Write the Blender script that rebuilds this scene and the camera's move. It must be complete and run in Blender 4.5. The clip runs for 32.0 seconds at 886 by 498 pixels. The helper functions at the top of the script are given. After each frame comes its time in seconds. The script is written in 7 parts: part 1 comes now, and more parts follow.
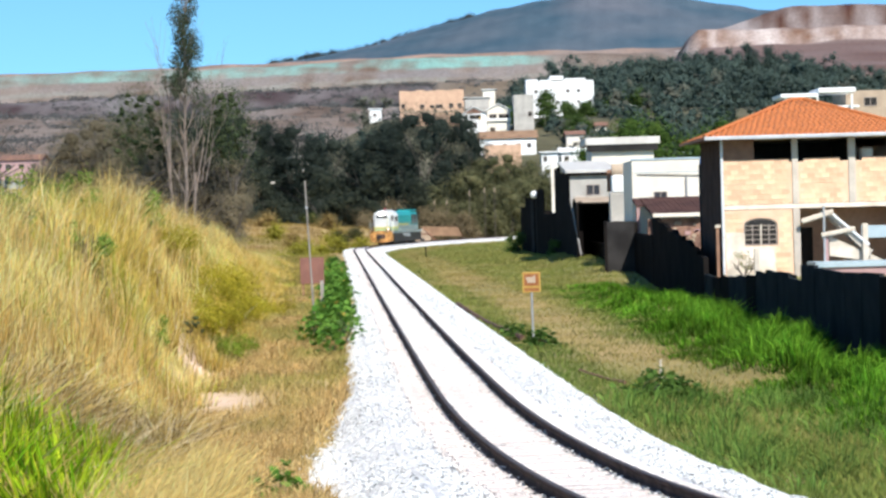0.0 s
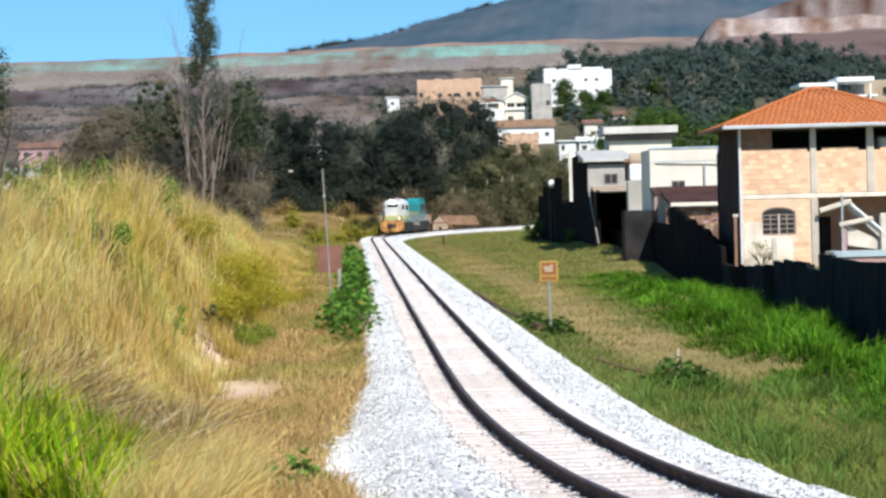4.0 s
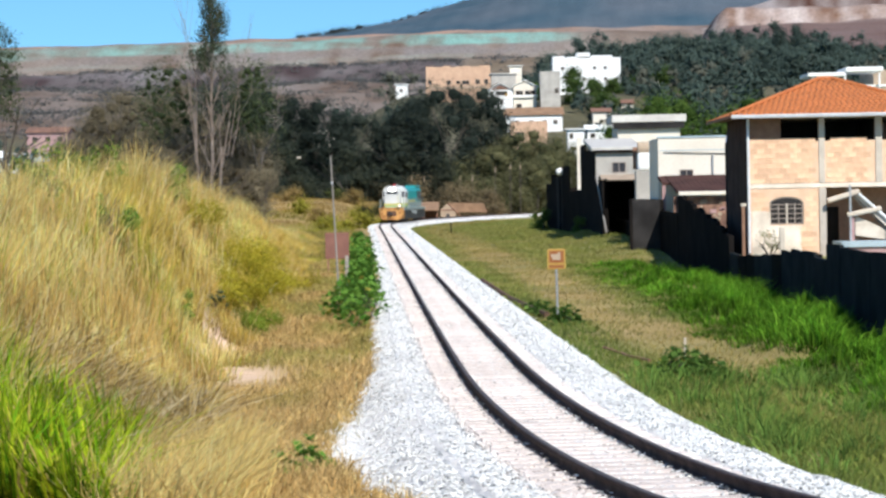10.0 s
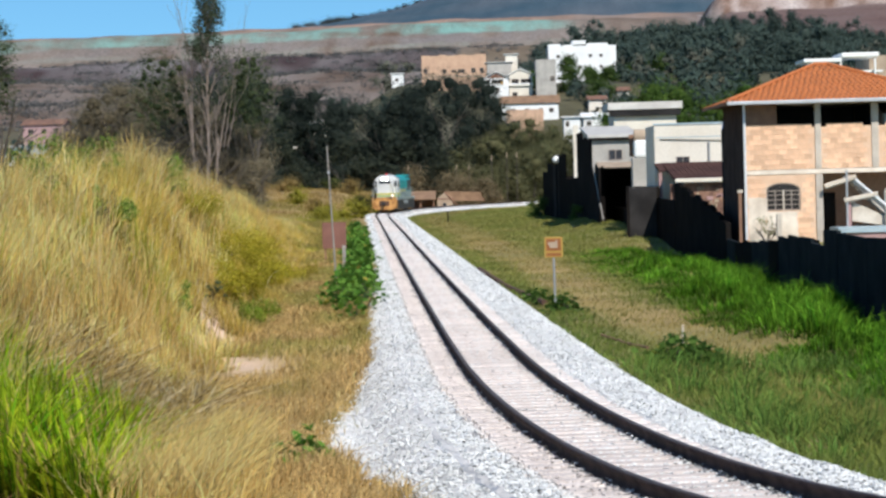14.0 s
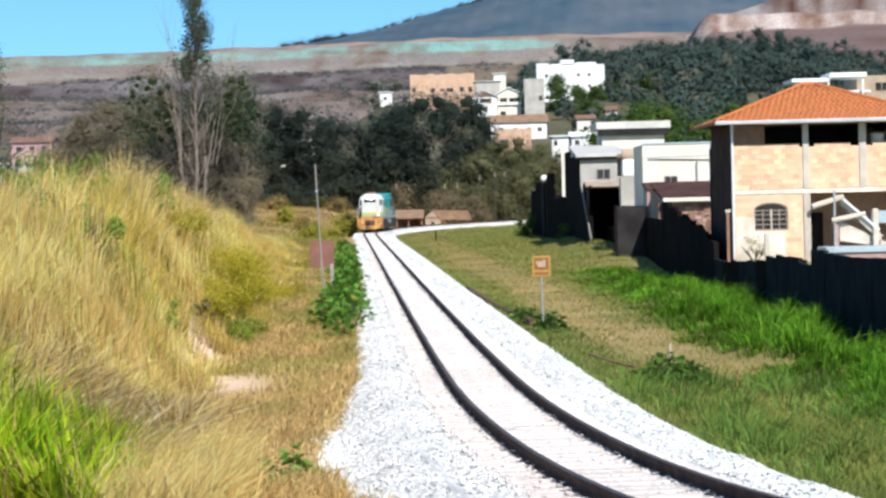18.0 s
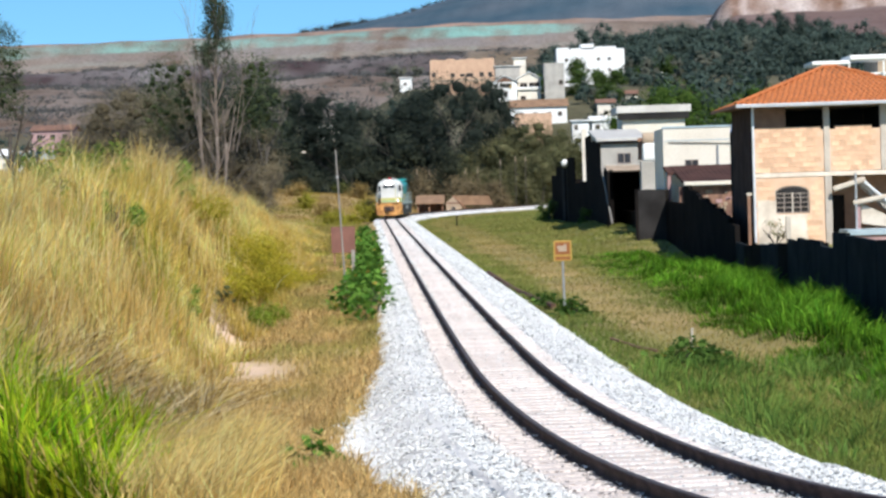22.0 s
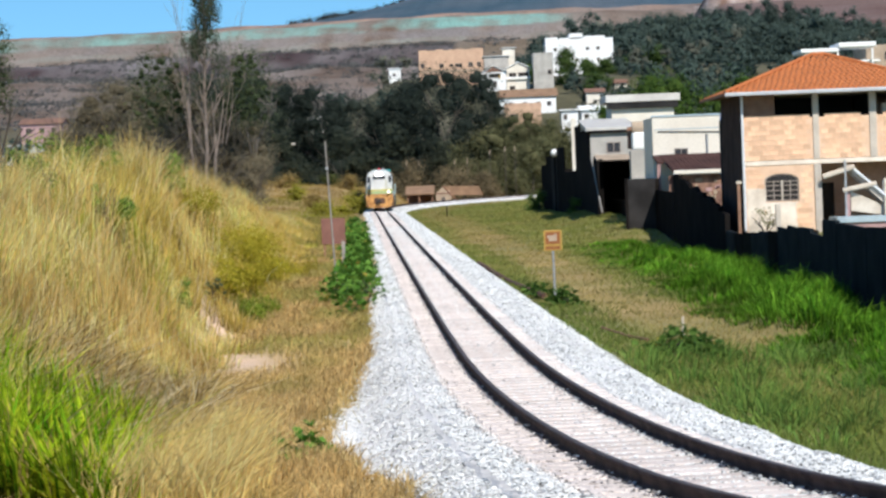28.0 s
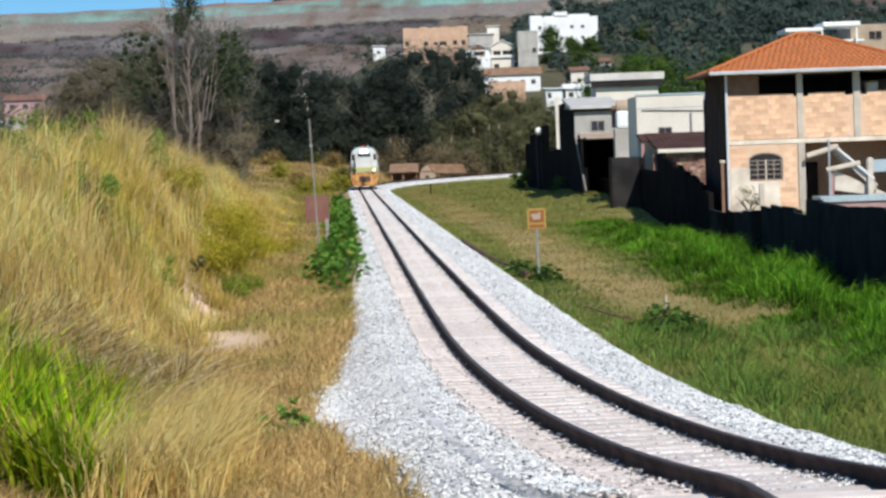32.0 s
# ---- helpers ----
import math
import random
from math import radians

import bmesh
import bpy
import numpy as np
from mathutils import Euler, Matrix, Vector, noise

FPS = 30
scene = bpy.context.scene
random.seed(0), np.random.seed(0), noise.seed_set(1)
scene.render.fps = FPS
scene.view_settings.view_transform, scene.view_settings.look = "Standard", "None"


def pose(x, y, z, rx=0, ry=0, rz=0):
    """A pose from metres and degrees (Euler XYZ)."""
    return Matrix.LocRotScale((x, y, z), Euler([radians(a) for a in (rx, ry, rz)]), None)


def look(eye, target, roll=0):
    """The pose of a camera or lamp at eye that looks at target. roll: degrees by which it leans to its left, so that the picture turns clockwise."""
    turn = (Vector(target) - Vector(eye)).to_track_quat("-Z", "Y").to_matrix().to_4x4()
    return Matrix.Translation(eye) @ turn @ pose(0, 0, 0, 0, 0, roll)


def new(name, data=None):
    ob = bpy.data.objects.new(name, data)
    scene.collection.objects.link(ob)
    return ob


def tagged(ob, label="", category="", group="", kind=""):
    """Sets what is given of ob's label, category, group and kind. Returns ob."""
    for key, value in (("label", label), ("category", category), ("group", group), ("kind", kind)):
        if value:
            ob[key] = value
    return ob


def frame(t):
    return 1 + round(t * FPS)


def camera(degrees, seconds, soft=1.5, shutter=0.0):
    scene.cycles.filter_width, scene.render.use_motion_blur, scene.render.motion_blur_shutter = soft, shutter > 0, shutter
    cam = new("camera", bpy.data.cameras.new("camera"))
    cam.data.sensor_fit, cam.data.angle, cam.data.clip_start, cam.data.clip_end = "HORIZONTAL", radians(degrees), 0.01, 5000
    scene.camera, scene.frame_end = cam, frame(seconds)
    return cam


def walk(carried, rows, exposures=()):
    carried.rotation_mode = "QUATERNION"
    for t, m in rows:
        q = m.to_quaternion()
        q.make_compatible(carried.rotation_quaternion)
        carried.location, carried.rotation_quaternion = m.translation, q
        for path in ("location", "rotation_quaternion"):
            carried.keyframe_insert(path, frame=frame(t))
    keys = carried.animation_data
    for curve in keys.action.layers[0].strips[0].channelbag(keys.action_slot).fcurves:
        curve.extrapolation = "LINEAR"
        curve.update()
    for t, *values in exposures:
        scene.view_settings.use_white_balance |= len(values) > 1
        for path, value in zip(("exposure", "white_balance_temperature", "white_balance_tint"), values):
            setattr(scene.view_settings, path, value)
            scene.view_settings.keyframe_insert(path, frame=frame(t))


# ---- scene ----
cam = camera(22.0, 32.0, soft=2.7)
EYE = (0.0, 0.0, 3.0)
# seconds, yaw, pitch, roll: a telephoto held by hand on the bank, turning but not walking
ROWS = [
    (0.0, -0.191, -0.834, 1.628),
    (0.5, -0.447, -1.185, 2.243),
    (1.0, -0.330, -1.361, 1.970),
    (1.5, -0.518, -1.154, 1.674),
    (2.0, 0.102, -1.178, 1.493),
    (2.5, 0.224, -1.291, 1.424),
    (4.5, 0.287, -1.072, 1.624),
    (5.0, 0.504, -1.367, 2.002),
    (5.5, 0.687, -1.381, 1.853),
    (6.0, 0.297, -1.261, 1.292),
    (6.5, 0.743, -1.473, 1.856),
    (7.0, 0.524, -1.369, 1.553),
    (7.5, 0.192, -1.723, 1.547),
    (8.0, 0.665, -1.632, 1.593),
    (8.5, 0.244, -1.977, 0.982),
    (9.0, 0.058, -1.847, 0.990),
    (9.5, 0.361, -1.537, 0.910),
    (10.0, 0.449, -1.420, 1.132),
    (10.5, 0.148, -1.248, 1.084),
    (11.0, 0.308, -1.396, 1.226),
    (11.5, 0.506, -1.421, 1.351),
    (12.0, 0.497, -1.555, 1.364),
    (12.5, 0.910, -1.863, 1.636),
    (13.0, 0.973, -1.973, 1.613),
    (13.5, 0.440, -1.704, 1.733),
    (14.0, 0.364, -1.700, 1.597),
    (14.5, 0.474, -1.371, 1.758),
    (16.5, 0.580, -1.416, 1.548),
    (17.0, 0.427, -1.195, 1.627),
    (17.5, 0.452, -1.132, 1.591),
    (18.0, 0.065, -1.236, 1.434),
    (18.5, -0.000, -0.866, 1.500),
    (19.0, 0.951, -1.154, 1.621),
    (19.5, 0.555, -1.022, 1.983),
    (20.0, 0.341, -1.131, 1.754),
    (20.5, 0.669, -1.002, 1.706),
    (21.0, 0.663, -1.451, 1.989),
    (21.5, 0.779, -1.450, 1.802),
    (22.0, 0.584, -1.592, 1.823),
    (22.5, 0.756, -1.816, 1.476),
    (23.0, 0.389, -1.869, 1.580),
    (23.5, 0.381, -1.871, 1.444),
    (24.0, 0.484, -1.795, 1.363),
    (24.5, 0.386, -1.764, 1.499),
    (25.0, 0.503, -1.915, 1.733),
    (25.5, 0.598, -2.021, 1.627),
    (27.5, 0.580, -1.933, 1.795),
    (28.0, 0.326, -1.839, 2.259),
    (28.5, 0.177, -1.383, 2.279),
    (29.0, -0.064, -1.090, 1.919),
    (29.5, 0.144, -1.219, 1.986),
    (30.0, 0.356, -1.244, 2.085),
    (30.5, 0.413, -1.468, 2.037),
    (31.0, 0.340, -1.400, 2.001),
    (31.5, -0.007, -1.628, 1.936),
    (32.0, -0.075, -2.408, 2.036),
]
walk(cam, [(t, pose(*EYE, 90 + pitch, roll, yaw)) for t, yaw, pitch, roll in ROWS],
     exposures=[(0.0, 0.48), (1.0, 0.52), (1.5, 0.52), (2.5, 0.4), (6.0, 0.26), (7.0, 0.28), (8.0, 0.14), (9.0, 0.1), (10.0, 0.27), (12.0, 0.26), (13.0, -0.05), (14.0, 0.02), (16.5, 0.28), (18.5, 0.42), (20.0, 0.38), (22.0, 0.22), (25.0, 0.12), (28.0, 0.12), (30.0, 0.26), (31.0, 0.2), (32.0, -0.02)])

# ---- world and sun ----
SUN_EL, SUN_AZ = 43.0, 158.0
world = bpy.data.worlds.new("sky")
scene.world = world
world.use_nodes = True
wn = world.node_tree.nodes
wn.clear()
sky = wn.new("ShaderNodeTexSky")
sky.sky_type, sky.sun_disc = "NISHITA", False
sky.sun_elevation, sky.sun_rotation = radians(SUN_EL), radians(SUN_AZ)
sky.air_density, sky.dust_density, sky.ozone_density = 1.0, 0.2, 3.0
coord, lift, bg, wout = wn.new("ShaderNodeTexCoord"), wn.new("ShaderNodeVectorMath"), wn.new("ShaderNodeBackground"), wn.new("ShaderNodeOutputWorld")
lift.operation = "ADD"
lift.inputs[1].default_value = (0, 0, 0.075)
bg.inputs["Strength"].default_value = 0.095
hue = wn.new("ShaderNodeMix")
hue.data_type, hue.blend_type = "RGBA", "MULTIPLY"
hue.inputs["Factor"].default_value = 1.0
hue.inputs["B"].default_value = (0.66, 1.08, 1.27, 1)
for a, b in ((coord.outputs["Generated"], lift.inputs[0]), (lift.outputs[0], sky.inputs["Vector"]), (sky.outputs[0], hue.inputs["A"]), (hue.outputs["Result"], bg.inputs["Color"]), (bg.outputs[0], wout.inputs["Surface"])):
    world.node_tree.links.new(a, b)
sun = new("sun", bpy.data.lights.new("sun", "SUN"))
sun.data.energy, sun.data.angle, sun.data.color = 5.0, radians(0.5), (1.0, 0.95, 0.87)
sa, se = radians(SUN_AZ), radians(SUN_EL)
sun.matrix_world = look((60 * math.sin(sa) * math.cos(se), 60 * math.cos(sa) * math.cos(se), 60 * math.sin(se)), (0, 0, 0))

# ---- materials ----
def mat(name, col, col2=None, rough=0.8, scale=8.0, fine=60.0, bump=0.2, metal=0.0, spec=0.3, attr=None, vary=0.0, translucent=0.0, dist=0.02, emit=0.0):
    """A surface that drifts between two colours at two scales, with relief; attr: colour taken from a mesh attribute; vary: random value per object or island."""
    m = bpy.data.materials.new(name)
    m.use_nodes = True
    t = m.node_tree
    n, l = t.nodes, t.links
    b = n["Principled BSDF"]
    b.inputs["Roughness"].default_value, b.inputs["Metallic"].default_value = rough, metal
    b.inputs["Specular IOR Level"].default_value = spec
    tc = n.new("ShaderNodeTexCoord")
    n1, n2 = n.new("ShaderNodeTexNoise"), n.new("ShaderNodeTexNoise")
    n1.inputs["Scale"].default_value, n2.inputs["Scale"].default_value = scale, fine
    n1.inputs["Detail"].default_value, n2.inputs["Detail"].default_value = 4, 3
    for k in (n1, n2):
        l.new(tc.outputs["Object"], k.inputs["Vector"])
    ramp = n.new("ShaderNodeMapRange")
    ramp.inputs["From Min"].default_value, ramp.inputs["From Max"].default_value = 0.35, 0.65
    l.new(n1.outputs["Fac"], ramp.inputs["Value"])
    mix = n.new("ShaderNodeMix")
    mix.data_type = "RGBA"
    c2 = col2 or tuple(v * 0.75 for v in col)
    mix.inputs["A"].default_value, mix.inputs["B"].default_value = (*col, 1), (*c2, 1)
    l.new(ramp.outputs[0], mix.inputs["Factor"])
    out = mix.outputs["Result"]
    if attr:
        at = n.new("ShaderNodeAttribute")
        at.attribute_name = attr
        mm = n.new("ShaderNodeMix")
        mm.data_type, mm.blend_type = "RGBA", "MULTIPLY"
        mm.inputs["Factor"].default_value = 1.0
        l.new(at.outputs["Color"], mm.inputs["A"])
        l.new(out, mm.inputs["B"])
        out = mm.outputs["Result"]
    hv = n.new("ShaderNodeHueSaturation")
    l.new(out, hv.inputs["Color"])
    grain = n.new("ShaderNodeMapRange")
    grain.inputs["To Min"].default_value, grain.inputs["To Max"].default_value = 0.8, 1.2
    l.new(n2.outputs["Fac"], grain.inputs["Value"])
    value = grain.outputs[0]
    if vary:
        rnd = n.new("ShaderNodeObjectInfo") if vary > 0 else n.new("ShaderNodeNewGeometry")
        rr = n.new("ShaderNodeMapRange")
        rr.inputs["To Min"].default_value, rr.inputs["To Max"].default_value = 1 - abs(vary), 1 + abs(vary)
        l.new(rnd.outputs["Random" if vary > 0 else "Random Per Island"], rr.inputs["Value"])
        mul = n.new("ShaderNodeMath")
        mul.operation = "MULTIPLY"
        l.new(value, mul.inputs[0])
        l.new(rr.outputs[0], mul.inputs[1])
        value = mul.outputs[0]
    l.new(value, hv.inputs["Value"])
    l.new(hv.outputs[0], b.inputs["Base Color"])
    if bump:
        bp = n.new("ShaderNodeBump")
        bp.inputs["Strength"].default_value, bp.inputs["Distance"].default_value = bump, dist
        l.new(n2.outputs["Fac"], bp.inputs["Height"])
        l.new(bp.outputs[0], b.inputs["Normal"])
    if emit:
        b.inputs["Emission Color"].default_value, b.inputs["Emission Strength"].default_value = (*col, 1), emit
    if translucent:
        tr, ms = n.new("ShaderNodeBsdfTranslucent"), n.new("ShaderNodeMixShader")
        l.new(hv.outputs[0], tr.inputs["Color"])
        ms.inputs["Fac"].default_value = translucent
        l.new(b.outputs[0], ms.inputs[1])
        l.new(tr.outputs[0], ms.inputs[2])
        l.new(ms.outputs[0], n["Material Output"].inputs["Surface"])
    return m


WHITE = (1, 1, 1)
M = {
    "ground": mat("ground", WHITE, (0.72, 0.72, 0.72), 0.95, 0.35, 6.0, 0.6, attr="tone", dist=0.08),
    "blade": mat("blade", WHITE, (0.8, 0.8, 0.8), 0.65, 0.5, 9.0, 0.0, attr="tone", translucent=0.45, spec=0.1),
    "leaf": mat("leaf", WHITE, (0.8, 0.8, 0.8), 0.75, 0.3, 5.0, 0.0, attr="tone", translucent=0.3, spec=0.08),
    "stone": mat("stone", WHITE, (0.88, 0.88, 0.88), 0.85, 1.2, 40.0, 0.3, vary=-0.14, attr="tone", spec=0.15),
    "rail": mat("rail", (0.040, 0.026, 0.025), (0.088, 0.058, 0.052), 0.8, 3.0, 40.0, 0.3, spec=0.08),
    "rail_top": mat("rail_top", (0.10, 0.078, 0.074), (0.07, 0.054, 0.05), 0.6, 2.0, 30.0, 0.1, metal=0.2),
    "sleeper": mat("sleeper", (0.76, 0.69, 0.65), (0.62, 0.53, 0.49), 0.9, 3.0, 50.0, 0.4, vary=0.12),
    "bark": mat("bark", (0.11, 0.095, 0.08), (0.07, 0.06, 0.05), 0.95, 1.5, 12.0, 0.5, dist=0.05),
    "pale_bark": mat("pale_bark", (0.26, 0.21, 0.18), (0.17, 0.135, 0.115), 0.9, 0.8, 9.0, 0.3, dist=0.04),
    "brick": mat("brick", (0.73, 0.46, 0.30), (0.76, 0.50, 0.335), 0.92, 0.6, 20.0, 0.3, vary=0.2),
    "brick_far": mat("brick_far", (0.58, 0.38, 0.26), (0.50, 0.32, 0.22), 0.92, 0.8, 6.0, 0.3),
    "mortar": mat("mortar", (0.74, 0.52, 0.37), (0.66, 0.44, 0.30), 0.95, 2.0, 30.0, 0.4),
    "render": mat("render", (0.80, 0.71, 0.60), (0.58, 0.49, 0.40), 0.95, 1.4, 22.0, 0.3),
    "concrete": mat("concrete", (0.55, 0.49, 0.42), (0.42, 0.37, 0.32), 0.95, 1.2, 20.0, 0.3),
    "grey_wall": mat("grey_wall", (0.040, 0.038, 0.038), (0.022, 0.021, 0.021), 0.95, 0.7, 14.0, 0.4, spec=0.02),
    # two wall colours near black, the shade of sunless faces painted in
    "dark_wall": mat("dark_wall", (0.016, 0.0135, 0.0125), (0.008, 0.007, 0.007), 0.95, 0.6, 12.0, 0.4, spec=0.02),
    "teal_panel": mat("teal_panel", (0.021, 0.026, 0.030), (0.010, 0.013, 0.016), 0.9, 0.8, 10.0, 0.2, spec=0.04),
    "cream": mat("cream", (0.74, 0.69, 0.60), (0.66, 0.60, 0.51), 0.9, 0.5, 9.0, 0.15),
    "white_wall": mat("white_wall", (0.82, 0.82, 0.80), (0.74, 0.74, 0.73), 0.9, 0.3, 6.0, 0.1),
    "grey_plaster": mat("grey_plaster", (0.46, 0.43, 0.39), (0.34, 0.32, 0.29), 0.92, 0.6, 10.0, 0.2),
    "tile": mat("tile", (0.51, 0.17, 0.055), (0.43, 0.135, 0.045), 0.75, 0.9, 25.0, 0.2, vary=0.10),
    "old_tile": mat("old_tile", (0.24, 0.13, 0.09), (0.17, 0.095, 0.07), 0.9, 0.8, 12.0, 0.4),
    "sheet": mat("sheet", (0.60, 0.58, 0.54), (0.48, 0.45, 0.42), 0.6, 0.8, 10.0, 0.15),
    "gutter": mat("gutter", (0.52, 0.53, 0.55), (0.44, 0.45, 0.47), 0.5, 2.0, 30.0, 0.05, metal=0.3),
    "pipe": mat("pipe", (0.72, 0.73, 0.75), (0.62, 0.63, 0.65), 0.5, 2.0, 30.0, 0.05),
    # near-black sheets for openings and panes, the room's shade painted in
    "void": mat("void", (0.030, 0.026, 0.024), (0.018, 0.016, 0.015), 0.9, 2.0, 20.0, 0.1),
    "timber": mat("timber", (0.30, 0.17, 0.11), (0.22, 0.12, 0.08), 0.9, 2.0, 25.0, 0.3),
    "pale_timber": mat("pale_timber", (0.62, 0.55, 0.46), (0.50, 0.43, 0.35), 0.9, 2.0, 25.0, 0.3),
    "blue": mat("blue", (0.10, 0.20, 0.42), (0.07, 0.15, 0.33), 0.5, 1.0, 10.0, 0.05),
    "bluish": mat("bluish", (0.38, 0.47, 0.52), (0.30, 0.38, 0.43), 0.7, 1.0, 10.0, 0.1),
    "pinkish": mat("pinkish", (0.42, 0.27, 0.26), (0.34, 0.21, 0.21), 0.9, 1.0, 12.0, 0.2),
    "frame": mat("frame", (0.34, 0.29, 0.25), (0.27, 0.22, 0.19), 0.7, 2.0, 20.0, 0.1),
    "glass": mat("glass", (0.035, 0.035, 0.04), (0.05, 0.05, 0.055), 0.15, 1.0, 8.0, 0.0, spec=0.6),
    "pole": mat("pole", (0.30, 0.28, 0.25), (0.22, 0.20, 0.18), 0.85, 1.0, 15.0, 0.2),
    "sign_yellow": mat("sign_yellow", (0.42, 0.26, 0.06), (0.36, 0.22, 0.05), 0.5, 2.0, 20.0, 0.05),
    "sign_brown": mat("sign_brown", (0.28, 0.10, 0.03), (0.22, 0.08, 0.025), 0.5, 2.0, 20.0, 0.05),
    "steel": mat("steel", (0.42, 0.43, 0.44), (0.34, 0.35, 0.36), 0.5, 3.0, 30.0, 0.1, metal=0.5),
    "rust": mat("rust", (0.14, 0.075, 0.05), (0.09, 0.05, 0.035), 0.9, 2.0, 30.0, 0.3),
    "brown_panel": mat("brown_panel", (0.23, 0.11, 0.085), (0.17, 0.08, 0.065), 0.85, 1.0, 10.0, 0.2),
    "loco_white": mat("loco_white", (0.64, 0.65, 0.64), (0.52, 0.53, 0.52), 0.45, 0.8, 12.0, 0.05),
    "loco_teal": mat("loco_teal", (0.02, 0.30, 0.30), (0.018, 0.24, 0.25), 0.45, 0.6, 10.0, 0.05),
    "loco_grey": mat("loco_grey", (0.27, 0.33, 0.32), (0.21, 0.26, 0.26), 0.5, 0.6, 10.0, 0.05),
    "loco_yellow": mat("loco_yellow", (0.50, 0.48, 0.16), (0.42, 0.40, 0.13), 0.5, 0.8, 10.0, 0.05),
    "loco_green": mat("loco_green", (0.34, 0.46, 0.24), (0.28, 0.39, 0.20), 0.5, 0.8, 10.0, 0.05),
    "loco_orange": mat("loco_orange", (0.60, 0.31, 0.10), (0.30, 0.13, 0.04), 0.55, 2.2, 10.0, 0.1),
    "loco_black": mat("loco_black", (0.025, 0.024, 0.024), (0.04, 0.037, 0.035), 0.7, 1.0, 12.0, 0.1),
    "loco_tank": mat("loco_tank", (0.45, 0.47, 0.47), (0.30, 0.32, 0.32), 0.6, 1.0, 6.0, 0.1),
    "lamp": mat("lamp", (1.0, 0.97, 0.9), (1.0, 0.97, 0.9), 0.3, 1.0, 4.0, 0.0, emit=20.0),
    "dark_tile": mat("dark_tile", (0.085, 0.045, 0.04), (0.055, 0.03, 0.028), 0.95, 0.8, 9.0, 0.3, spec=0.05),
    "rubble": mat("rubble", (0.36, 0.21, 0.15), (0.13, 0.075, 0.06), 0.95, 1.6, 7.0, 0.6, dist=0.05, spec=0.1),
    # brick darkened to paint in the shade of the side wall
    "dark_brick": mat("dark_brick", (0.085, 0.055, 0.045), (0.055, 0.036, 0.03), 0.95, 1.2, 10.0, 0.4, spec=0.03),
    "dun": mat("dun", (0.44, 0.34, 0.25), (0.34, 0.26, 0.19), 0.95, 1.2, 10.0, 0.2),
    "dusty_tile": mat("dusty_tile", (0.30, 0.19, 0.12), (0.21, 0.13, 0.085), 0.9, 0.8, 9.0, 0.3, spec=0.1),
    "ditch": mat("ditch", (1.0, 0.93, 0.85), (1.0, 0.93, 0.85), 0.3, 1.0, 4.0, 0.0, emit=2.0),
    "red": mat("red", (0.55, 0.04, 0.06), (0.45, 0.03, 0.05), 0.5, 1.0, 8.0, 0.0),
}


# ---- building helpers ----
def part(name, bm, material, parent=None, label="", smooth=False):
    """A bmesh as ONE mesh object under a thing or a part."""
    me = bpy.data.meshes.new(name)
    bmesh.ops.recalc_face_normals(bm, faces=bm.faces)
    bm.to_mesh(me)
    bm.free()
    me.materials.append(M[material])
    if smooth:
        me.polygons.foreach_set("use_smooth", [True] * len(me.polygons))
    ob = new(name, me)
    if parent:
        ob.parent = parent
    if label:
        tagged(ob, label)
    return ob


def shared(name, me, m, parent):
    """Another object on a mesh that is already there."""
    ob = new(name, me)
    ob.parent = parent
    ob.matrix_basis = m
    return ob


def thing(name, m, label, category, group="", kind=""):
    ob = new(name)
    ob.empty_display_size = 0.3
    ob.matrix_basis = m
    return tagged(ob, label, category, group, kind)


def box(x0, x1, y0, y1, z0, z1, bevel=0.0, bm=None):
    bm = bm or bmesh.new()
    r = bmesh.ops.create_cube(bm, size=1.0, matrix=Matrix.LocRotScale(((x0 + x1) / 2, (y0 + y1) / 2, (z0 + z1) / 2), None, (abs(x1 - x0), abs(y1 - y0), abs(z1 - z0))))
    if bevel:
        es = list({e for v in r["verts"] for e in v.link_edges})
        bmesh.ops.bevel(bm, geom=es, offset=bevel, segments=2, affect="EDGES", profile=0.6)
    return bm


def rod(p, q, r, r2=None, n=8, bm=None):
    """A tapered bar from p to q."""
    bm = bm or bmesh.new()
    p, q = Vector(p), Vector(q)
    d = q - p
    m = Matrix.Translation((p + q) / 2) @ d.to_track_quat("Z", "Y").to_matrix().to_4x4()
    bmesh.ops.create_cone(bm, cap_ends=True, segments=n, radius1=r, radius2=r if r2 is None else r2, depth=d.length, matrix=m)
    return bm


def prism(poly, axis, a, b, bm=None):
    """Extrudes a polygon of (u, v) along an axis from a to b: 'x' takes (y, z), 'y' takes (x, z)."""
    bm = bm or bmesh.new()
    mk = (lambda u, v, w: (w, u, v)) if axis == "x" else (lambda u, v, w: (u, w, v))
    lo = [bm.verts.new(mk(u, v, a)) for u, v in poly]
    hi = [bm.verts.new(mk(u, v, b)) for u, v in poly]
    bm.faces.new(lo)
    bm.faces.new(hi[::-1])
    for i in range(len(poly)):
        j = (i + 1) % len(poly)
        bm.faces.new((lo[i], lo[j], hi[j], hi[i]))
    return bm


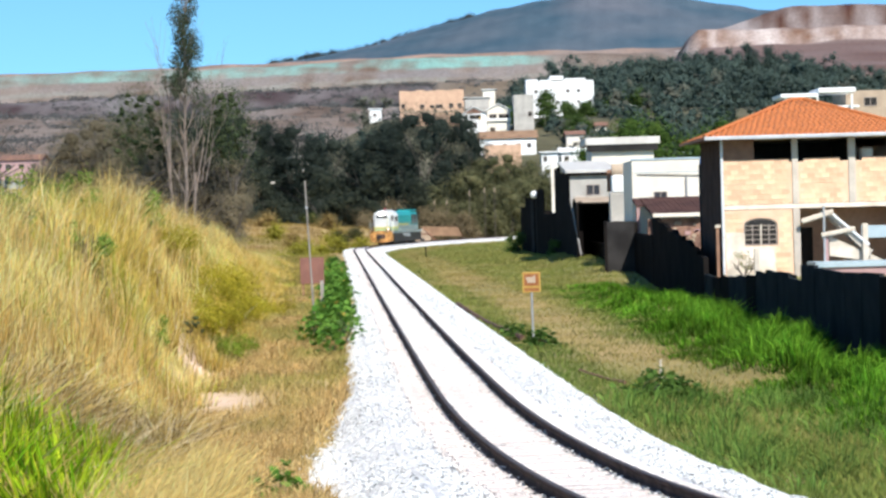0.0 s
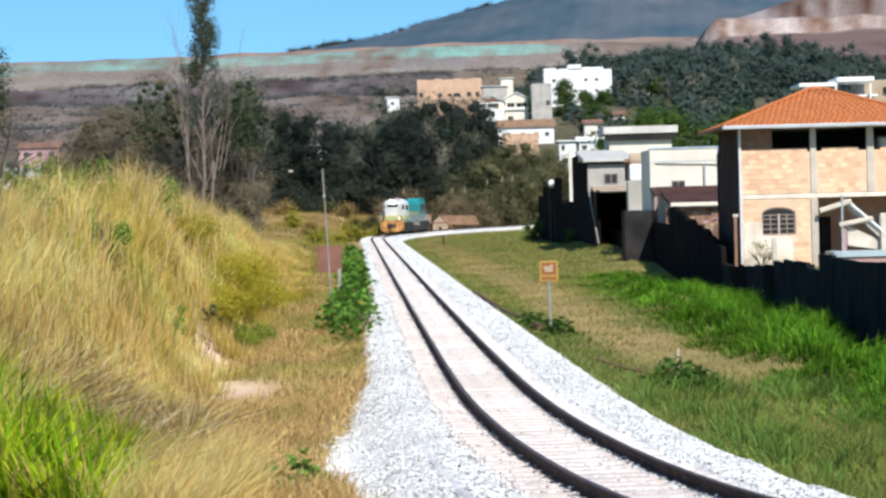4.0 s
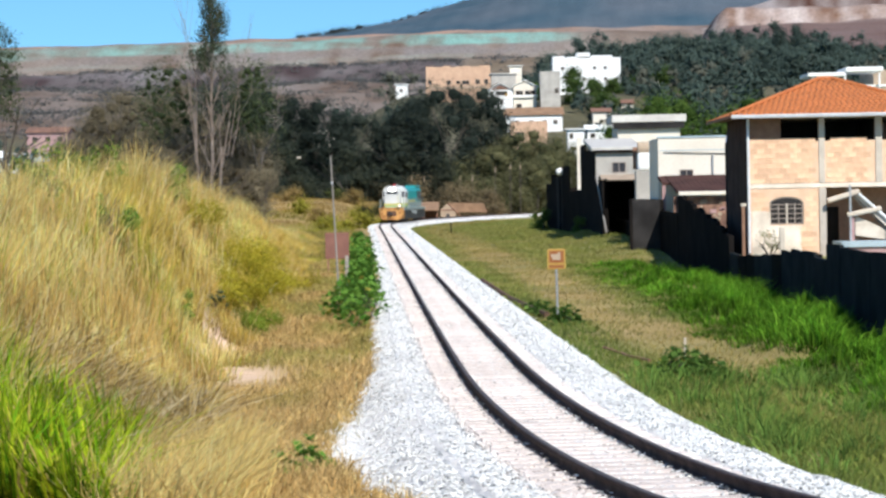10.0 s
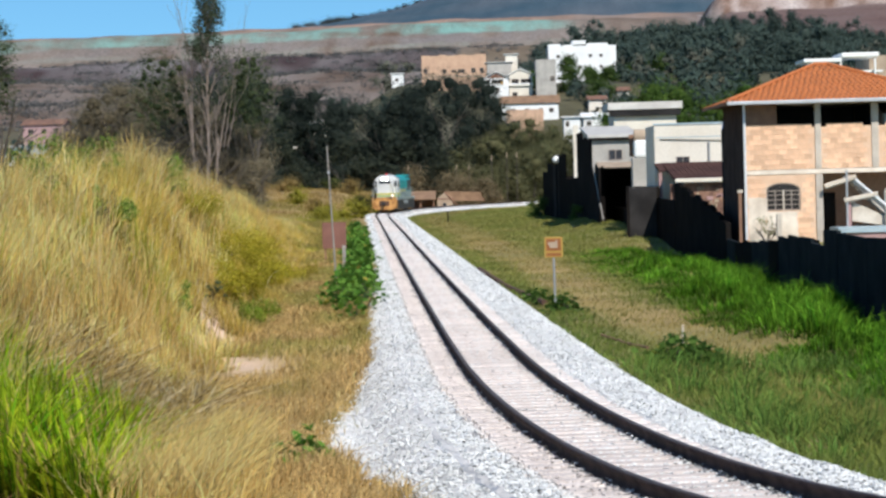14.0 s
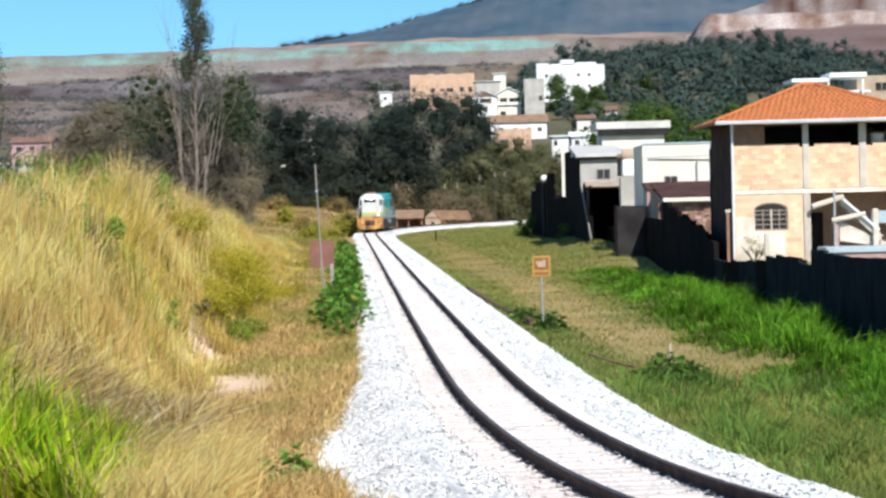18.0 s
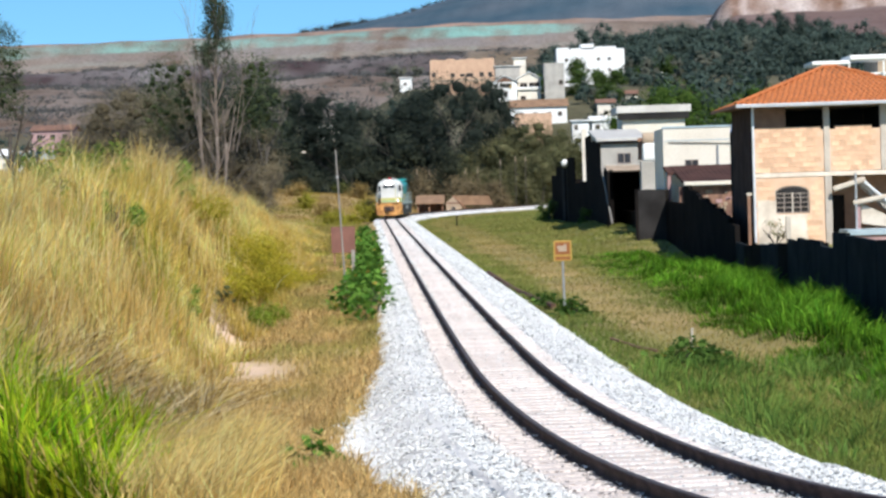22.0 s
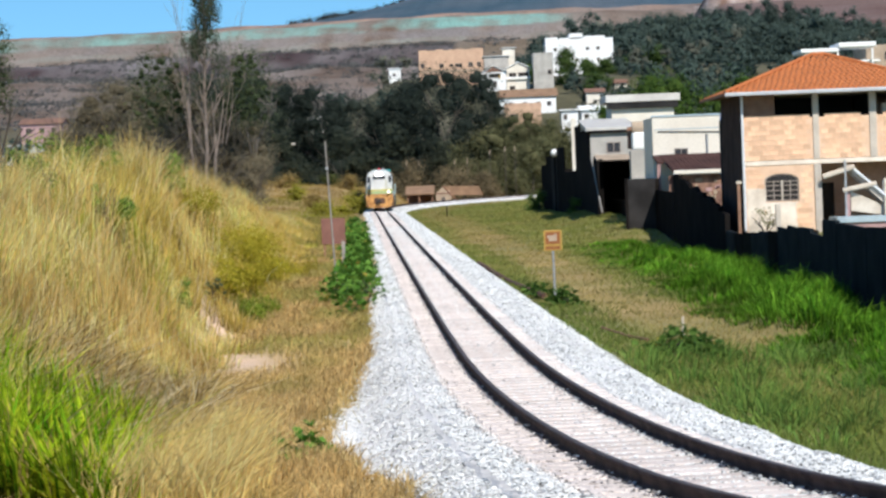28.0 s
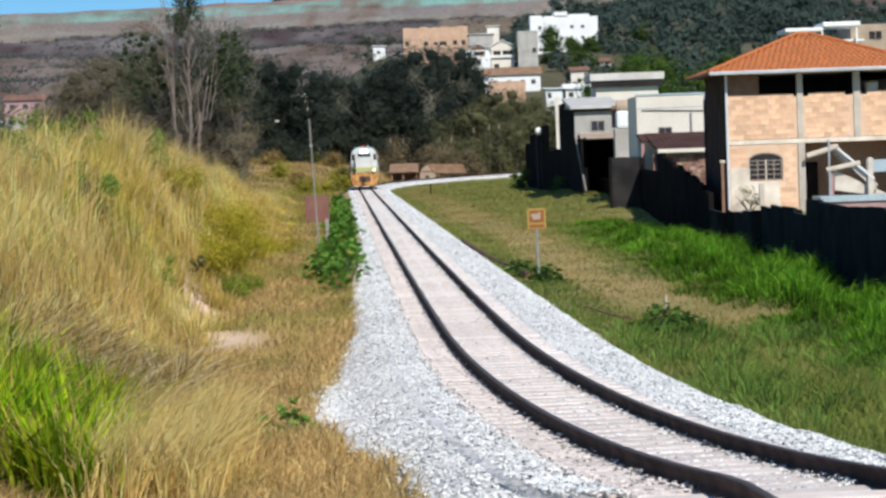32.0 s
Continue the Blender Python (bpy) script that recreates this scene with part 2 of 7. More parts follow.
def mesh_np(name, verts, quads, tris, material, colours=None, smooth=False):
    """A mesh from numpy arrays; colours: one per vertex, into the attribute 'tone'."""
    if quads.shape[1] == 3:
        quads, tris = np.zeros((0, 4), dtype=int), quads
    me = bpy.data.meshes.new(name)
    nq, nt = len(quads), len(tris)
    me.vertices.add(len(verts))
    me.vertices.foreach_set("co", np.ascontiguousarray(verts, dtype=np.float32).ravel())
    me.loops.add(nq * 4 + nt * 3)
    me.polygons.add(nq + nt)
    loops = np.concatenate([np.asarray(quads, dtype=np.int32).ravel(), np.asarray(tris, dtype=np.int32).ravel()])
    me.loops.foreach_set("vertex_index", loops)
    me.polygons.foreach_set("loop_start", np.concatenate([np.arange(nq) * 4, nq * 4 + np.arange(nt) * 3]).astype(np.int32))
    if smooth or material == "leaf":
        me.polygons.foreach_set("use_smooth", np.ones(nq + nt, dtype=bool))
    me.update(calc_edges=True)
    if colours is not None:
        at = me.color_attributes.new("tone", "FLOAT_COLOR", "POINT")
        at.data.foreach_set("color", np.concatenate([colours, np.ones((len(colours), 1))], axis=1).astype(np.float32).ravel())
    me.materials.append(M[material])
    return me


RNG = np.random.default_rng(7)


def sstep(a, b, v):
    k = np.clip((np.asarray(v, dtype=float) - a) / (b - a), 0, 1)
    return k * k * (3 - 2 * k)


def wave(x, y, s, seed=0.0):
    """A cheap smooth wobble in -1..1 with features about s metres wide."""
    x, y = np.asarray(x, dtype=float) / s, np.asarray(y, dtype=float) / s
    return (np.sin(1.9 * x + 1.3 * y + seed) + np.sin(-1.1 * x + 2.3 * y + 1.7 * seed + 1.0) + np.sin(3.1 * x - 0.7 * y + 2.3 * seed + 2.0) + np.sin(0.6 * x + 4.1 * y + 0.7 * seed)) / 4


# ---- the lie of the land ----
def track_x(y):
    y = np.asarray(y, dtype=float)
    return 0.57 - 0.0437 * (y - 36.3) + np.clip(38 - y, 0, None) ** 2 / 760 + np.clip(y - 214, 0, None) ** 2 / 400


def track_slope(y):
    return -0.0437 - max(38 - y, 0) / 380 + max(y - 214, 0) / 200


def track_z(y):
    y = np.asarray(y, dtype=float)
    return 0.55 * np.exp(-(np.clip(y, 14, None) - 19.3) / 10) + 0.0004 * np.clip(y - 40, 0, 160)


def ballast_edge(y):
    """How far the ballast reaches on the bank's side."""
    return 1.5 + 0.45 * (1 - sstep(50, 95, y)) + 0.95 * (1 - sstep(22, 50, y)) + 0.08 * np.exp(-((y - 31) / 5) ** 2) - 0.75 * (1 - sstep(24, 31, y)) + 0.12 * wave(y, 0 * y, 1.3, 2)


def ballast_right(y):
    """How far the ballast reaches on the verge side."""
    return 2.62 - 0.20 * sstep(60, 90, y) + 0.12 * sstep(95, 120, y) * (1 - sstep(150, 200, y)) + 0.06 * wave(y, 0 * y, 1.1, 5)


def ground_z(x, y):
    x, y = np.asarray(x, dtype=float), np.asarray(y, dtype=float)
    tz = track_z(y)
    d = x - track_x(y)
    near = 1 - sstep(285, 330, y)
    flat = tz - 0.62 + 0.05 * wave(x, y, 2.3)
    # bank beside the line, on the camera's side of it
    crest = 3.65 * sstep(-14, 8, y) * (1 - sstep(45, 190, y)) - 2.0 * (1 - sstep(24, 54, y))
    rise = sstep(5.0, 8.3, -d + 0.35 * wave(x, y, 6.0, 2.0)) * (1 - 0.42 * sstep(8.2, 11.5, -d))
    bank = np.maximum(crest, 0.3 * sstep(-14, 8, y) * (1 - sstep(60, 120, y))) * rise * (1 + 0.10 * wave(x, y, 5.0, 1.0))
    # bank on which the camera stands
    stand = 1.12 * sstep(-1.2, 1.0, -(y - 4.0) / 6.0) * sstep(2.6, 4.4, -d)
    # rising field behind the curve
    field = sstep(205, 290, y) * (3.9 + 0.085 * np.clip(-20 - x, 0, 60)) * sstep(-6, 8, -d - 6) * sstep(-4.0, -9.0, x) * near
    # house platform behind the long wall
    plat = 0.75 * sstep(10.9, 11.2, x) * sstep(20, 40, y) * (1 - sstep(150, 175, y))
    flat = flat - 0.55 * sstep(6.3, 9.6, x) * (1 - sstep(10.9, 11.2, x)) * sstep(20, 40, y) * (1 - sstep(95, 150, y))
    flat = flat + 0.5 * sstep(6.5, 9.3, x) * (1 - sstep(10.9, 11.2, x)) * sstep(104, 127, y) * (1 - sstep(165, 190, y))
    # hummocks along the wall
    flat = flat + 0.42 * sstep(-0.25, 0.55, wave(x, y, 1.7, 6)) * sstep(5.9, 7.2, x) * (1 - sstep(10.2, 10.7, x)) * sstep(28, 36, y) * (1 - sstep(95, 112, y))
    z = flat + np.where(d < 0, np.maximum(bank, stand), 0) + field + plat
    # trackbed
    bed = tz - 0.27
    e = np.abs(d) - 0.34 * sstep(0.9, 1.6, d)
    k = sstep(1.5, 2.45, e)
    z = np.where(e < 2.5, np.maximum(bed * (1 - k) + (tz - 0.66) * k, np.where(e > 2.2, tz - 0.66, -9)), z) * near + z * (1 - near)
    # beyond the line: low valley floor, village hill, wooded hill, quarried range
    dip = -1.4 * sstep(2.5, 9, -d) * sstep(262, 280, y) * sstep(-30, -12, x) * near
    ang = x / np.maximum(y, 1)
    right = sstep(-42, -12, x)
    far = right * (1 - sstep(960, 1300, y)) * (28 * sstep(330, 600, y) + 22 * sstep(640, 900, y) * sstep(0.02, 0.06, ang) * (1 - 0.35 * sstep(0.15, 0.2, ang)))
    far = far + (1 - right) * (4 + 14 * sstep(300, 900, y)) * (1 - sstep(960, 1300, y))
    shelf = 40 * sstep(900, 1300, y) + 62 * sstep(1300, 2100, y) + 34 * sstep(2150, 2300, y) + 45 * sstep(2450, 2560, y) + 24 * sstep(2700, 2820, y)
    top = 201 + 2 * wave(x, y, 300)
    hill = np.minimum(shelf * (1 + 0.008 * wave(x, y, 260)), top) * (1 - 0.05 * np.clip(-ang / 0.19, 0, 1))
    knoll = (40 + 3 * wave(x, y, 60)) * sstep(-0.016, 0.004, ang) * (1 - sstep(0.04, 0.06, ang)) * np.exp(-((y - 1330) / 130) ** 2)
    ridge = np.interp(ang, (-0.075, -0.043, -0.018, 0.003, 0.027, 0.07, 0.10, 0.144, 0.2), (0.0695, 0.0742, 0.0785, 0.0835, 0.0905, 0.098, 0.096, 0.087, 0.085)) + 0.0009 * wave(x, y, 130, 3) + 0.0006 * wave(x, y, 37, 1)
    mount = sstep(2950, 3680, y) * np.clip(ridge * 3680 - 205, 0, None) * sstep(-0.079, -0.068, ang)
    pit = np.interp(y, (1400, 1500, 1895, 1920, 2000, 2010, 2090, 2700), (72, 90, 137, 153, 154, 156, 160, 190)) + 26 * sstep(2008, 2085, y) * sstep(0.103, 0.168, ang + 0.004 * wave(x, y, 70, 2)) + 1.2 * wave(x, y, 25, 2)
    cut = sstep(0.099, 0.119, ang + 0.004 * wave(x, y, 60)) * sstep(1400, 1500, y) * (1 - sstep(2250, 2600, y))
    hill = hill * (1 - cut) + pit * cut
    bump = np.where(y > 330, sstep(330, 600, y) * 2.0 * wave(x, y, 40, 5) + sstep(900, 1500, y) * (1 - 0.75 * sstep(1900, 2250, y)) * (1 - 0.8 * cut) * 7 * wave(x, y, 120, 6), 0)
    back = (far + hill + knoll + mount + bump) * sstep(290, 340, y)
    return z * near + dip + back


def land_tone(x, y, z):
    """Soil and plant cover by place: straw, green turf, bare sand, woods, quarry benches; haze painted in far off."""
    n = len(x)
    d = x - track_x(y)
    w1, w2 = wave(x, y, 3.1, 1)[:, None], wave(x, y, 0.9, 4)[:, None]
    straw, green, soil = np.array((0.48, 0.34, 0.14)), np.array((0.11, 0.155, 0.035)), np.array((0.74, 0.54, 0.39))
    col = straw + w1 * 0.05 + w2 * 0.04 + np.zeros((n, 3))
    g = (sstep(1.0, 2.6, d) * (0.75 + 0.2 * sstep(120, 200, y)) * (0.75 + 0.25 * wave(x, y, 4, 2)))[:, None]
    col = col * (1 - g) + green * g
    strip = (sstep(3.4, 4.6, d) * (1 - sstep(5.9, 7.0, d)) * sstep(30, 46, y) * (1 - sstep(120, 180, y)) * (0.45 + 0.45 * wave(x, y, 7, 8) + 0.2 * wave(x, y, 2.5, 3)))[:, None].clip(0, 1)
    col = col * (1 - strip) + np.array((0.45, 0.30, 0.13)) * strip
    for sx, sy, r in ((-4.4, 45.0, 0.85), (-5.75, 53.5, 0.5), (-5.5, 50.0, 0.55), (-5.0, 47.0, 0.5)):
        s = np.exp(0.25 - 1.2 * (((x - sx) / r) ** 2 + ((y - sy) / (r * 2.6)) ** 2) + 0.5 * wave(x, y, 0.8, 3))[:, None].clip(0, 1)
        col = col * (1 - s) + soil * s
    bed = ((d > 0.1 - ballast_edge(y)) & (d < ballast_right(y) - 0.08) & (y < 330))[:, None]
    col = np.where(bed, np.array((0.80, 0.78, 0.77)) + w2 * 0.04, col)
    fld = (sstep(200, 225, y) * (1 - sstep(300, 330, y)) * (d < -2.5))[:, None]
    col = col * (1 - fld) + (np.array((0.36, 0.25, 0.10)) + w1 * 0.05) * fld
    wood = (sstep(310, 345, y))[:, None]
    scrub = np.array((0.115, 0.105, 0.06)) + 0.03 * wave(x, y, 30, 2)[:, None]
    col = col * (1 - wood) + scrub * wood
    # range: haze painted into the colours, greyer slopes and bluer mountain
    r = sstep(1000, 1500, y)[:, None]
    low = ((1 - sstep(1250, 1500, y)) * sstep(950, 1050, y))[:, None]
    high = (sstep(1900, 2150, y) * (1 - sstep(2300, 2420, y)))[:, None]
    dust = (1 - low) * np.array((0.01, 0.004, 0.0)) + low * np.array((0.045, 0.012, -0.012)) + np.array((0.188, 0.152, 0.132)) - high * np.array((0.062, 0.042, 0.018)) + 0.05 * wave(x, y, 90, 1)[:, None] + 0.04 * wave(x, y * 0.3, 30, 4)[:, None] + 0.03 * wave(x, y * 0.5, 11, 6)[:, None] - 0.05 * sstep(-0.1, 0.5, wave(x, y * 0.25, 45, 3) + 0.5 * wave(x, y, 19, 8))[:, None] * sstep(0.02, -0.06, x / np.maximum(y, 1))[:, None]
    col = col * (1 - r) + dust * r
    zz = z / (1 - 0.05 * np.clip(-x / np.maximum(y, 1) / 0.19, 0, 1)) + 2.5 * wave(x, y, 150, 7) + 1.5 * wave(x, y, 41, 2) + 1.2 * wave(x, y, 13, 4)
    for z0, z1, c in ((166, 179.5, (0.20, 0.37, 0.33)), (150, 155, (0.24, 0.24, 0.21)), (155, 166, (0.20, 0.178, 0.172)), (180.5, 214, (0.38, 0.25, 0.19))):
        b = (sstep(z0 - 1.0, z0, zz) * (1 - sstep(z1 - 0.5, z1 + 1.0, zz)) * sstep(2000, 2200, y) * (1 - sstep(0.03, 0.06, x / np.maximum(y, 1)) * (0.55 if z0 > 170 else 1.0)) * (0.66 + 0.6 * wave(x, y, 60, z0) + 0.5 * wave(x, y, 17, z0) + 0.3 * wave(x, y * 0.5, 7, z0)) * (1 - 0.45 * np.clip(-x / np.maximum(y, 1) / 0.19, 0, 1)))[:, None].clip(0, 1)
        col = col * (1 - b) + np.array(c) * b
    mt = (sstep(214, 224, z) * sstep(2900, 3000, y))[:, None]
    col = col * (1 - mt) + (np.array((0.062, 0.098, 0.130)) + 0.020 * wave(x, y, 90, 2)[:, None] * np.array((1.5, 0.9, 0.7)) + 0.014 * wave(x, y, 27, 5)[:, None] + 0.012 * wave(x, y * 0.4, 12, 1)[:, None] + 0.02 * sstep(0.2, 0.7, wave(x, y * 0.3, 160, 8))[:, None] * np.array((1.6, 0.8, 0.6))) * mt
    ang = x / np.maximum(y, 1)
    q = (sstep(0.097, 0.110, ang + 0.004 * wave(x, y, 60)) * sstep(1400, 1500, y) * (1 - sstep(2600, 2900, y)))[:, None]
    cliff = (sstep(1888, 1896, y) * (1 - sstep(1985, 2005, y)))[:, None]
    upper = sstep(2000, 2012, y)[:, None]
    streak = (wave(x, 0 * y, 11, 9) + 0.8 * wave(x, z * 0.5, 27, 3) + 0.5 * wave(x, z * 2, 6, 5))[:, None]
    red = np.array((0.165, 0.105, 0.092)) * (1 - cliff) * (1 - upper) + (np.array((0.33, 0.245, 0.21)) + 0.17 * streak + 0.10 * sstep(0.3, 0.8, wave(x, 0 * y, 5.5, 2))[:, None]) * cliff + (np.array((0.20, 0.15, 0.135)) + 0.12 * streak + 0.05 * wave(x, z * 1.2, 9, 4)[:, None]) * upper + 0.03 * wave(x, z * 4, 34, 6)[:, None] + 0.03 * wave(x * 0.4, z * 9, 60, 3)[:, None]
    col = col * (1 - q) + red * q
    return np.clip(col, 0.01, 0.9)


def build_ground():
    rows = np.concatenate([np.linspace(-400, -24, 8), np.linspace(-20, 160, 300), np.linspace(161, 345, 150), np.geomspace(348, 1400, 80), np.linspace(1412, 2020, 70), np.geomspace(2032, 2420, 18), np.linspace(2430, 2600, 40), np.geomspace(2620, 4700, 60)])
    u = np.linspace(-1, 1, 430)
    span = 0.11 * u + 0.89 * np.sign(u) * np.abs(u) ** 3.2
    yy = np.repeat(rows, len(u))
    wid = np.where(rows < 400, 70 + 0.35 * np.abs(rows), 70 + 140 + (rows - 400) * 0.42)
    xx = (wid[:, None] * np.where(rows[:, None] > 345, (0.55 * u + 0.45 * np.sign(u) * np.abs(u) ** 3)[None, :], span[None, :])).ravel()
    mid = np.clip(np.asarray(track_x(np.clip(rows, -20, 222))), -12, 8)
    xx = xx + np.repeat(mid * (1 - sstep(240, 340, rows)), len(u))
    zz = ground_z(xx, yy)
    nu, nr = len(u), len(rows)
    i = (np.arange(nr - 1)[:, None] * nu + np.arange(nu - 1)[None, :]).ravel()
    quads = np.stack([i, i + 1, i + nu + 1, i + nu], axis=1)
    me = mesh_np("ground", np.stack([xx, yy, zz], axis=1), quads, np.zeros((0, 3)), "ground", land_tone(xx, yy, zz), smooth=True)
    tagged(new("ground", me), "dry grassland, trackbed and quarried hills of bare earth", "ground", kind="structure")


build_ground()


# ---- railway ----
def track_frame(y, d, z):
    """Places on the line: y along it, d to its right, z over the rail heads."""
    y = np.asarray(y, dtype=float)
    return np.stack([track_x(y) + d, y + 0 * d, track_z(y) + z], axis=-1)


def sweep(name, profile, ys, material, parent, d0):
    """Runs a closed profile of (d, z) along the line."""
    ys = np.asarray(ys)
    k = len(profile)
    v = np.concatenate([track_frame(ys, np.full(len(ys), d0 + d), np.full(len(ys), z))[:, None, :] for d, z in profile], axis=1).reshape(-1, 3)
    i = (np.arange(len(ys) - 1)[:, None] * k + np.arange(k)[None, :])
    j = (np.arange(len(ys) - 1)[:, None] * k + (np.arange(k)[None, :] + 1) % k)
    quads = np.stack([i, j, j + k, i + k], axis=-1).reshape(-1, 4)
    ob = new(name, mesh_np(name, v, quads, np.zeros((0, 3)), material))
    ob.parent = parent
    return ob


def build_track():
    root = thing("railway_track", pose(0, 0, 0), "curving single railway track with dark rusty rails in white ballast", "railway track")
    ys = np.concatenate([np.arange(-30, 60, 0.6), np.arange(60, 222, 3.0), np.arange(222, 318, 1.5)])
    prof = [(-0.06, -0.135), (0.06, -0.135), (0.06, -0.122), (0.012, -0.11), (0.012, -0.045), (0.036, -0.035), (0.036, -0.004), (-0.036, -0.004), (-0.036, -0.035), (-0.012, -0.045), (-0.012, -0.11), (-0.06, -0.122)]
    top = [(-0.032, -0.006), (0.032, -0.006), (0.030, 0.0), (-0.030, 0.0)]
    for d in (-0.535, 0.535):
        r = sweep("rail", prof, ys, "rail", root, d)
        sweep("running_surface", top, ys, "rail_top", r, d)
    slab = part("sleeper", box(-1.0, 1.0, -0.11, 0.11, -0.27, -0.137, 0.012), "sleeper", root)
    n = 0
    for i, y in enumerate(np.arange(12.0, 162.0, 0.52)):
        m = Matrix.Translation((float(track_x(y)) + random.uniform(-0.03, 0.03), y + random.uniform(-0.03, 0.03), float(track_z(y)))) @ pose(0, 0, 0, 0, 0, -math.degrees(math.atan(track_slope(y))) + random.uniform(-1.2, 1.2))
        if i == 0:
            slab.matrix_basis = m
        else:
            shared("sleeper", slab.data, m, root)
    bm = bmesh.new()
    for y in np.arange(162.3, 312.0, 0.62):
        x, z, a = float(track_x(y)), float(track_z(y)), track_slope(y)
        c = [bm.verts.new((x + sx * math.cos(a) + sy * math.sin(a), y - sx * math.sin(a) * 0.9 + sy, z - 0.137)) for sx, sy in ((-1, -0.11), (1, -0.11), (1, 0.11), (-1, 0.11))]
        bm.faces.new(c)
        r = bmesh.ops.extrude_face_region(bm, geom=list(c[0].link_faces))
        for v in [g for g in r["geom"] if isinstance(g, bmesh.types.BMVert)]:
            v.co.z -= 0.12
    tagged(part("sleeper_rest", bm, "sleeper", root), kind="stuff")
    return root


OCTA = np.array([(1, 0, -0.3), (-1, 0, -0.3), (0, 1, -0.3), (0, -1, -0.3), (0, 0, 0.8)], dtype=float)
OTRI = np.array([(0, 2, 4), (2, 1, 4), (1, 3, 4), (3, 0, 4)])


def build_ballast():
    """Loose white stones over the trackbed and its shoulders."""
    n = 200000
    y = np.where(np.arange(n) < 180000, 15 + 130 * RNG.random(n) ** 2.0, RNG.uniform(120, 305, n))
    wide = ballast_edge(y)
    d = RNG.uniform(-wide, ballast_right(y), n)
    d = np.clip(d + np.where(np.abs(d) > 1.3, RNG.normal(0, 0.07, n), 0), -3.6, 2.8)
    on_sleeper = (np.abs(d) < 1.0) & (np.abs(((y - 12.0) / 0.52 + 0.5) % 1.0 - 0.5) < 0.19) & (RNG.random(n) < np.where(d > 0.5, 0.15, np.where(d > -0.5, 0.5, 0.93)))
    on_rail = np.abs(np.abs(d) - 0.535) < 0.05
    keep = ~(on_sleeper | on_rail)
    y, d = y[keep], d[keep]
    n = len(y)
    x = track_x(y) + d
    z = np.maximum(ground_z(x, y), np.where(np.abs(d) < 1.5, track_z(y) - np.where(np.abs(d) < 1.05, 0.172, 0.155), -9))
    z = z + RNG.uniform(0.0, 0.03, n) + 0.03 * wave(x, y, 0.7, 2) * (np.abs(d) > 1.05)
    z = z + 0.05 * np.exp(-((np.abs(d) - 0.535) / 0.12) ** 2) * RNG.uniform(0.3, 1.3, n)
    s = RNG.uniform(0.012, 0.027, n) * (1 + np.clip(y - 40, 0, 180) / 70)
    ax = RNG.normal(size=(n, 4)) * np.array((1.0, 0.26, 0.26, 1.0))
    ax /= np.linalg.norm(ax, axis=1)[:, None]
    a, b, c, e = ax.T
    rot = np.stack([1 - 2 * (c * c + e * e), 2 * (b * c - a * e), 2 * (b * e + a * c), 2 * (b * c + a * e), 1 - 2 * (b * b + e * e), 2 * (c * e - a * b), 2 * (b * e - a * c), 2 * (c * e + a * b), 1 - 2 * (b * b + c * c)], axis=1).reshape(n, 3, 3)
    local = OCTA[None] * RNG.uniform(0.6, 1.35, (n, 5, 1)) * s[:, None, None]
    v = np.einsum("nij,nkj->nki", rot, local) * np.array((1, 1, 0.52)) + np.stack([x, y, z], axis=1)[:, None, :]
    tris = (OTRI[None] + (np.arange(n) * 5)[:, None, None]).reshape(-1, 3)
    dusty = (sstep(0.56, 0.66, np.abs(d)) * (1 - sstep(0.95, 1.15, np.abs(d))) * np.where(d < 0, 0.7, 0.1) + 0.05 * (np.abs(d) < 0.5))[:, None]
    tone = np.array((0.80, 0.81, 0.80)) * (1 - dusty) + np.array((0.76, 0.63, 0.57)) * dusty
    # some stones next to the rails darkened, painting in the rail shadow
    by_rail = (np.abs(np.abs(d) - 0.535) < 0.15) & (RNG.random(n) < 0.3)
    tone = tone * RNG.choice((1.0, 0.97, 0.92, 0.55, 0.2), (n, 1), p=(0.44, 0.3, 0.14, 0.06, 0.06)) * np.where(by_rail, 0.22, 1.0)[:, None]
    tone = np.repeat(tone, 5, axis=0)
    me = mesh_np("ballast", v.reshape(-1, 3), np.zeros((0, 4)), tris, "stone", tone)
    tagged(new("ballast", me), "crushed white limestone ballast heaped along the track", "ballast", kind="stuff")


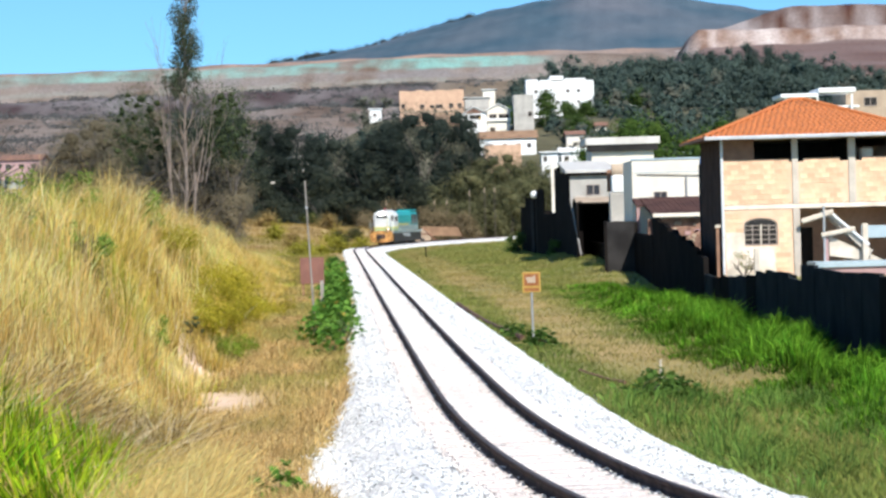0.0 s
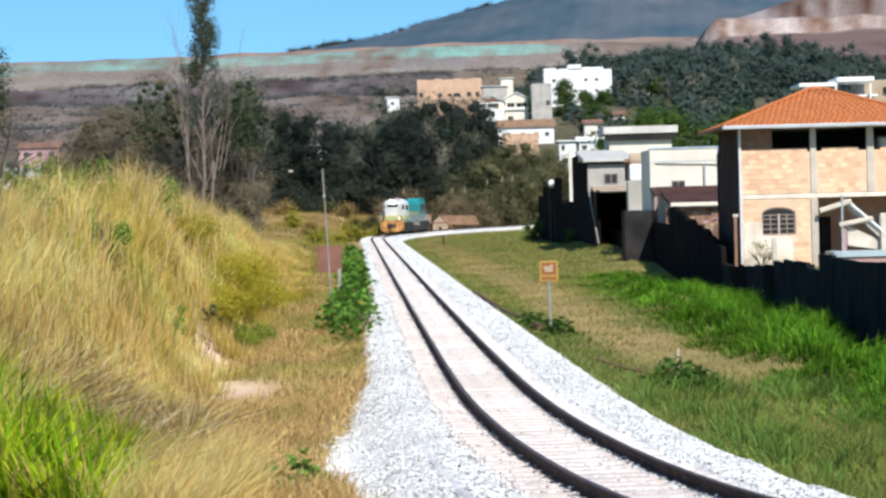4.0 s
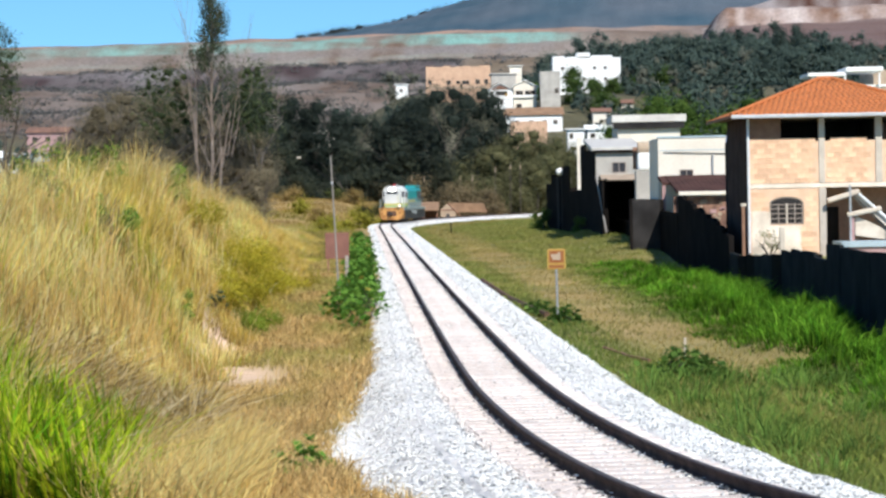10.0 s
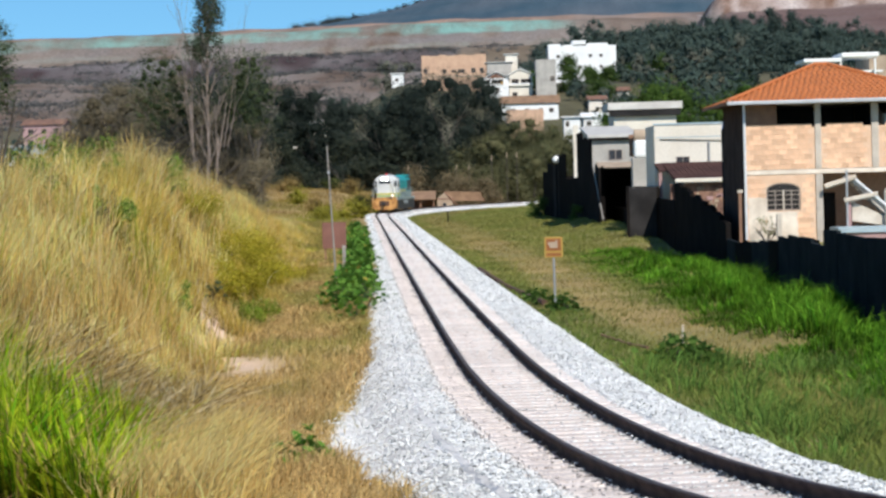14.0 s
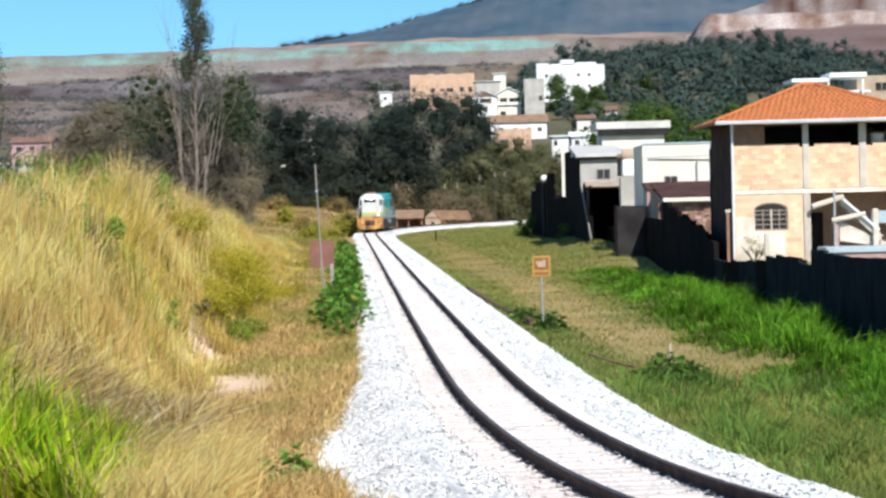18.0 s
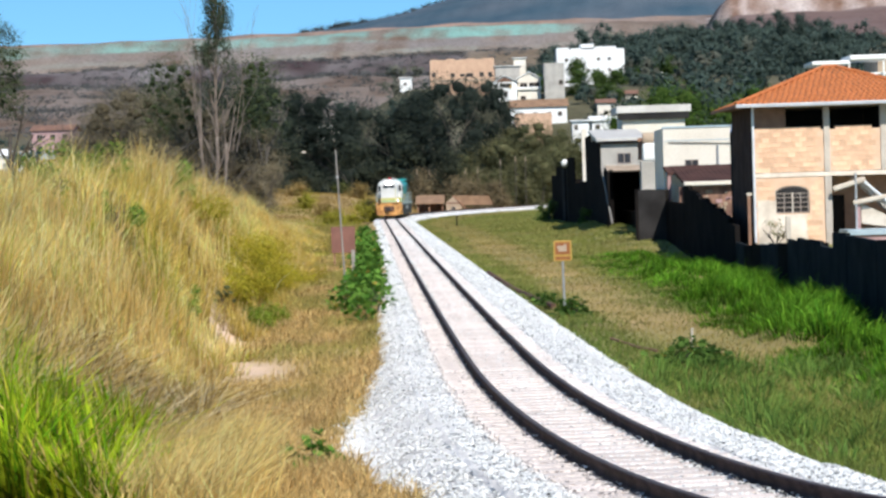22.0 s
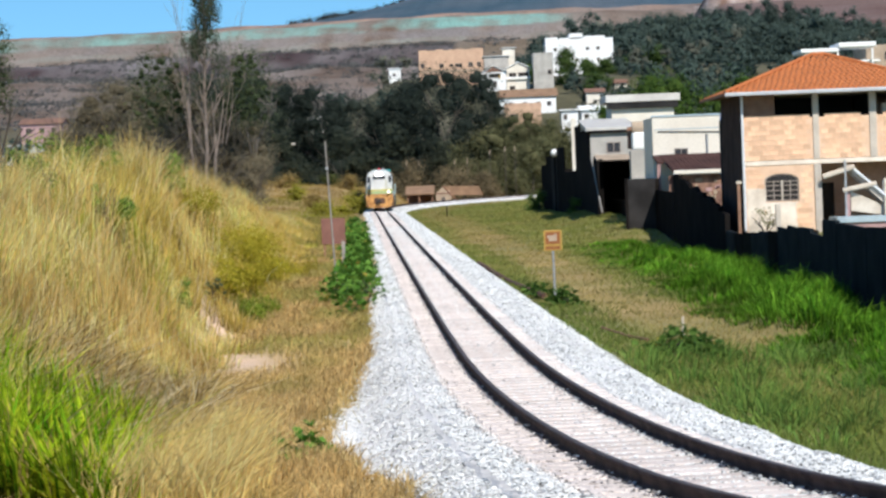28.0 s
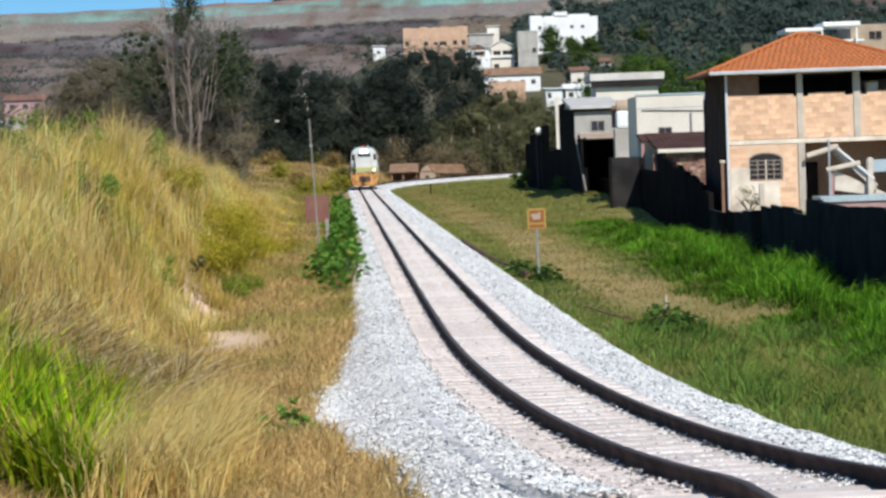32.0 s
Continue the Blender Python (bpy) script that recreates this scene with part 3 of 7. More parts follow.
# ---- grass and leaves ----
def blades(name, pts, h, w, col, label, category, lean=0.35, tip=0.9, material="blade", wind=(0.1, 0.0), parent=None, out=None, root=1.0):
    """Bent, tapered blades: one quad and a tip each; out: the way each one arches, root: what the painted shade leaves
    of its foot's colour.
    """
    n = len(pts)
    h, w = np.broadcast_to(h, n), np.broadcast_to(w, n)
    a = RNG.uniform(0, 2 * np.pi, n)
    b = RNG.uniform(0, 2 * np.pi, n)
    side = np.stack([np.cos(a), np.sin(a), 0 * a], axis=1) * (w / 2)[:, None]
    way = np.stack([np.cos(b), np.sin(b), 0 * b], axis=1)
    if out is not None:
        way = way * 0.35 + np.stack([out[:, 0], out[:, 1], 0 * b], axis=1)
    bend = way * (lean * RNG.random(n) * h)[:, None] + np.array((*wind, 0)) * h[:, None]
    up = np.array((0, 0, 1.0))
    mid = pts + bend * 0.32 + up * (h * 0.55)[:, None]
    top = pts + bend * 1.2 + up * (h * RNG.uniform(0.72, 1.0, n))[:, None]
    v = np.stack([pts - side, pts + side, mid - side * 0.8, mid + side * 0.8, top], axis=1).reshape(-1, 3)
    i = np.arange(n) * 5
    quads = np.stack([i, i + 1, i + 3, i + 2], axis=1)
    tris = np.stack([i + 2, i + 3, i + 4], axis=1)
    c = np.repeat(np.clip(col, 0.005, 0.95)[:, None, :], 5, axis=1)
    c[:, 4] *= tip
    # blade feet darkened, painting in the shade low in the grass
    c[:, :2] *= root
    me = mesh_np(name, v, quads, tris, material, c.reshape(-1, 3))
    ob = new(name, me)
    if parent:
        ob.parent = parent
    return tagged(ob, label, category, kind="" if parent else "stuff")


def tint(n, a, b, spread=0.12):
    k = RNG.random(n)[:, None]
    return (np.array(a) * (1 - k) + np.array(b) * k) * (1 + RNG.normal(0, spread, (n, 1)))


def on_ground(x, y, dz=-0.02):
    return np.stack([x, y, ground_z(x, y) + dz], axis=1)


def tufts(n_tufts, per, place, spread):
    """Tuft centres from place(n) and the blades' feet round them."""
    cx, cy = place(n_tufts)
    k = len(cx)
    x = np.repeat(cx, per) + RNG.normal(0, spread, k * per)
    y = np.repeat(cy, per) + RNG.normal(0, spread, k * per)
    t = np.repeat(np.arange(k), per)
    return x, y, t, np.stack([x - cx[t], y - cy[t]], axis=1) / spread


def build_grass():
    # tall dry grass on the bank: big tussocks with thin growth between
    def bank(n):
        y = 22.5 + 150 * RNG.random(n) ** 1.6
        d = -4.9 - 8.5 * RNG.random(n) ** 0.95
        x = track_x(y) + d
        flank = (y > 54) & (y < 92) & (d > -7.0 + 0.6 * wave(y, 0 * y, 5, 3)) & (RNG.random(n) < 0.45)
        keep = ((x < -5.0) | (y > 30.5)) & ~flank & (((x + 5.85) / 0.4) ** 2 + ((y - 53.0) / 0.9) ** 2 > 1) & (((x + 5.6) / 0.55) ** 2 + ((y - 50.0) / 2.4) ** 2 > 1)
        return x[keep], y[keep]
    def straw(x, y, t, k):
        d = x - track_x(y)
        col = tint(len(x), (1.0, 0.75, 0.31), (0.93, 0.60, 0.17)) * RNG.uniform(0.55, 1.35, k)[t][:, None] * RNG.uniform(0.75, 1.25, (len(x), 1)) * (1.02 + 0.22 * wave(x, y, 2.4, 5))[:, None]
        yellow = (sstep(0.0, 0.5, wave(x, y, 9.0, 3.0) - 0.1) * sstep(38, 50, y) + sstep(58, 74, y) * sstep(7.4, 6.0, -d) * 0.9).clip(0, 1)[:, None]
        col = col * (1 - 0.42 * yellow) + tint(len(x), (0.72, 0.58, 0.06), (0.50, 0.44, 0.04)) * 0.42 * yellow
        gr = (RNG.random(k)[t] < 0.06 + 0.15 * sstep(0.0, 0.6, wave(x, y, 3.7, 8.0)))[:, None]
        return np.where(gr, tint(len(x), (0.30, 0.36, 0.04), (0.62, 0.56, 0.08), 0.2), col)
    for name, m, per, spr, lo, hi, ln in (("dry_tussock_grass", 1300, 120, 0.25, 0.7, 1.7, 0.5), ("dry_tall_grass", 3600, 34, 0.20, 0.4, 1.0, 0.55)):
        x, y, t, o = tufts(m, per, bank, spr)
        k = int(t.max()) + 1
        th = RNG.uniform(lo, hi, k)[t]
        grow = 0.42 + 0.58 * sstep(4.9, 7.0, -(x - track_x(y)))
        h = th * grow * RNG.uniform(0.55, 1.15, len(x)) * (1.0 - 0.3 * sstep(80, 150, y))
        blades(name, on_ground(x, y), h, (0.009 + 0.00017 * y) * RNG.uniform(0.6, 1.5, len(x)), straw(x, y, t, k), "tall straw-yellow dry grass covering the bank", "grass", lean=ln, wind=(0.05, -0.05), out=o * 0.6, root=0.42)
    # seed stalks above it
    x, y = bank(4200)
    h = RNG.uniform(1.3, 2.1, len(x)) * (0.5 + 0.5 * sstep(5.0, 7.0, -(x - track_x(y)))) * (1.0 - 0.35 * sstep(70, 130, y))
    blades("grass_stalks", on_ground(x, y), h, 0.011 + 0.00014 * y, tint(len(x), (1.0, 0.82, 0.45), (0.80, 0.57, 0.22)), "pale dry seed stalks rising out of the bank grass", "grass", lean=0.75, wind=(0.08, -0.05))
    # fresh green clumps close to the camera
    def clump(n):
        y = 20.0 + 6.5 * RNG.random(n)
        return -0.128 * y - 0.08 * (y - 20) - 0.02 - 1.7 * RNG.random(n), y
    x, y, t, o = tufts(150, 95, clump, 0.15)
    keep = x < 0
    x, y, t, o = x[keep], y[keep], t[keep], o[keep]
    h = RNG.uniform(0.5, 1.2, 150)[t] * RNG.uniform(0.45, 1.1, len(x)) * (0.6 + 0.62 * sstep(-2.7, -3.9, x))
    h = np.minimum(h, 1.5)
    dryb = (RNG.random(len(x)) < 0.10 + 0.12 * (h < 0.4) + 0.35 * sstep(-3.5, -2.6, x) * (y < 22.5))[:, None]
    col = np.where(dryb, tint(len(x), (0.72, 0.56, 0.18), (0.55, 0.40, 0.12)), tint(len(x), (0.13, 0.34, 0.01), (0.66, 0.76, 0.04), 0.4))
    col = col * RNG.uniform(0.45, 1.4, 150)[t][:, None]
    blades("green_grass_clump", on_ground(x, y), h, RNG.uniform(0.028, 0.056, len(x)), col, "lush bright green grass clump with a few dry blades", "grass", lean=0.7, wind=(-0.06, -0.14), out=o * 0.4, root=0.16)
    # withered thatch between the clump and the bank
    x, y, t, o = tufts(330, 52, lambda m: (RNG.uniform(-6.0, -3.0, m), RNG.uniform(22.5, 34.5, m)), 0.16)
    keep = x < -2.2 - 0.045 * y
    x, y, t, o = x[keep], y[keep], t[keep], o[keep]
    k = RNG.random(len(x))[:, None]
    col = np.where(k < 0.36, tint(len(x), (0.13, 0.075, 0.03), (0.28, 0.18, 0.06)), np.where(k < 0.78, tint(len(x), (0.62, 0.44, 0.15), (0.82, 0.62, 0.24)), tint(len(x), (0.92, 0.80, 0.55), (0.85, 0.70, 0.42))))
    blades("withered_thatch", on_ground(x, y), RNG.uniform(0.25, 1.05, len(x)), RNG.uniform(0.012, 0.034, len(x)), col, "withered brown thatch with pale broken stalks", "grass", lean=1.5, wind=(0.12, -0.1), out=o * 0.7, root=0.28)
    # brown dead growth between the tussocks of the bank
    x, y, t, o = tufts(620, 44, bank, 0.2)
    keep = y < 75
    x, y, t, o = x[keep], y[keep], t[keep], o[keep]
    h = RNG.uniform(0.3, 0.95, len(x)) * (0.5 + 0.5 * sstep(5.0, 7.0, -(x - track_x(y))))
    k = RNG.random(len(x))[:, None]
    col = np.where(k < 0.6, tint(len(x), (0.20, 0.125, 0.05), (0.40, 0.27, 0.10), 0.2), tint(len(x), (0.95, 0.78, 0.46), (0.80, 0.60, 0.28), 0.15))
    blades("dead_growth", on_ground(x, y), h, (0.011 + 0.00017 * y) * RNG.uniform(0.6, 1.5, len(x)), col, "brown dead stems between the dry tussocks", "grass", lean=1.0, wind=(0.06, -0.12), out=o * 0.6, root=0.35)
    # short dry turf between the bank and the ballast
    n = 80000
    y = 18 + 150 * RNG.random(n) ** 1.8
    d = np.minimum(-2.0, -ballast_edge(y) + 0.12 * RNG.normal(size=n)) - 3.7 * RNG.random(n)
    x = track_x(y) + d
    bare = np.zeros(n)
    for sx, sy, r in ((-4.4, 44.6, 1.0), (-5.75, 53.0, 0.6), (-5.5, 49.6, 0.7), (-5.0, 46.6, 0.6)):
        bare = np.maximum(bare, np.exp(-(((x - sx) / r) ** 2 + ((y - sy) / (r * 2.6)) ** 2)))
    keep = RNG.random(n) > bare * 1.7
    x, y = x[keep], y[keep]
    n = len(x)
    gk = sstep(-0.25, 0.6, 0.6 * wave(x, y * 0.25, 0.9, 5) + 0.6 * wave(x, y * 0.3, 2.2, 1) + 0.3 * sstep(55, 80, y))[:, None]
    col = tint(n, (0.78, 0.56, 0.25), (0.50, 0.34, 0.14), 0.3) * (1 - 0.7 * gk) + tint(n, (0.22, 0.27, 0.06), (0.42, 0.39, 0.11), 0.2) * 0.7 * gk
    blades("dry_turf", on_ground(x, y), RNG.uniform(0.06, 0.30, n) * (1 + 0.5 * wave(x, y * 0.3, 0.8)), (0.009 + 0.00025 * y) * RNG.uniform(0.6, 1.3, n), col, "short trampled straw-coloured turf with green shoots", "grass", lean=1.3, root=0.8)
    # pale feathery grass in the foreground
    x, y, t, o = tufts(260, 52, lambda m: (RNG.uniform(-4.6, -2.3, m), RNG.uniform(19.5, 26.5, m)), 0.11)
    keep = x > -3.3 - 0.12 * (y - 19)
    x, y = x[keep], y[keep]
    blades("feathery_grass", on_ground(x, y), RNG.uniform(0.4, 1.05, len(x)), 0.017, tint(len(x), (1.0, 0.76, 0.33), (0.86, 0.59, 0.20), 0.2), "pale feathery dry grass at the foot of the bank", "grass", lean=0.6, wind=(0.2, 0))
    # turf on the other side of the line
    n = 125000
    y = 22 + 258 * RNG.random(n) ** 1.7
    x = track_x(y)
    x = x + 2.5 + (10.7 - 1.4 * sstep(150, 200, y) + 6 * sstep(212, 240, y) - x - 2.5) * RNG.random(n) ** 1.1
    d = x - track_x(y)
    keep = ((x < 10.7) | (y > 215)) & ~((np.abs(d - 5.0) < 1.1) & (y > 46) & (y < 130) & (RNG.random(n) < 0.35))
    x, y, d = x[keep], y[keep], d[keep]
    n = len(x)
    dry = (np.clip(0.12 + 1.0 * np.exp(-((d - 5.0 - 0.8 * wave(x, y, 9)) / 1.15) ** 2) * (0.55 + 0.45 * sstep(34, 48, y)) + 0.35 * sstep(0.1, 0.6, wave(x, y * 0.5, 2.1, 6)) + 0.4 * sstep(90, 120, y) * (0.5 + 0.5 * wave(x, y, 7, 3)), 0, 1) * (0.85 + 0.25 * wave(x, y, 2.5, 9)))[:, None].clip(0, 1)
    fark, near = sstep(62, 85, y)[:, None], ((1 - sstep(34, 44, y)) * sstep(2.8, 4.0, d))[:, None]
    col = (tint(n, (0.11, 0.20, 0.045), (0.22, 0.29, 0.06)) * (1 - near) + tint(n, (0.14, 0.25, 0.045), (0.35, 0.41, 0.08), 0.3) * near) * (1 - fark) + tint(n, (0.18, 0.26, 0.055), (0.33, 0.35, 0.09)) * fark
    col = col * (1 - dry) + tint(n, (0.56, 0.41, 0.16), (0.36, 0.30, 0.10)) * dry
    h = RNG.uniform(0.10, 0.30, n) * (1 - 0.6 * dry[:, 0]) * (1 + 0.8 * (1 - sstep(34, 42, y)) * sstep(3.0, 4.2, d))
    blades("verge_turf", on_ground(x, y), h, (0.010 + 0.00026 * y) * RNG.uniform(0.6, 1.3, n), col, "low green and straw verge turf beyond the ballast", "grass", lean=1.2, root=0.72)
    # rougher bluish tufts near the ballast
    x, y, t, o = tufts(230, 34, lambda m: ((lambda yy: (track_x(yy) + RNG.uniform(2.75, 7.0, m), yy))(RNG.uniform(26, 43, m))), 0.17)
    blades("verge_tufts", on_ground(x, y), RNG.uniform(0.2, 0.55, 230)[t] * RNG.uniform(0.5, 1.1, len(x)), 0.02, tint(len(x), (0.12, 0.25, 0.05), (0.28, 0.40, 0.08), 0.25) * RNG.uniform(0.6, 1.25, 230)[t][:, None], "bluish green grass tufts on the verge", "grass", lean=1.1, out=o * 0.8, root=0.3)
    # tall green grass along the wall
    def band(m):
        y = 30 + 78 * RNG.random(m) ** 1.35
        lo = 6.2 + 0.5 * wave(0 * y, y, 5.0, 2) - 0.9 * sstep(62, 95, y)
        return lo + (10.75 - lo) * RNG.random(m) ** 0.85, y
    for name, m, per, spr, lo, hi in (("green_tussock_grass", 900, 95, 0.26, 0.3, 0.8), ("green_tall_grass", 1500, 24, 0.2, 0.2, 0.45)):
        x, y, t, o = tufts(m, per, band, spr)
        keep = x < 10.72
        x, y, t, o = x[keep], y[keep], t[keep], o[keep]
        h = RNG.uniform(lo, hi, m)[t] * RNG.uniform(0.5, 1.1, len(x)) * (0.6 + 0.5 * sstep(-0.25, 0.35, wave(x, y, 1.7, 6))) * (1 - 0.45 * sstep(80, 108, y)) * (0.5 + 0.5 * sstep(5.8, 7.6, x))
        # shade painted in: hollows between the hummocks darker, their tops lighter
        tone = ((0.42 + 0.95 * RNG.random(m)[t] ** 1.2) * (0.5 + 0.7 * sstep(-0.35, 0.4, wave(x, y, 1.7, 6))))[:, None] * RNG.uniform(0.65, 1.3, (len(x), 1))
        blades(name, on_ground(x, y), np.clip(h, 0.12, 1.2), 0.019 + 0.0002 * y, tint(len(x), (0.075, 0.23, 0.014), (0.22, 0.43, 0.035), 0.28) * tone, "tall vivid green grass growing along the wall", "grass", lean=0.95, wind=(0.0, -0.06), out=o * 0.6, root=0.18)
    # field behind the curve
    n = 70000
    y = RNG.uniform(206, 300, n)
    x = RNG.uniform(-62, 4, n)
    d = x - track_x(y)
    keep = (d < -3.0)
    x, y = x[keep], y[keep]
    n = len(x)
    gk = sstep(0.15, 0.6, wave(x, y, 11, 2) + 0.6 * (1 - sstep(236, 264, y)))[:, None]
    col = tint(n, (0.50, 0.34, 0.12), (0.38, 0.25, 0.085)) * (1 - gk) + tint(n, (0.44, 0.40, 0.05), (0.27, 0.30, 0.05)) * gk
    col = col * (0.8 + 0.35 * wave(x, y, 6, 9) + 0.2 * wave(x, y, 2.3, 4))[:, None]
    blades("field_grass", on_ground(x, y), RNG.uniform(0.12, 0.42, n) * (1 + 0.6 * wave(x, y, 5, 3)), 0.05 * RNG.uniform(0.6, 1.4, n), col, "golden dry field grass with yellow-green patches", "grass", lean=0.5)
    # verge on the inside of the curve and along the far straight
    n = 16000
    y = RNG.uniform(120, 262, n)
    d = -2.3 - 7 * RNG.random(n)
    x = track_x(y) + d
    keep = y < 206
    x, y = x[keep], y[keep]
    blades("far_verge", on_ground(x, y), RNG.uniform(0.2, 0.6, len(x)), 0.07, tint(len(x), (0.40, 0.30, 0.10), (0.25, 0.25, 0.06)), "rough straw and green grass on the far verge", "grass", lean=0.5)


def unit_ball():
    bm = bmesh.new()
    bmesh.ops.create_icosphere(bm, subdivisions=2, radius=1.0)
    bm.verts.ensure_lookup_table()
    out = np.array([v.co[:] for v in bm.verts]), np.array([[v.index for v in f.verts] for f in bm.faces])
    bm.free()
    return out


BALL, BALL_TRI = unit_ball()


def leaf_cloud(centres, radii, n, size, col, flat=0.75, droop=0.0, loose=0.55, tone=None, tri=True, core=0.0):
    """Small leaves on and in a set of lobes, each lobe of a tone of its own. Returns vertices, quads and colours."""
    centres, radii = np.asarray(centres, dtype=float), np.asarray(radii, dtype=float)
    p = radii ** 2 / (radii ** 2).sum()
    i = RNG.choice(len(centres), n, p=p)
    v = RNG.normal(size=(n, 3))
    v /= np.linalg.norm(v, axis=1)[:, None]
    r = radii[i] * (0.5 + 0.7 * RNG.random(n) ** 0.7) * (1 + 0.25 * np.sin(7 * v[:, 0] + 5 * v[:, 1] + 9 * v[:, 2] + i))
    pos = centres[i] + v * r[:, None] * np.array((1, 1, flat))
    nrm = v + RNG.normal(0, loose, (n, 3)) + np.array((0.1, -0.2, 0.4))
    nrm /= np.linalg.norm(nrm, axis=1)[:, None]
    a = np.cross(nrm, RNG.normal(size=(n, 3)))
    a /= np.linalg.norm(a, axis=1)[:, None]
    b = np.cross(nrm, a)
    s = size * RNG.uniform(0.6, 1.4, n)[:, None]
    pts = np.stack([pos - a * s, pos + b * s * 0.55, pos + a * s - np.array((0, 0, droop)) * s, pos - b * s * 0.55], axis=1)
    if tri:
        pts = pts[:, :3] + np.array((0.0, 0, 0))
    m = pts.shape[1]
    quads = np.arange(n * m).reshape(n, m)
    tone = RNG.uniform(0.75, 1.25, (len(centres), 1)) if tone is None else np.asarray(tone)
    c = np.repeat(np.clip(col(n) * tone[i], 0.004, 0.9)[:, None, :], m, axis=1).reshape(-1, 3)
    pts = pts.reshape(-1, 3)
    if core:
        # leafy mass inside each lobe, darkened to paint the shade between leaves
        k = len(centres)
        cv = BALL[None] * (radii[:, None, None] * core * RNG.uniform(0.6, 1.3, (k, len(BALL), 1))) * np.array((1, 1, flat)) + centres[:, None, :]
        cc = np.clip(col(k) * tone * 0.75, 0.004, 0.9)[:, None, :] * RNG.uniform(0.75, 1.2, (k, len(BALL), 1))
        quads = np.concatenate([quads, (BALL_TRI[None] + (len(pts) + len(BALL) * np.arange(k))[:, None, None]).reshape(-1, 3)])
        pts, c = np.concatenate([pts, cv.reshape(-1, 3)]), np.concatenate([c, cc.reshape(-1, 3)])
    return pts, quads, c


def limb(bm, p, d, length, r, depth, spread=0.6, ends=None):
    """A branching, tapering limb."""
    q = p + d * length
    rod(p, q, r, r * 0.62, 6, bm)
    if ends is not None:
        ends.append((q, depth))
    if depth == 0:
        return
    for _ in range(random.choice((2, 3))):
        e = (d + Vector((random.gauss(0, spread), random.gauss(0, spread), random.gauss(0.1, spread * 0.6)))).normalized()
        limb(bm, p.lerp(q, random.uniform(0.55, 1.0)), e, length * random.uniform(0.5, 0.75), r * 0.5, depth - 1, spread, ends)


def tree(x, y, h, w, n, size, a, b, label, bark="bark", trunk=0.25, lobes=9, group="", shape=0.8, z=None, core=0.47):
    """A trunk with limbs and a crown of many leaves in uneven lobes."""
    z = float(ground_z(x, y)) - 0.1 if z is None else z
    root = thing("tree", pose(x, y, z), label, "tree", group)
    bm = bmesh.new()
    limb(bm, Vector((0, 0, 0)), Vector((random.gauss(0, 0.05), random.gauss(0, 0.05), 1)).normalized(), h * 0.45, h * 0.012 + 0.05, 2, 0.5)
    part("trunk", bm, bark, root)
    cs, rs = [], []
    for k in range(lobes):
        t = (k + random.random()) / lobes
        rad = w * 0.5 * math.sin(math.pi * min(0.95, 0.22 + 0.7 * t)) ** 0.7
        ang = random.uniform(0, 6.28)
        rr = rad * random.uniform(0.2, 0.75)
        cs.append((math.cos(ang) * rr, math.sin(ang) * rr, h * (trunk + (0.95 - trunk) * t)))
        rs.append(w * random.uniform(0.17, 0.30))
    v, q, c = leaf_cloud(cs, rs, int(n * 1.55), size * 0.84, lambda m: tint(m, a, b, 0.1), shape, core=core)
    me = mesh_np("crown", v, q, np.zeros((0, 3)), "leaf", c)
    new("crown", me).parent = root
    return root


# ---- locomotive ----
LOCO = {}


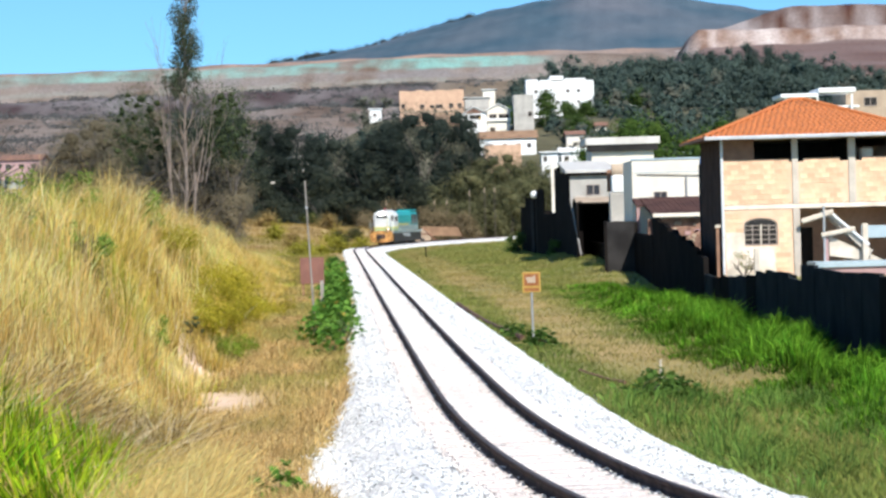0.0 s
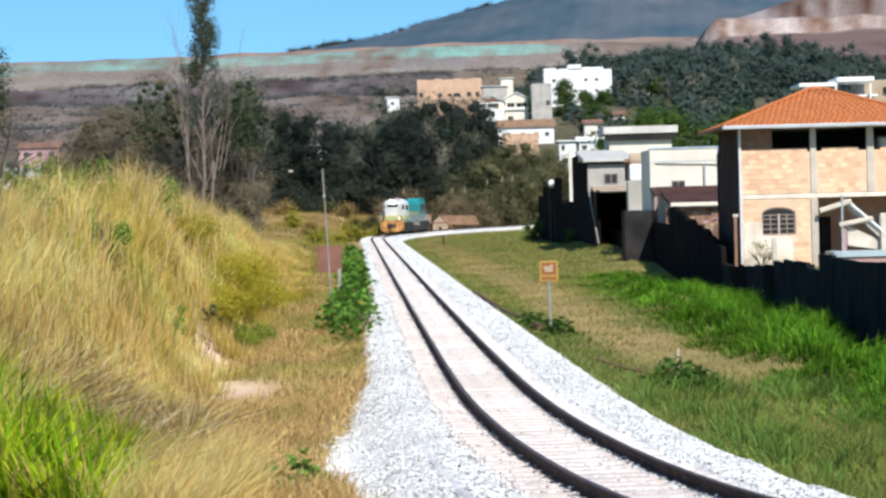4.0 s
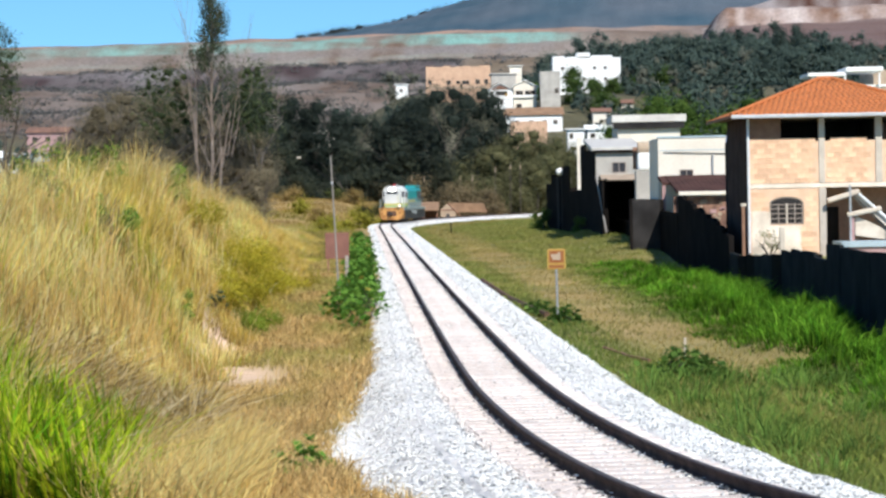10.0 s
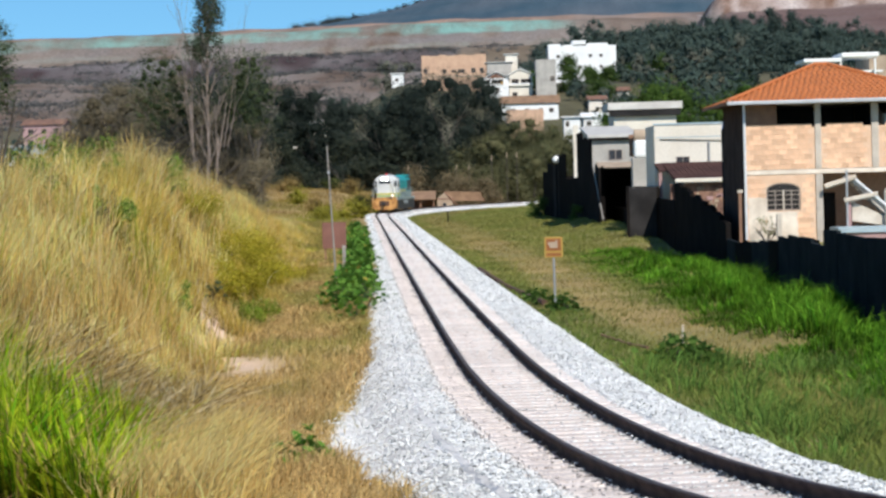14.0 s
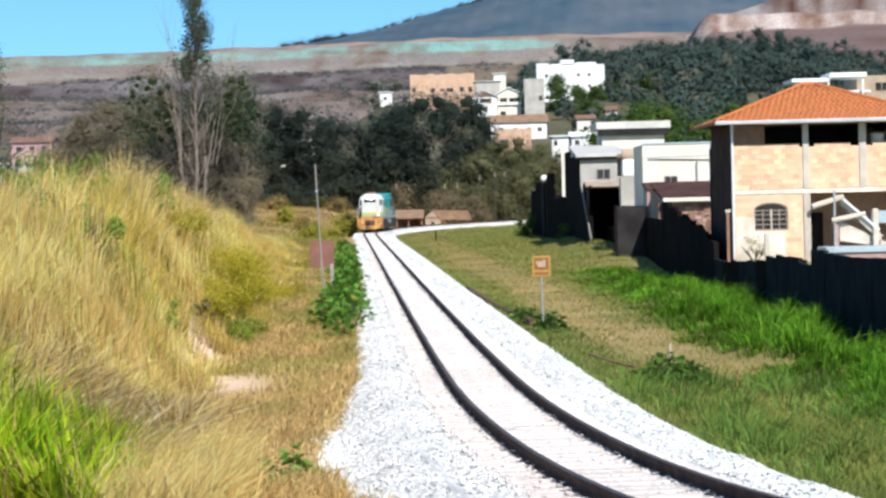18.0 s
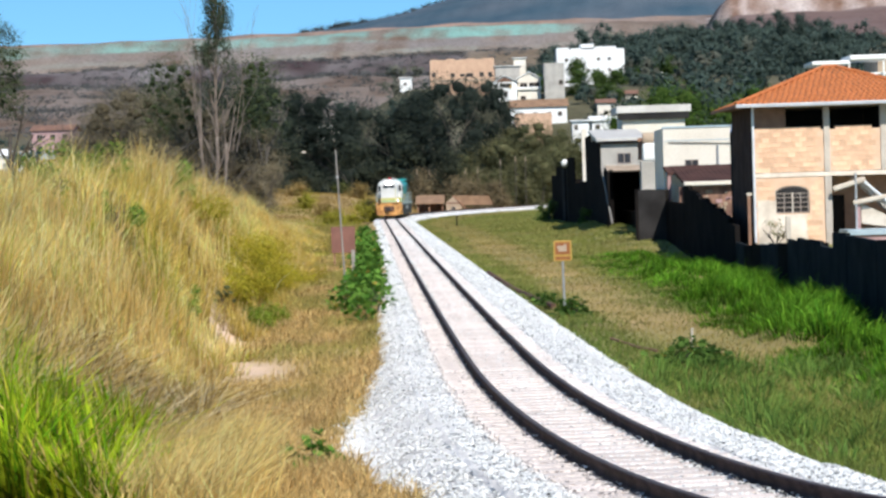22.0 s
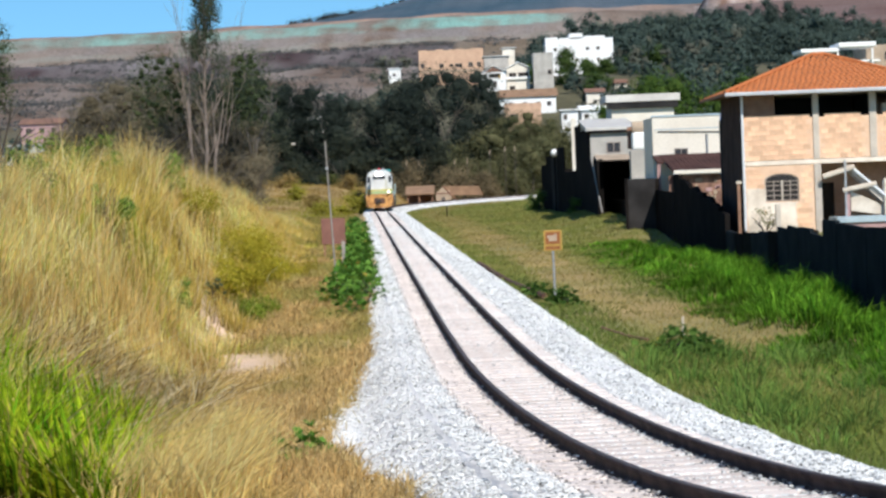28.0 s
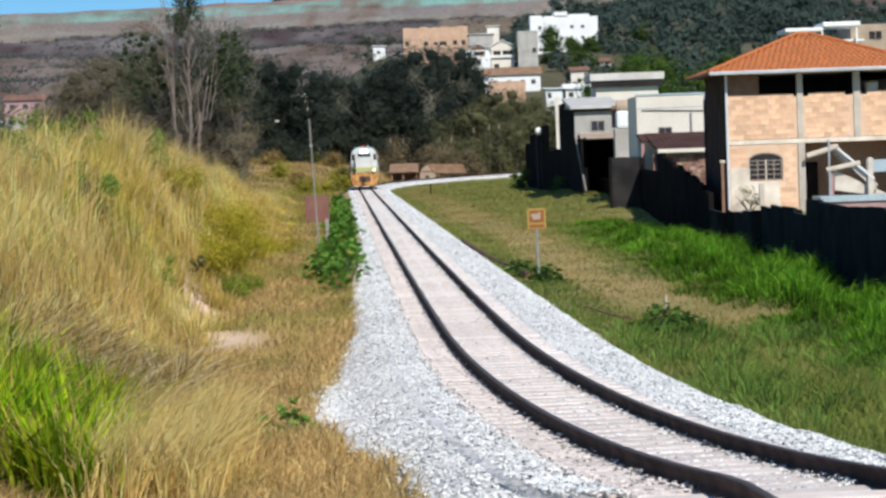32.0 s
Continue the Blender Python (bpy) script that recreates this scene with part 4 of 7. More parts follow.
def build_loco():
    """Hood diesel: origin at its front coupler face on the rail heads, y runs back along it."""
    root = thing("locomotive", pose(0, 0, 0), "white-nosed teal diesel locomotive with orange pilot and lit headlight", "locomotive")
    # underframe
    part("frame", box(-1.32, 1.32, 0.5, 15.9, 1.20, 1.42, 0.04), "loco_grey", root, "grey frame sill")
    deck = part("front_deck", box(-1.25, 1.25, 0.35, 1.55, 1.40, 1.47, 0.02), "loco_orange", root, "orange front walkway")
    pil = bmesh.new()
    prism([(-1.22, 1.40), (1.22, 1.40), (1.22, 0.95), (1.06, 0.32), (0.55, 0.22), (-0.55, 0.22), (-1.06, 0.32), (-1.22, 0.95)], "y", 0.36, 0.52, pil)
    part("pilot", pil, "loco_orange", root, "orange pilot plate")
    part("pilot_recess", box(-0.5, 0.5, 0.30, 0.36, 0.62, 1.12, 0.02), "rust", root, "rusty buffer recess")
    cp = box(-0.13, 0.13, -0.1, 0.4, 0.72, 1.0, 0.03)
    rod((-0.22, 0.0, 0.62), (-0.22, 0.0, 1.08), 0.05, bm=cp)
    part("coupler", cp, "loco_black", root, "black knuckle coupler")
    for s in (-1, 1):
        st = bmesh.new()
        for k in range(3):
            box(s * 0.98, s * 1.24, 0.50, 0.86, 0.40 + 0.32 * k, 0.44 + 0.32 * k, bm=st)
        box(s * 1.24, s * 1.27, 0.48, 0.88, 0.34, 1.42, bm=st)
        part("step", st, "loco_orange", root)
        rl = bmesh.new()
        for yy in (0.42, 0.95, 1.5):
            rod((s * 1.2, yy, 1.47), (s * 1.2, yy, 2.35), 0.02, n=6, bm=rl)
        rod((s * 1.2, 0.42, 2.35), (s * 1.2, 1.5, 2.35), 0.02, n=6, bm=rl)
        part("handrail", rl, "loco_grey", root)
        dl = rod((s * 0.86, 0.53, 1.66), (s * 0.86, 0.60, 1.66), 0.13, n=14)
        part("ditch_light", dl, "ditch" if s > 0 else "loco_tank", root, "lit ditch light" if s > 0 else "unlit ditch light")
        rg = bmesh.new()
        for k in range(14):
            a, b = k / 14 * 6.2832, (k + 1) / 14 * 6.2832
            va = [rg.verts.new((s * 0.86 + 0.14 * math.cos(u), yy, 1.66 + 0.14 * math.sin(u))) for yy, u in ((0.02, a), (0.02, b), (0.62, b), (0.62, a))]
            rg.faces.new(va)
        part("lamp_tube", rg, "loco_orange", root)
    # short hood and cab
    nose = [(-0.78, 1.47), (0.78, 1.47), (0.80, 3.0), (0.62, 3.42), (0.34, 3.56), (-0.34, 3.56), (-0.62, 3.42), (-0.80, 3.0)]
    hood = part("nose", prism(nose, "y", 1.15, 2.3), "loco_white", root, "white high nose")
    cabp = [(-1.17, 1.47), (1.17, 1.47), (1.17, 3.05), (0.98, 3.48), (0.5, 3.72), (-0.5, 3.72), (-0.98, 3.48), (-1.17, 3.05)]
    cab = part("cab", prism(cabp, "y", 2.3, 4.7), "loco_white", root, "white driver's cab")
    for s in (-1, 1):
        part("window", box(s * 0.86, s * 1.11, 2.27, 2.31, 2.55, 3.12, 0.01), "glass", cab)
        part("side_window", box(s * 1.155, s * 1.185, 2.9, 4.2, 2.5, 3.05, 0.01), "glass", cab)
        part("visor", box(s * 0.83, s * 1.14, 2.16, 2.31, 3.13, 3.17), "loco_white", cab)
    part("number_board", box(-0.58, -0.03, 1.11, 1.16, 2.86, 3.13, 0.01), "glass", hood)
    part("number_board", box(0.03, 0.58, 1.11, 1.16, 2.86, 3.13, 0.01), "glass", hood)
    part("grab_iron", rod((0.62, 1.11, 1.8), (0.62, 1.11, 2.8), 0.02, n=6), "loco_yellow", hood)
    for s in (-1, 1):
        part("headlight", rod((s * 0.17, 1.06, 3.33), (s * 0.17, 1.12, 3.33), 0.12, n=16), "lamp", hood, "bright twin headlight lens")
    hl = box(-0.40, 0.40, 1.09, 1.2, 3.14, 3.53, 0.04)
    part("headlight_case", hl, "loco_white", hood)
    part("beacon", rod((0, 3.0, 3.72), (0, 3.0, 3.92), 0.11, 0.08, 10), "red", cab, "red roof beacon")
    part("horn", rod((0.4, 2.6, 3.80), (0.4, 2.2, 3.82), 0.03, 0.08, 8), "steel", cab)
    # bands of colour round the nose, set proud of it
    for z0, z1, c in ((1.50, 1.72, "loco_green"), (1.74, 1.92, "loco_yellow")):
        part("colour_band", box(-0.83, 0.83, 1.12, 2.29, z0, z1, 0.01), c, hood)
        part("colour_band", box(-1.20, 1.20, 2.27, 4.72, z0, z1, 0.01), c, cab)
    # long hood
    lp = [(-0.98, 1.47), (0.98, 1.47), (0.98, 3.15), (0.80, 3.48), (0.4, 3.62), (-0.4, 3.62), (-0.80, 3.48), (-0.98, 3.15)]
    lh = part("long_hood", prism(lp, "y", 4.7, 15.2), "loco_teal", root, "teal engine hood")
    for s in (-1, 1):
        rad = part("radiator_grille", box(s * 0.97, s * 1.03, 11.9, 14.9, 2.15, 3.2, 0.02), "loco_black", lh, "dark radiator grille")
        for k in range(8):
            part("grille_slat", box(s * 1.0, s * 1.05, 12.0, 14.8, 2.24 + 0.12 * k, 2.27 + 0.12 * k), "loco_grey", rad)
    part("end_panel", prism([(u * 0.96, v) for u, v in lp], "y", 15.205, 15.24), "loco_grey", lh)
    for k in range(10):
        for s in (-1, 1):
            part("hood_door", box(s * 0.975, s * 1.005, 4.95 + 0.72 * k, 5.59 + 0.72 * k, 2.25, 3.08, 0.01), "loco_teal", lh)
    for s in (-1, 1):
        part("stripe", box(s * 0.972, s * 1.015, 4.72, 10.6, 2.02, 2.24), "loco_yellow", lh)
        part("lower_panel", box(s * 0.97, s * 1.013, 4.72, 15.0, 1.48, 2.015), "loco_grey", lh, "grey-green lower panel")
        part("battery_box", box(s * 1.0, s * 1.32, 4.9, 7.4, 1.44, 1.66, 0.03), "loco_grey", root)
        rl = bmesh.new()
        for k in range(8):
            rod((s * 1.34, 4.9 + 1.3 * k, 1.44), (s * 1.34, 4.9 + 1.3 * k, 2.35), 0.02, n=5, bm=rl)
        rod((s * 1.34, 4.9, 2.35), (s * 1.34, 14.0, 2.35), 0.02, n=5, bm=rl)
        part("side_handrail", rl, "loco_grey", root)
    part("exhaust", box(-0.3, 0.3, 7.6, 8.5, 3.6, 3.85, 0.04), "loco_black", lh)
    part("radiator_cap", box(-0.9, 0.9, 12.5, 14.9, 3.55, 3.78, 0.05), "loco_teal", lh)
    # tank and bogies
    tank = part("fuel_tank", prism([(-1.2, 1.12), (1.2, 1.12), (1.2, 0.62), (0.9, 0.38), (-0.9, 0.38), (-1.2, 0.62)], "y", 6.2, 11.2), "loco_black", root, "black fuel tank")
    for s in (-1, 1):
        mk = bmesh.new()
        prism([(6.2, 1.12), (9.4, 1.14), (10.2, 0.82), (8.6, 0.72), (7.9, 0.95), (7.0, 0.75)], "x", s * 1.285, s * 1.30, mk)
        part("mark", mk, "loco_tank", tank, "pale painted mark")
    for s in (-1, 1):
        part("side_sill", box(s * 1.18, s * 1.28, 1.6, 15.6, 0.24, 1.19, 0.02), "loco_black", root, "black side skirt")
    for y0 in (1.6, 11.4):
        bg_ = part("bogie", box(-1.05, 1.05, y0, y0 + 3.7, 0.62, 0.92, 0.05), "loco_black", root, "black bogie frame")
        for k in range(3):
            for s in (-1, 1):
                part("wheel", rod((s * 0.47, y0 + 0.45 + 1.4 * k, 0.46), (s * 0.60, y0 + 0.45 + 1.4 * k, 0.46), 0.46, n=20), "loco_black", bg_)
                part("axle_box", box(s * 0.92, s * 1.12, y0 + 0.27 + 1.4 * k, y0 + 0.63 + 1.4 * k, 0.34, 0.62, 0.03), "loco_black", bg_)
    # the long hood and all behind the cab run 2.8 m further back
    for ob in root.children_recursive:
        rear = [v for v in ob.data.vertices if v.co.y > 4.75]
        for v in rear:
            v.co.y += 2.8 if ob.name.split(".")[0] in ("wheel", "axle_box", "bogie") else (v.co.y - 4.75) * 2.8 / 10.5
    LOCO["root"] = root


build_track()
build_loco()


def motions():
    """The locomotive comes slowly round the curve."""
    rows = []
    for k in range(17):
        t = 2.0 * k
        y = 247.0 - 1.31 * t
        ya, yb = y + 3.4, y + 15.6
        xa, xb = float(track_x(ya)), float(track_x(yb))
        turn = math.degrees(math.atan2(-(xb - xa), yb - ya))
        rows.append((t, pose(xa - (xb - xa) / (yb - ya) * 3.4, y, float(track_z(y)), 0, 0, turn)))
    walk(LOCO["root"], rows)


build_ballast()
build_grass()


# ---- the brick house ----
HX, HY, HZ = 11.65, 92.0, 0.1


def build_house():
    """Two-storey house of bare hollow brick under a hipped tile roof; local x along the front, y into it."""
    root = thing("brick_house", pose(HX, HY, 0), "unfinished two-storey bare brick house with orange hipped tile roof", "house")
    W, D = 7.3, 7.6
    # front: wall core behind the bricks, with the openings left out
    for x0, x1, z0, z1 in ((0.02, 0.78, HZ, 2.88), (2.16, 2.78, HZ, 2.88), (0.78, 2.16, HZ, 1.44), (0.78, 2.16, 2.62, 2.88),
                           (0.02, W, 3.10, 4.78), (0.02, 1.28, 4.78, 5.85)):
        # top-left piece takes dark timber colour to paint in the eave shadow
        part("front_wall", box(x0, x1, 0.03, 0.17, z0, z1), "mortar" if z0 < 4.7 else "timber", root, "pale mortar-smeared brick front" if z0 < 4.7 else "brick front with the eave shadow painted dark")
    # arch over the window
    arch = [(0.78, 2.62)] + [(1.47 - 0.69 * math.cos(a), 2.28 + 0.28 * math.sin(a)) for a in np.linspace(0, math.pi, 11)] + [(2.16, 2.62)]
    part("window_lintel", prism(arch, "y", 0.03, 0.17), "mortar", root)
    # side wall away from the sun, its shade painted into the brick colour
    part("side_wall", box(0.0, 0.16, 0.18, D, HZ, 5.85), "dark_brick", root, "bare brick side wall with its shade painted dark")
    part("side_wall", box(W - 0.16, W, 0.18, D, HZ, 5.85), "brick_far", root)
    part("rear_wall", box(0.17, W - 0.17, D - 0.15, D, HZ, 5.85), "brick_far", root)
    part("floor_slab", box(0.005, W, 0.005, D, 2.90, 3.08, 0.01), "render", root, "pale smeared concrete floor band")
    part("attic_slab", box(0.17, W - 0.17, 0.18, D - 0.17, 5.70, 5.84), "concrete", root)
    # wall and partition painted dark, standing in for shade in the rooms
    part("inner_wall", box(0.17, 5.2, 4.6, 4.75, 3.09, 5.69), "grey_wall", root, "inner wall painted dark as the unlit room")
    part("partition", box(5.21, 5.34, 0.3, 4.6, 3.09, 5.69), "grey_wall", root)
    part("porch_wall", box(2.8, W - 0.17, 2.4, 2.55, HZ, 2.89), "brick_far", root, "brick wall at the back of the porch")
    part("porch_wall", box(2.8, 2.94, 0.2, 2.39, HZ, 2.89), "brick_far", root)
    # dark sheet on the porch wall paints the shade of the doorway
    part("door_opening", box(3.15, 3.95, 2.36, 2.398, HZ + 0.02, 2.1), "void", root, "dark sheet painted as the unlit doorway")
    for x0, x1 in ((2.80, 3.04), (5.08, 5.36)):
        part("pillar", box(x0, x1, -0.02, 0.22, 3.09, 5.84, 0.015), "concrete", root, "pale concrete pillar")
    part("pillar", box(2.79, 3.07, -0.03, 0.24, HZ, 2.89, 0.015), "concrete", root, "pale concrete pillar")
    part("beam", box(0.02, W, -0.004, 0.2, 5.76, 5.84, 0.01), "brick_far", root)
    # plaster patches
    for x0, x1, z0, z1 in ((0.08, 0.76, HZ + 0.02, 1.95), (0.80, 2.02, HZ + 0.02, 1.38)):
        pb = box(x0, x1, 0.009, 0.03, z0, z1)
        bmesh.ops.subdivide_edges(pb, edges=pb.edges[:], cuts=3, use_grid_fill=True)
        for v in pb.verts:
            v.co.x += random.uniform(-0.07, 0.07) * (0 < v.co.x)
            v.co.z += random.uniform(-0.07, 0.05)
        part("plaster_patch", pb, "render", root, "rough grey plaster patch")
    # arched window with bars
    # near-black sheet behind the bars paints the unlit room
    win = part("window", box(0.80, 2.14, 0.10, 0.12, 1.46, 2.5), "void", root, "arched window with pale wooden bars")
    for x in (0.80, 1.13, 1.455, 1.79, 2.10):
        part("window_bar", box(x, x + (0.035 if x != 1.455 else 0.06), 0.05, 0.10, 1.46, 2.28), "pale_timber" if x == 1.455 else "frame", win)
    for z in (1.46, 1.66, 1.86, 2.06, 2.22):
        part("window_bar", box(0.80, 2.14, 0.055, 0.095, z, z + 0.035), "frame", win)
    ar = bmesh.new()
    pts = [(1.47 - 0.66 * math.cos(a), 2.28 + 0.25 * math.sin(a)) for a in np.linspace(0, math.pi, 11)]
    for (xa, za), (xb, zb) in zip(pts, pts[1:]):
        rod((xa, 0.07, za), (xb, 0.07, zb), 0.03, n=5, bm=ar)
    part("window_arch", ar, "frame", win)
    part("fanlight", prism([(x, z) for x, z in pts], "y", 0.075, 0.10), "grey_wall", win, "dark fanlight board")
    # upper parapets seen in the openings
    part("stored_barrel", rod((5.9, 0.5, 4.80), (5.9, 0.5, 5.25), 0.28, n=16), "pale_timber", root, "pale barrel on the terrace")
    part("terrace_wall", box(5.36, W - 0.02, 2.6, 2.7, 3.09, 5.4), "brick_far", root)
    # rainwater goods
    part("downpipe", rod((-0.05, -0.06, HZ + 0.2), (-0.05, -0.06, 5.72), 0.055, n=10), "pipe", root, "pale plastic downpipe")
    part("post", box(-0.34, -0.22, -0.05, 0.07, HZ, 2.2, 0.01), "timber", root, "reddish timber post")
    part("post_cap", box(-0.38, -0.16, -0.08, 0.1, 2.2, 2.32, 0.01), "pale_timber", root)
    # roof
    ex0, ex1, ey0, ey1, ez = -0.8, W + 0.9, -0.75, D + 0.75, 5.82
    ax0, ax1, ay, az = 3.45, 3.95, D / 2, 7.42
    rf = bmesh.new()
    e = [rf.verts.new(p) for p in ((ex0, ey0, ez), (ex1, ey0, ez), (ex1, ey1, ez), (ex0, ey1, ez))]
    a, b = rf.verts.new((ax0, ay, az)), rf.verts.new((ax1, ay, az))
    for f in ((e[0], e[1], b, a), (e[1], e[2], b), (e[2], e[3], a, b), (e[3], e[0], a), (e[3], e[2], e[1], e[0])):
        rf.faces.new(f)
    roof = part("roof", rf, "old_tile", root, "orange hipped roof of clay tiles")
    gt = bmesh.new()
    box(ex0, ex1, ey0 - 0.10, ey0 - 0.004, ez - 0.10, ez + 0.04, 0.02, gt)
    part("gutter", gt, "gutter", roof, "grey metal gutter")
    part("eave_board", box(ex0 - 0.04, ex0 - 0.004, ey0, ey1, ez - 0.09, ez + 0.03), "timber", roof)
    # one clay tile: a half barrel, tail up the slope
    tm = bmesh.new()
    ring = [[tm.verts.new((0.105 * math.cos(t) * k, yy, 0.036 * math.sin(t) * k + 0.012)) for t in np.linspace(0, math.pi, 6)] for yy, k in ((0, 1.0), (0.40, 0.86))]
    for i in range(5):
        tm.faces.new((ring[0][i], ring[0][i + 1], ring[1][i + 1], ring[1][i]))
    tm.faces.new(ring[0])
    first = part("roof_tile", tm, "tile", roof)
    slope = math.atan2(az - ez, ay - ey0)
    ln = math.hypot(az - ez, ay - ey0)
    rows, n, rest = 14, 0, []
    for r in range(rows):
        s = r / rows
        xa, xb = ex0 + (ax0 - ex0) * s, ex1 + (ax1 - ex1) * s
        cols = int((xb - xa) / 0.225)
        for c in range(cols):
            x = xa + (c + 0.5) * (xb - xa) / cols
            m = pose(x, ey0 + (ay - ey0) * s - 0.02, ez + (az - ez) * s + 0.005, math.degrees(slope) - 1.5, 0, random.uniform(-1, 1))
            if n == 0:
                first.matrix_basis = m
            elif n < 300:
                shared("roof_tile", first.data, m, roof)
            else:
                rest.append(m)
            n += 1
    # the tiles of the side slope and what is left over, joined
    slope2 = math.atan2(az - ez, ax0 - ex0)
    for r in range(rows):
        s = r / rows
        ya, yb = ey0 + (ay - ey0) * s, ey1 + (ay - ey1) * s
        for c in range(int((yb - ya) / 0.225)):
            rest.append(pose(ex0 + (ax0 - ex0) * s - 0.02, ya + (c + 0.5) * 0.225, ez + (az - ez) * s + 0.005) @ pose(0, 0, 0, 0, 0, -90) @ pose(0, 0, 0, math.degrees(slope2)))
    src = np.array([tuple(v.co) for v in first.data.vertices])
    vs, qs = [], []
    for i, m in enumerate(rest):
        mm = np.array(m)
        vs.append(src @ mm[:3, :3].T + mm[:3, 3])
        qs += [(i * 12 + k, i * 12 + k + 1, i * 12 + k + 7, i * 12 + k + 6) for k in range(5)]
    ot = new("roof_tiles", mesh_np("roof_tiles", np.concatenate(vs), np.array(qs), np.zeros((0, 3)), "tile"))
    ot.parent = roof
    tagged(ot, kind="stuff")
    hips = bmesh.new()
    for p, q in (((ex0, ey0, ez), (ax0, ay, az)), ((ex1, ey0, ez), (ax1, ay, az)), ((ax0, ay, az), (ax1, ay, az))):
        rod(Vector(p) + Vector((0, 0, 0.05)), Vector(q) + Vector((0, 0, 0.05)), 0.09, n=8, bm=hips)
    part("ridge_tiles", hips, "tile", roof)
    # bricks of the front
    bb = box(-0.144, 0.144, 0.018, 0.06, -0.093, 0.093, 0.004)
    b0 = part("brick", bb, "brick", root)
    used = False
    spots = []
    for r in range(9):
        for c in range(25):
            x = 0.17 + 0.295 * c + (0.147 if r % 2 else 0)
            if x < W - 0.12 and not (2.62 < x < 3.22) and not (4.78 < x < 5.52):
                spots.append((x, 3.19 + 0.203 * r))
    for r in range(13):
        for c in range(9):
            x, z = 0.17 + 0.295 * c + (0.147 if r % 2 else 0), 0.22 + 0.203 * r
            if x < 2.64 and not (0.62 < x < 2.32 and 1.34 < z < 2.66):
                spots.append((x, z))
    for x, z in spots:
        m = pose(x, random.uniform(-0.003, 0.004), z, 0, random.uniform(-0.8, 0.8), 0)
        if not used:
            b0.matrix_basis, used = m, True
        else:
            shared("brick", b0.data, m, root)
    return root


def build_stair():
    """Outside stair in the porch, with pale timber rails."""
    st = thing("outside_stair", pose(HX, HY - 0.45, 0), "unpainted outdoor concrete stair with pale timber handrails", "stairs")
    part("string", prism([(3.9, 2.80), (4.25, 2.80), (5.85, 1.18), (5.85, 0.85)], "y", 0.15, 0.27), "concrete", st)
    part("string", prism([(3.9, 2.80), (4.25, 2.80), (5.85, 1.18), (5.85, 0.85)], "y", 0.95, 1.07), "concrete", st)
    for k in range(9):
        part("tread", box(4.05 + 0.2 * k, 4.36 + 0.2 * k, 0.28, 0.94, 2.62 - 0.19 * k, 2.68 - 0.19 * k), "concrete", st)
    part("rail", rod((3.08, 0.1, 2.36), (4.35, 0.1, 2.72), 0.11, n=6), "pale_timber", st, "pale timber beam")
    part("rail", rod((3.85, 0.05, 1.78), (5.2, 0.05, 2.02), 0.10, n=6), "pale_timber", st, "pale timber beam")
    part("rail", rod((4.3, 0.05, 2.62), (5.75, 0.05, 1.35), 0.06, n=6), "pipe", st, "pale handrail")
    part("post", box(5.5, 5.72, 0.0, 0.2, 0.7, 2.22, 0.02), "pale_timber", st)
    part("post", box(3.92, 4.0, 0.0, 0.1, 0.7, 3.0, 0.01), "steel", st)
    part("post", box(3.98, 4.14, 0.14, 0.28, 0.7, 1.9, 0.01), "pinkish", st)
    part("ramp", prism([(4.2, 1.75), (6.3, 0.75), (6.3, 0.62), (4.2, 0.95)], "y", 0.3, 0.9), "pale_timber", st)
    bl = thing("balcony", pose(HX, HY - 2.2, 0), "low terrace with pinkish wall and bluish coping", "terrace")
    part("coping", box(3.27, 7.4, -0.1, 2.0, 0.53, 0.74, 0.02), "bluish", bl, "bluish painted coping")
    part("terrace_front", box(3.54, 7.3, 0.0, 1.7, -0.3, 0.525), "pinkish", bl, "pinkish wall")
    cn = thing("window_canopy", pose(HX + 5.9, HY + 0.4, 1.62), "small blue plastic sheet hung in the porch", "tarpaulin")
    part("sheet", box(-0.3, 0.9, 0, 0.06, 0, 0.5, 0.02), "bluish", cn)
    # leggy plant by the wall
    pl = thing("potted_plant", pose(12.3, 91.2, 0.12), "leggy half-dry plant in front of the house", "plant")
    bm = bmesh.new()
    for k in range(5):
        limb(bm, Vector((0, 0, 0)), Vector((random.gauss(0, 0.3), random.gauss(0, 0.2), 1)).normalized(), 0.6, 0.03, 1)
    part("stem", bm, "bark", pl)
    v, q, c = leaf_cloud([(0, 0, 0.8), (0.2, 0, 0.5), (-0.2, 0, 1.0)], [0.35, 0.3, 0.25], 130, 0.07, lambda m: tint(m, (0.10, 0.14, 0.04), (0.22, 0.20, 0.08)))
    new("foliage", mesh_np("foliage", v, q, np.zeros((0, 3)), "leaf", c)).parent = pl
    gp = thing("gate_post", pose(12.75, 90.8, 0.1), "old plastered gate post by the brick house", "post")
    part("shaft", box(-0.1, 0.1, -0.1, 0.1, -0.2, 1.25, 0.03), "concrete", gp)
    part("foot", box(-0.25, 0.45, -0.15, 0.15, -0.25, 0.12, 0.03), "concrete", gp)


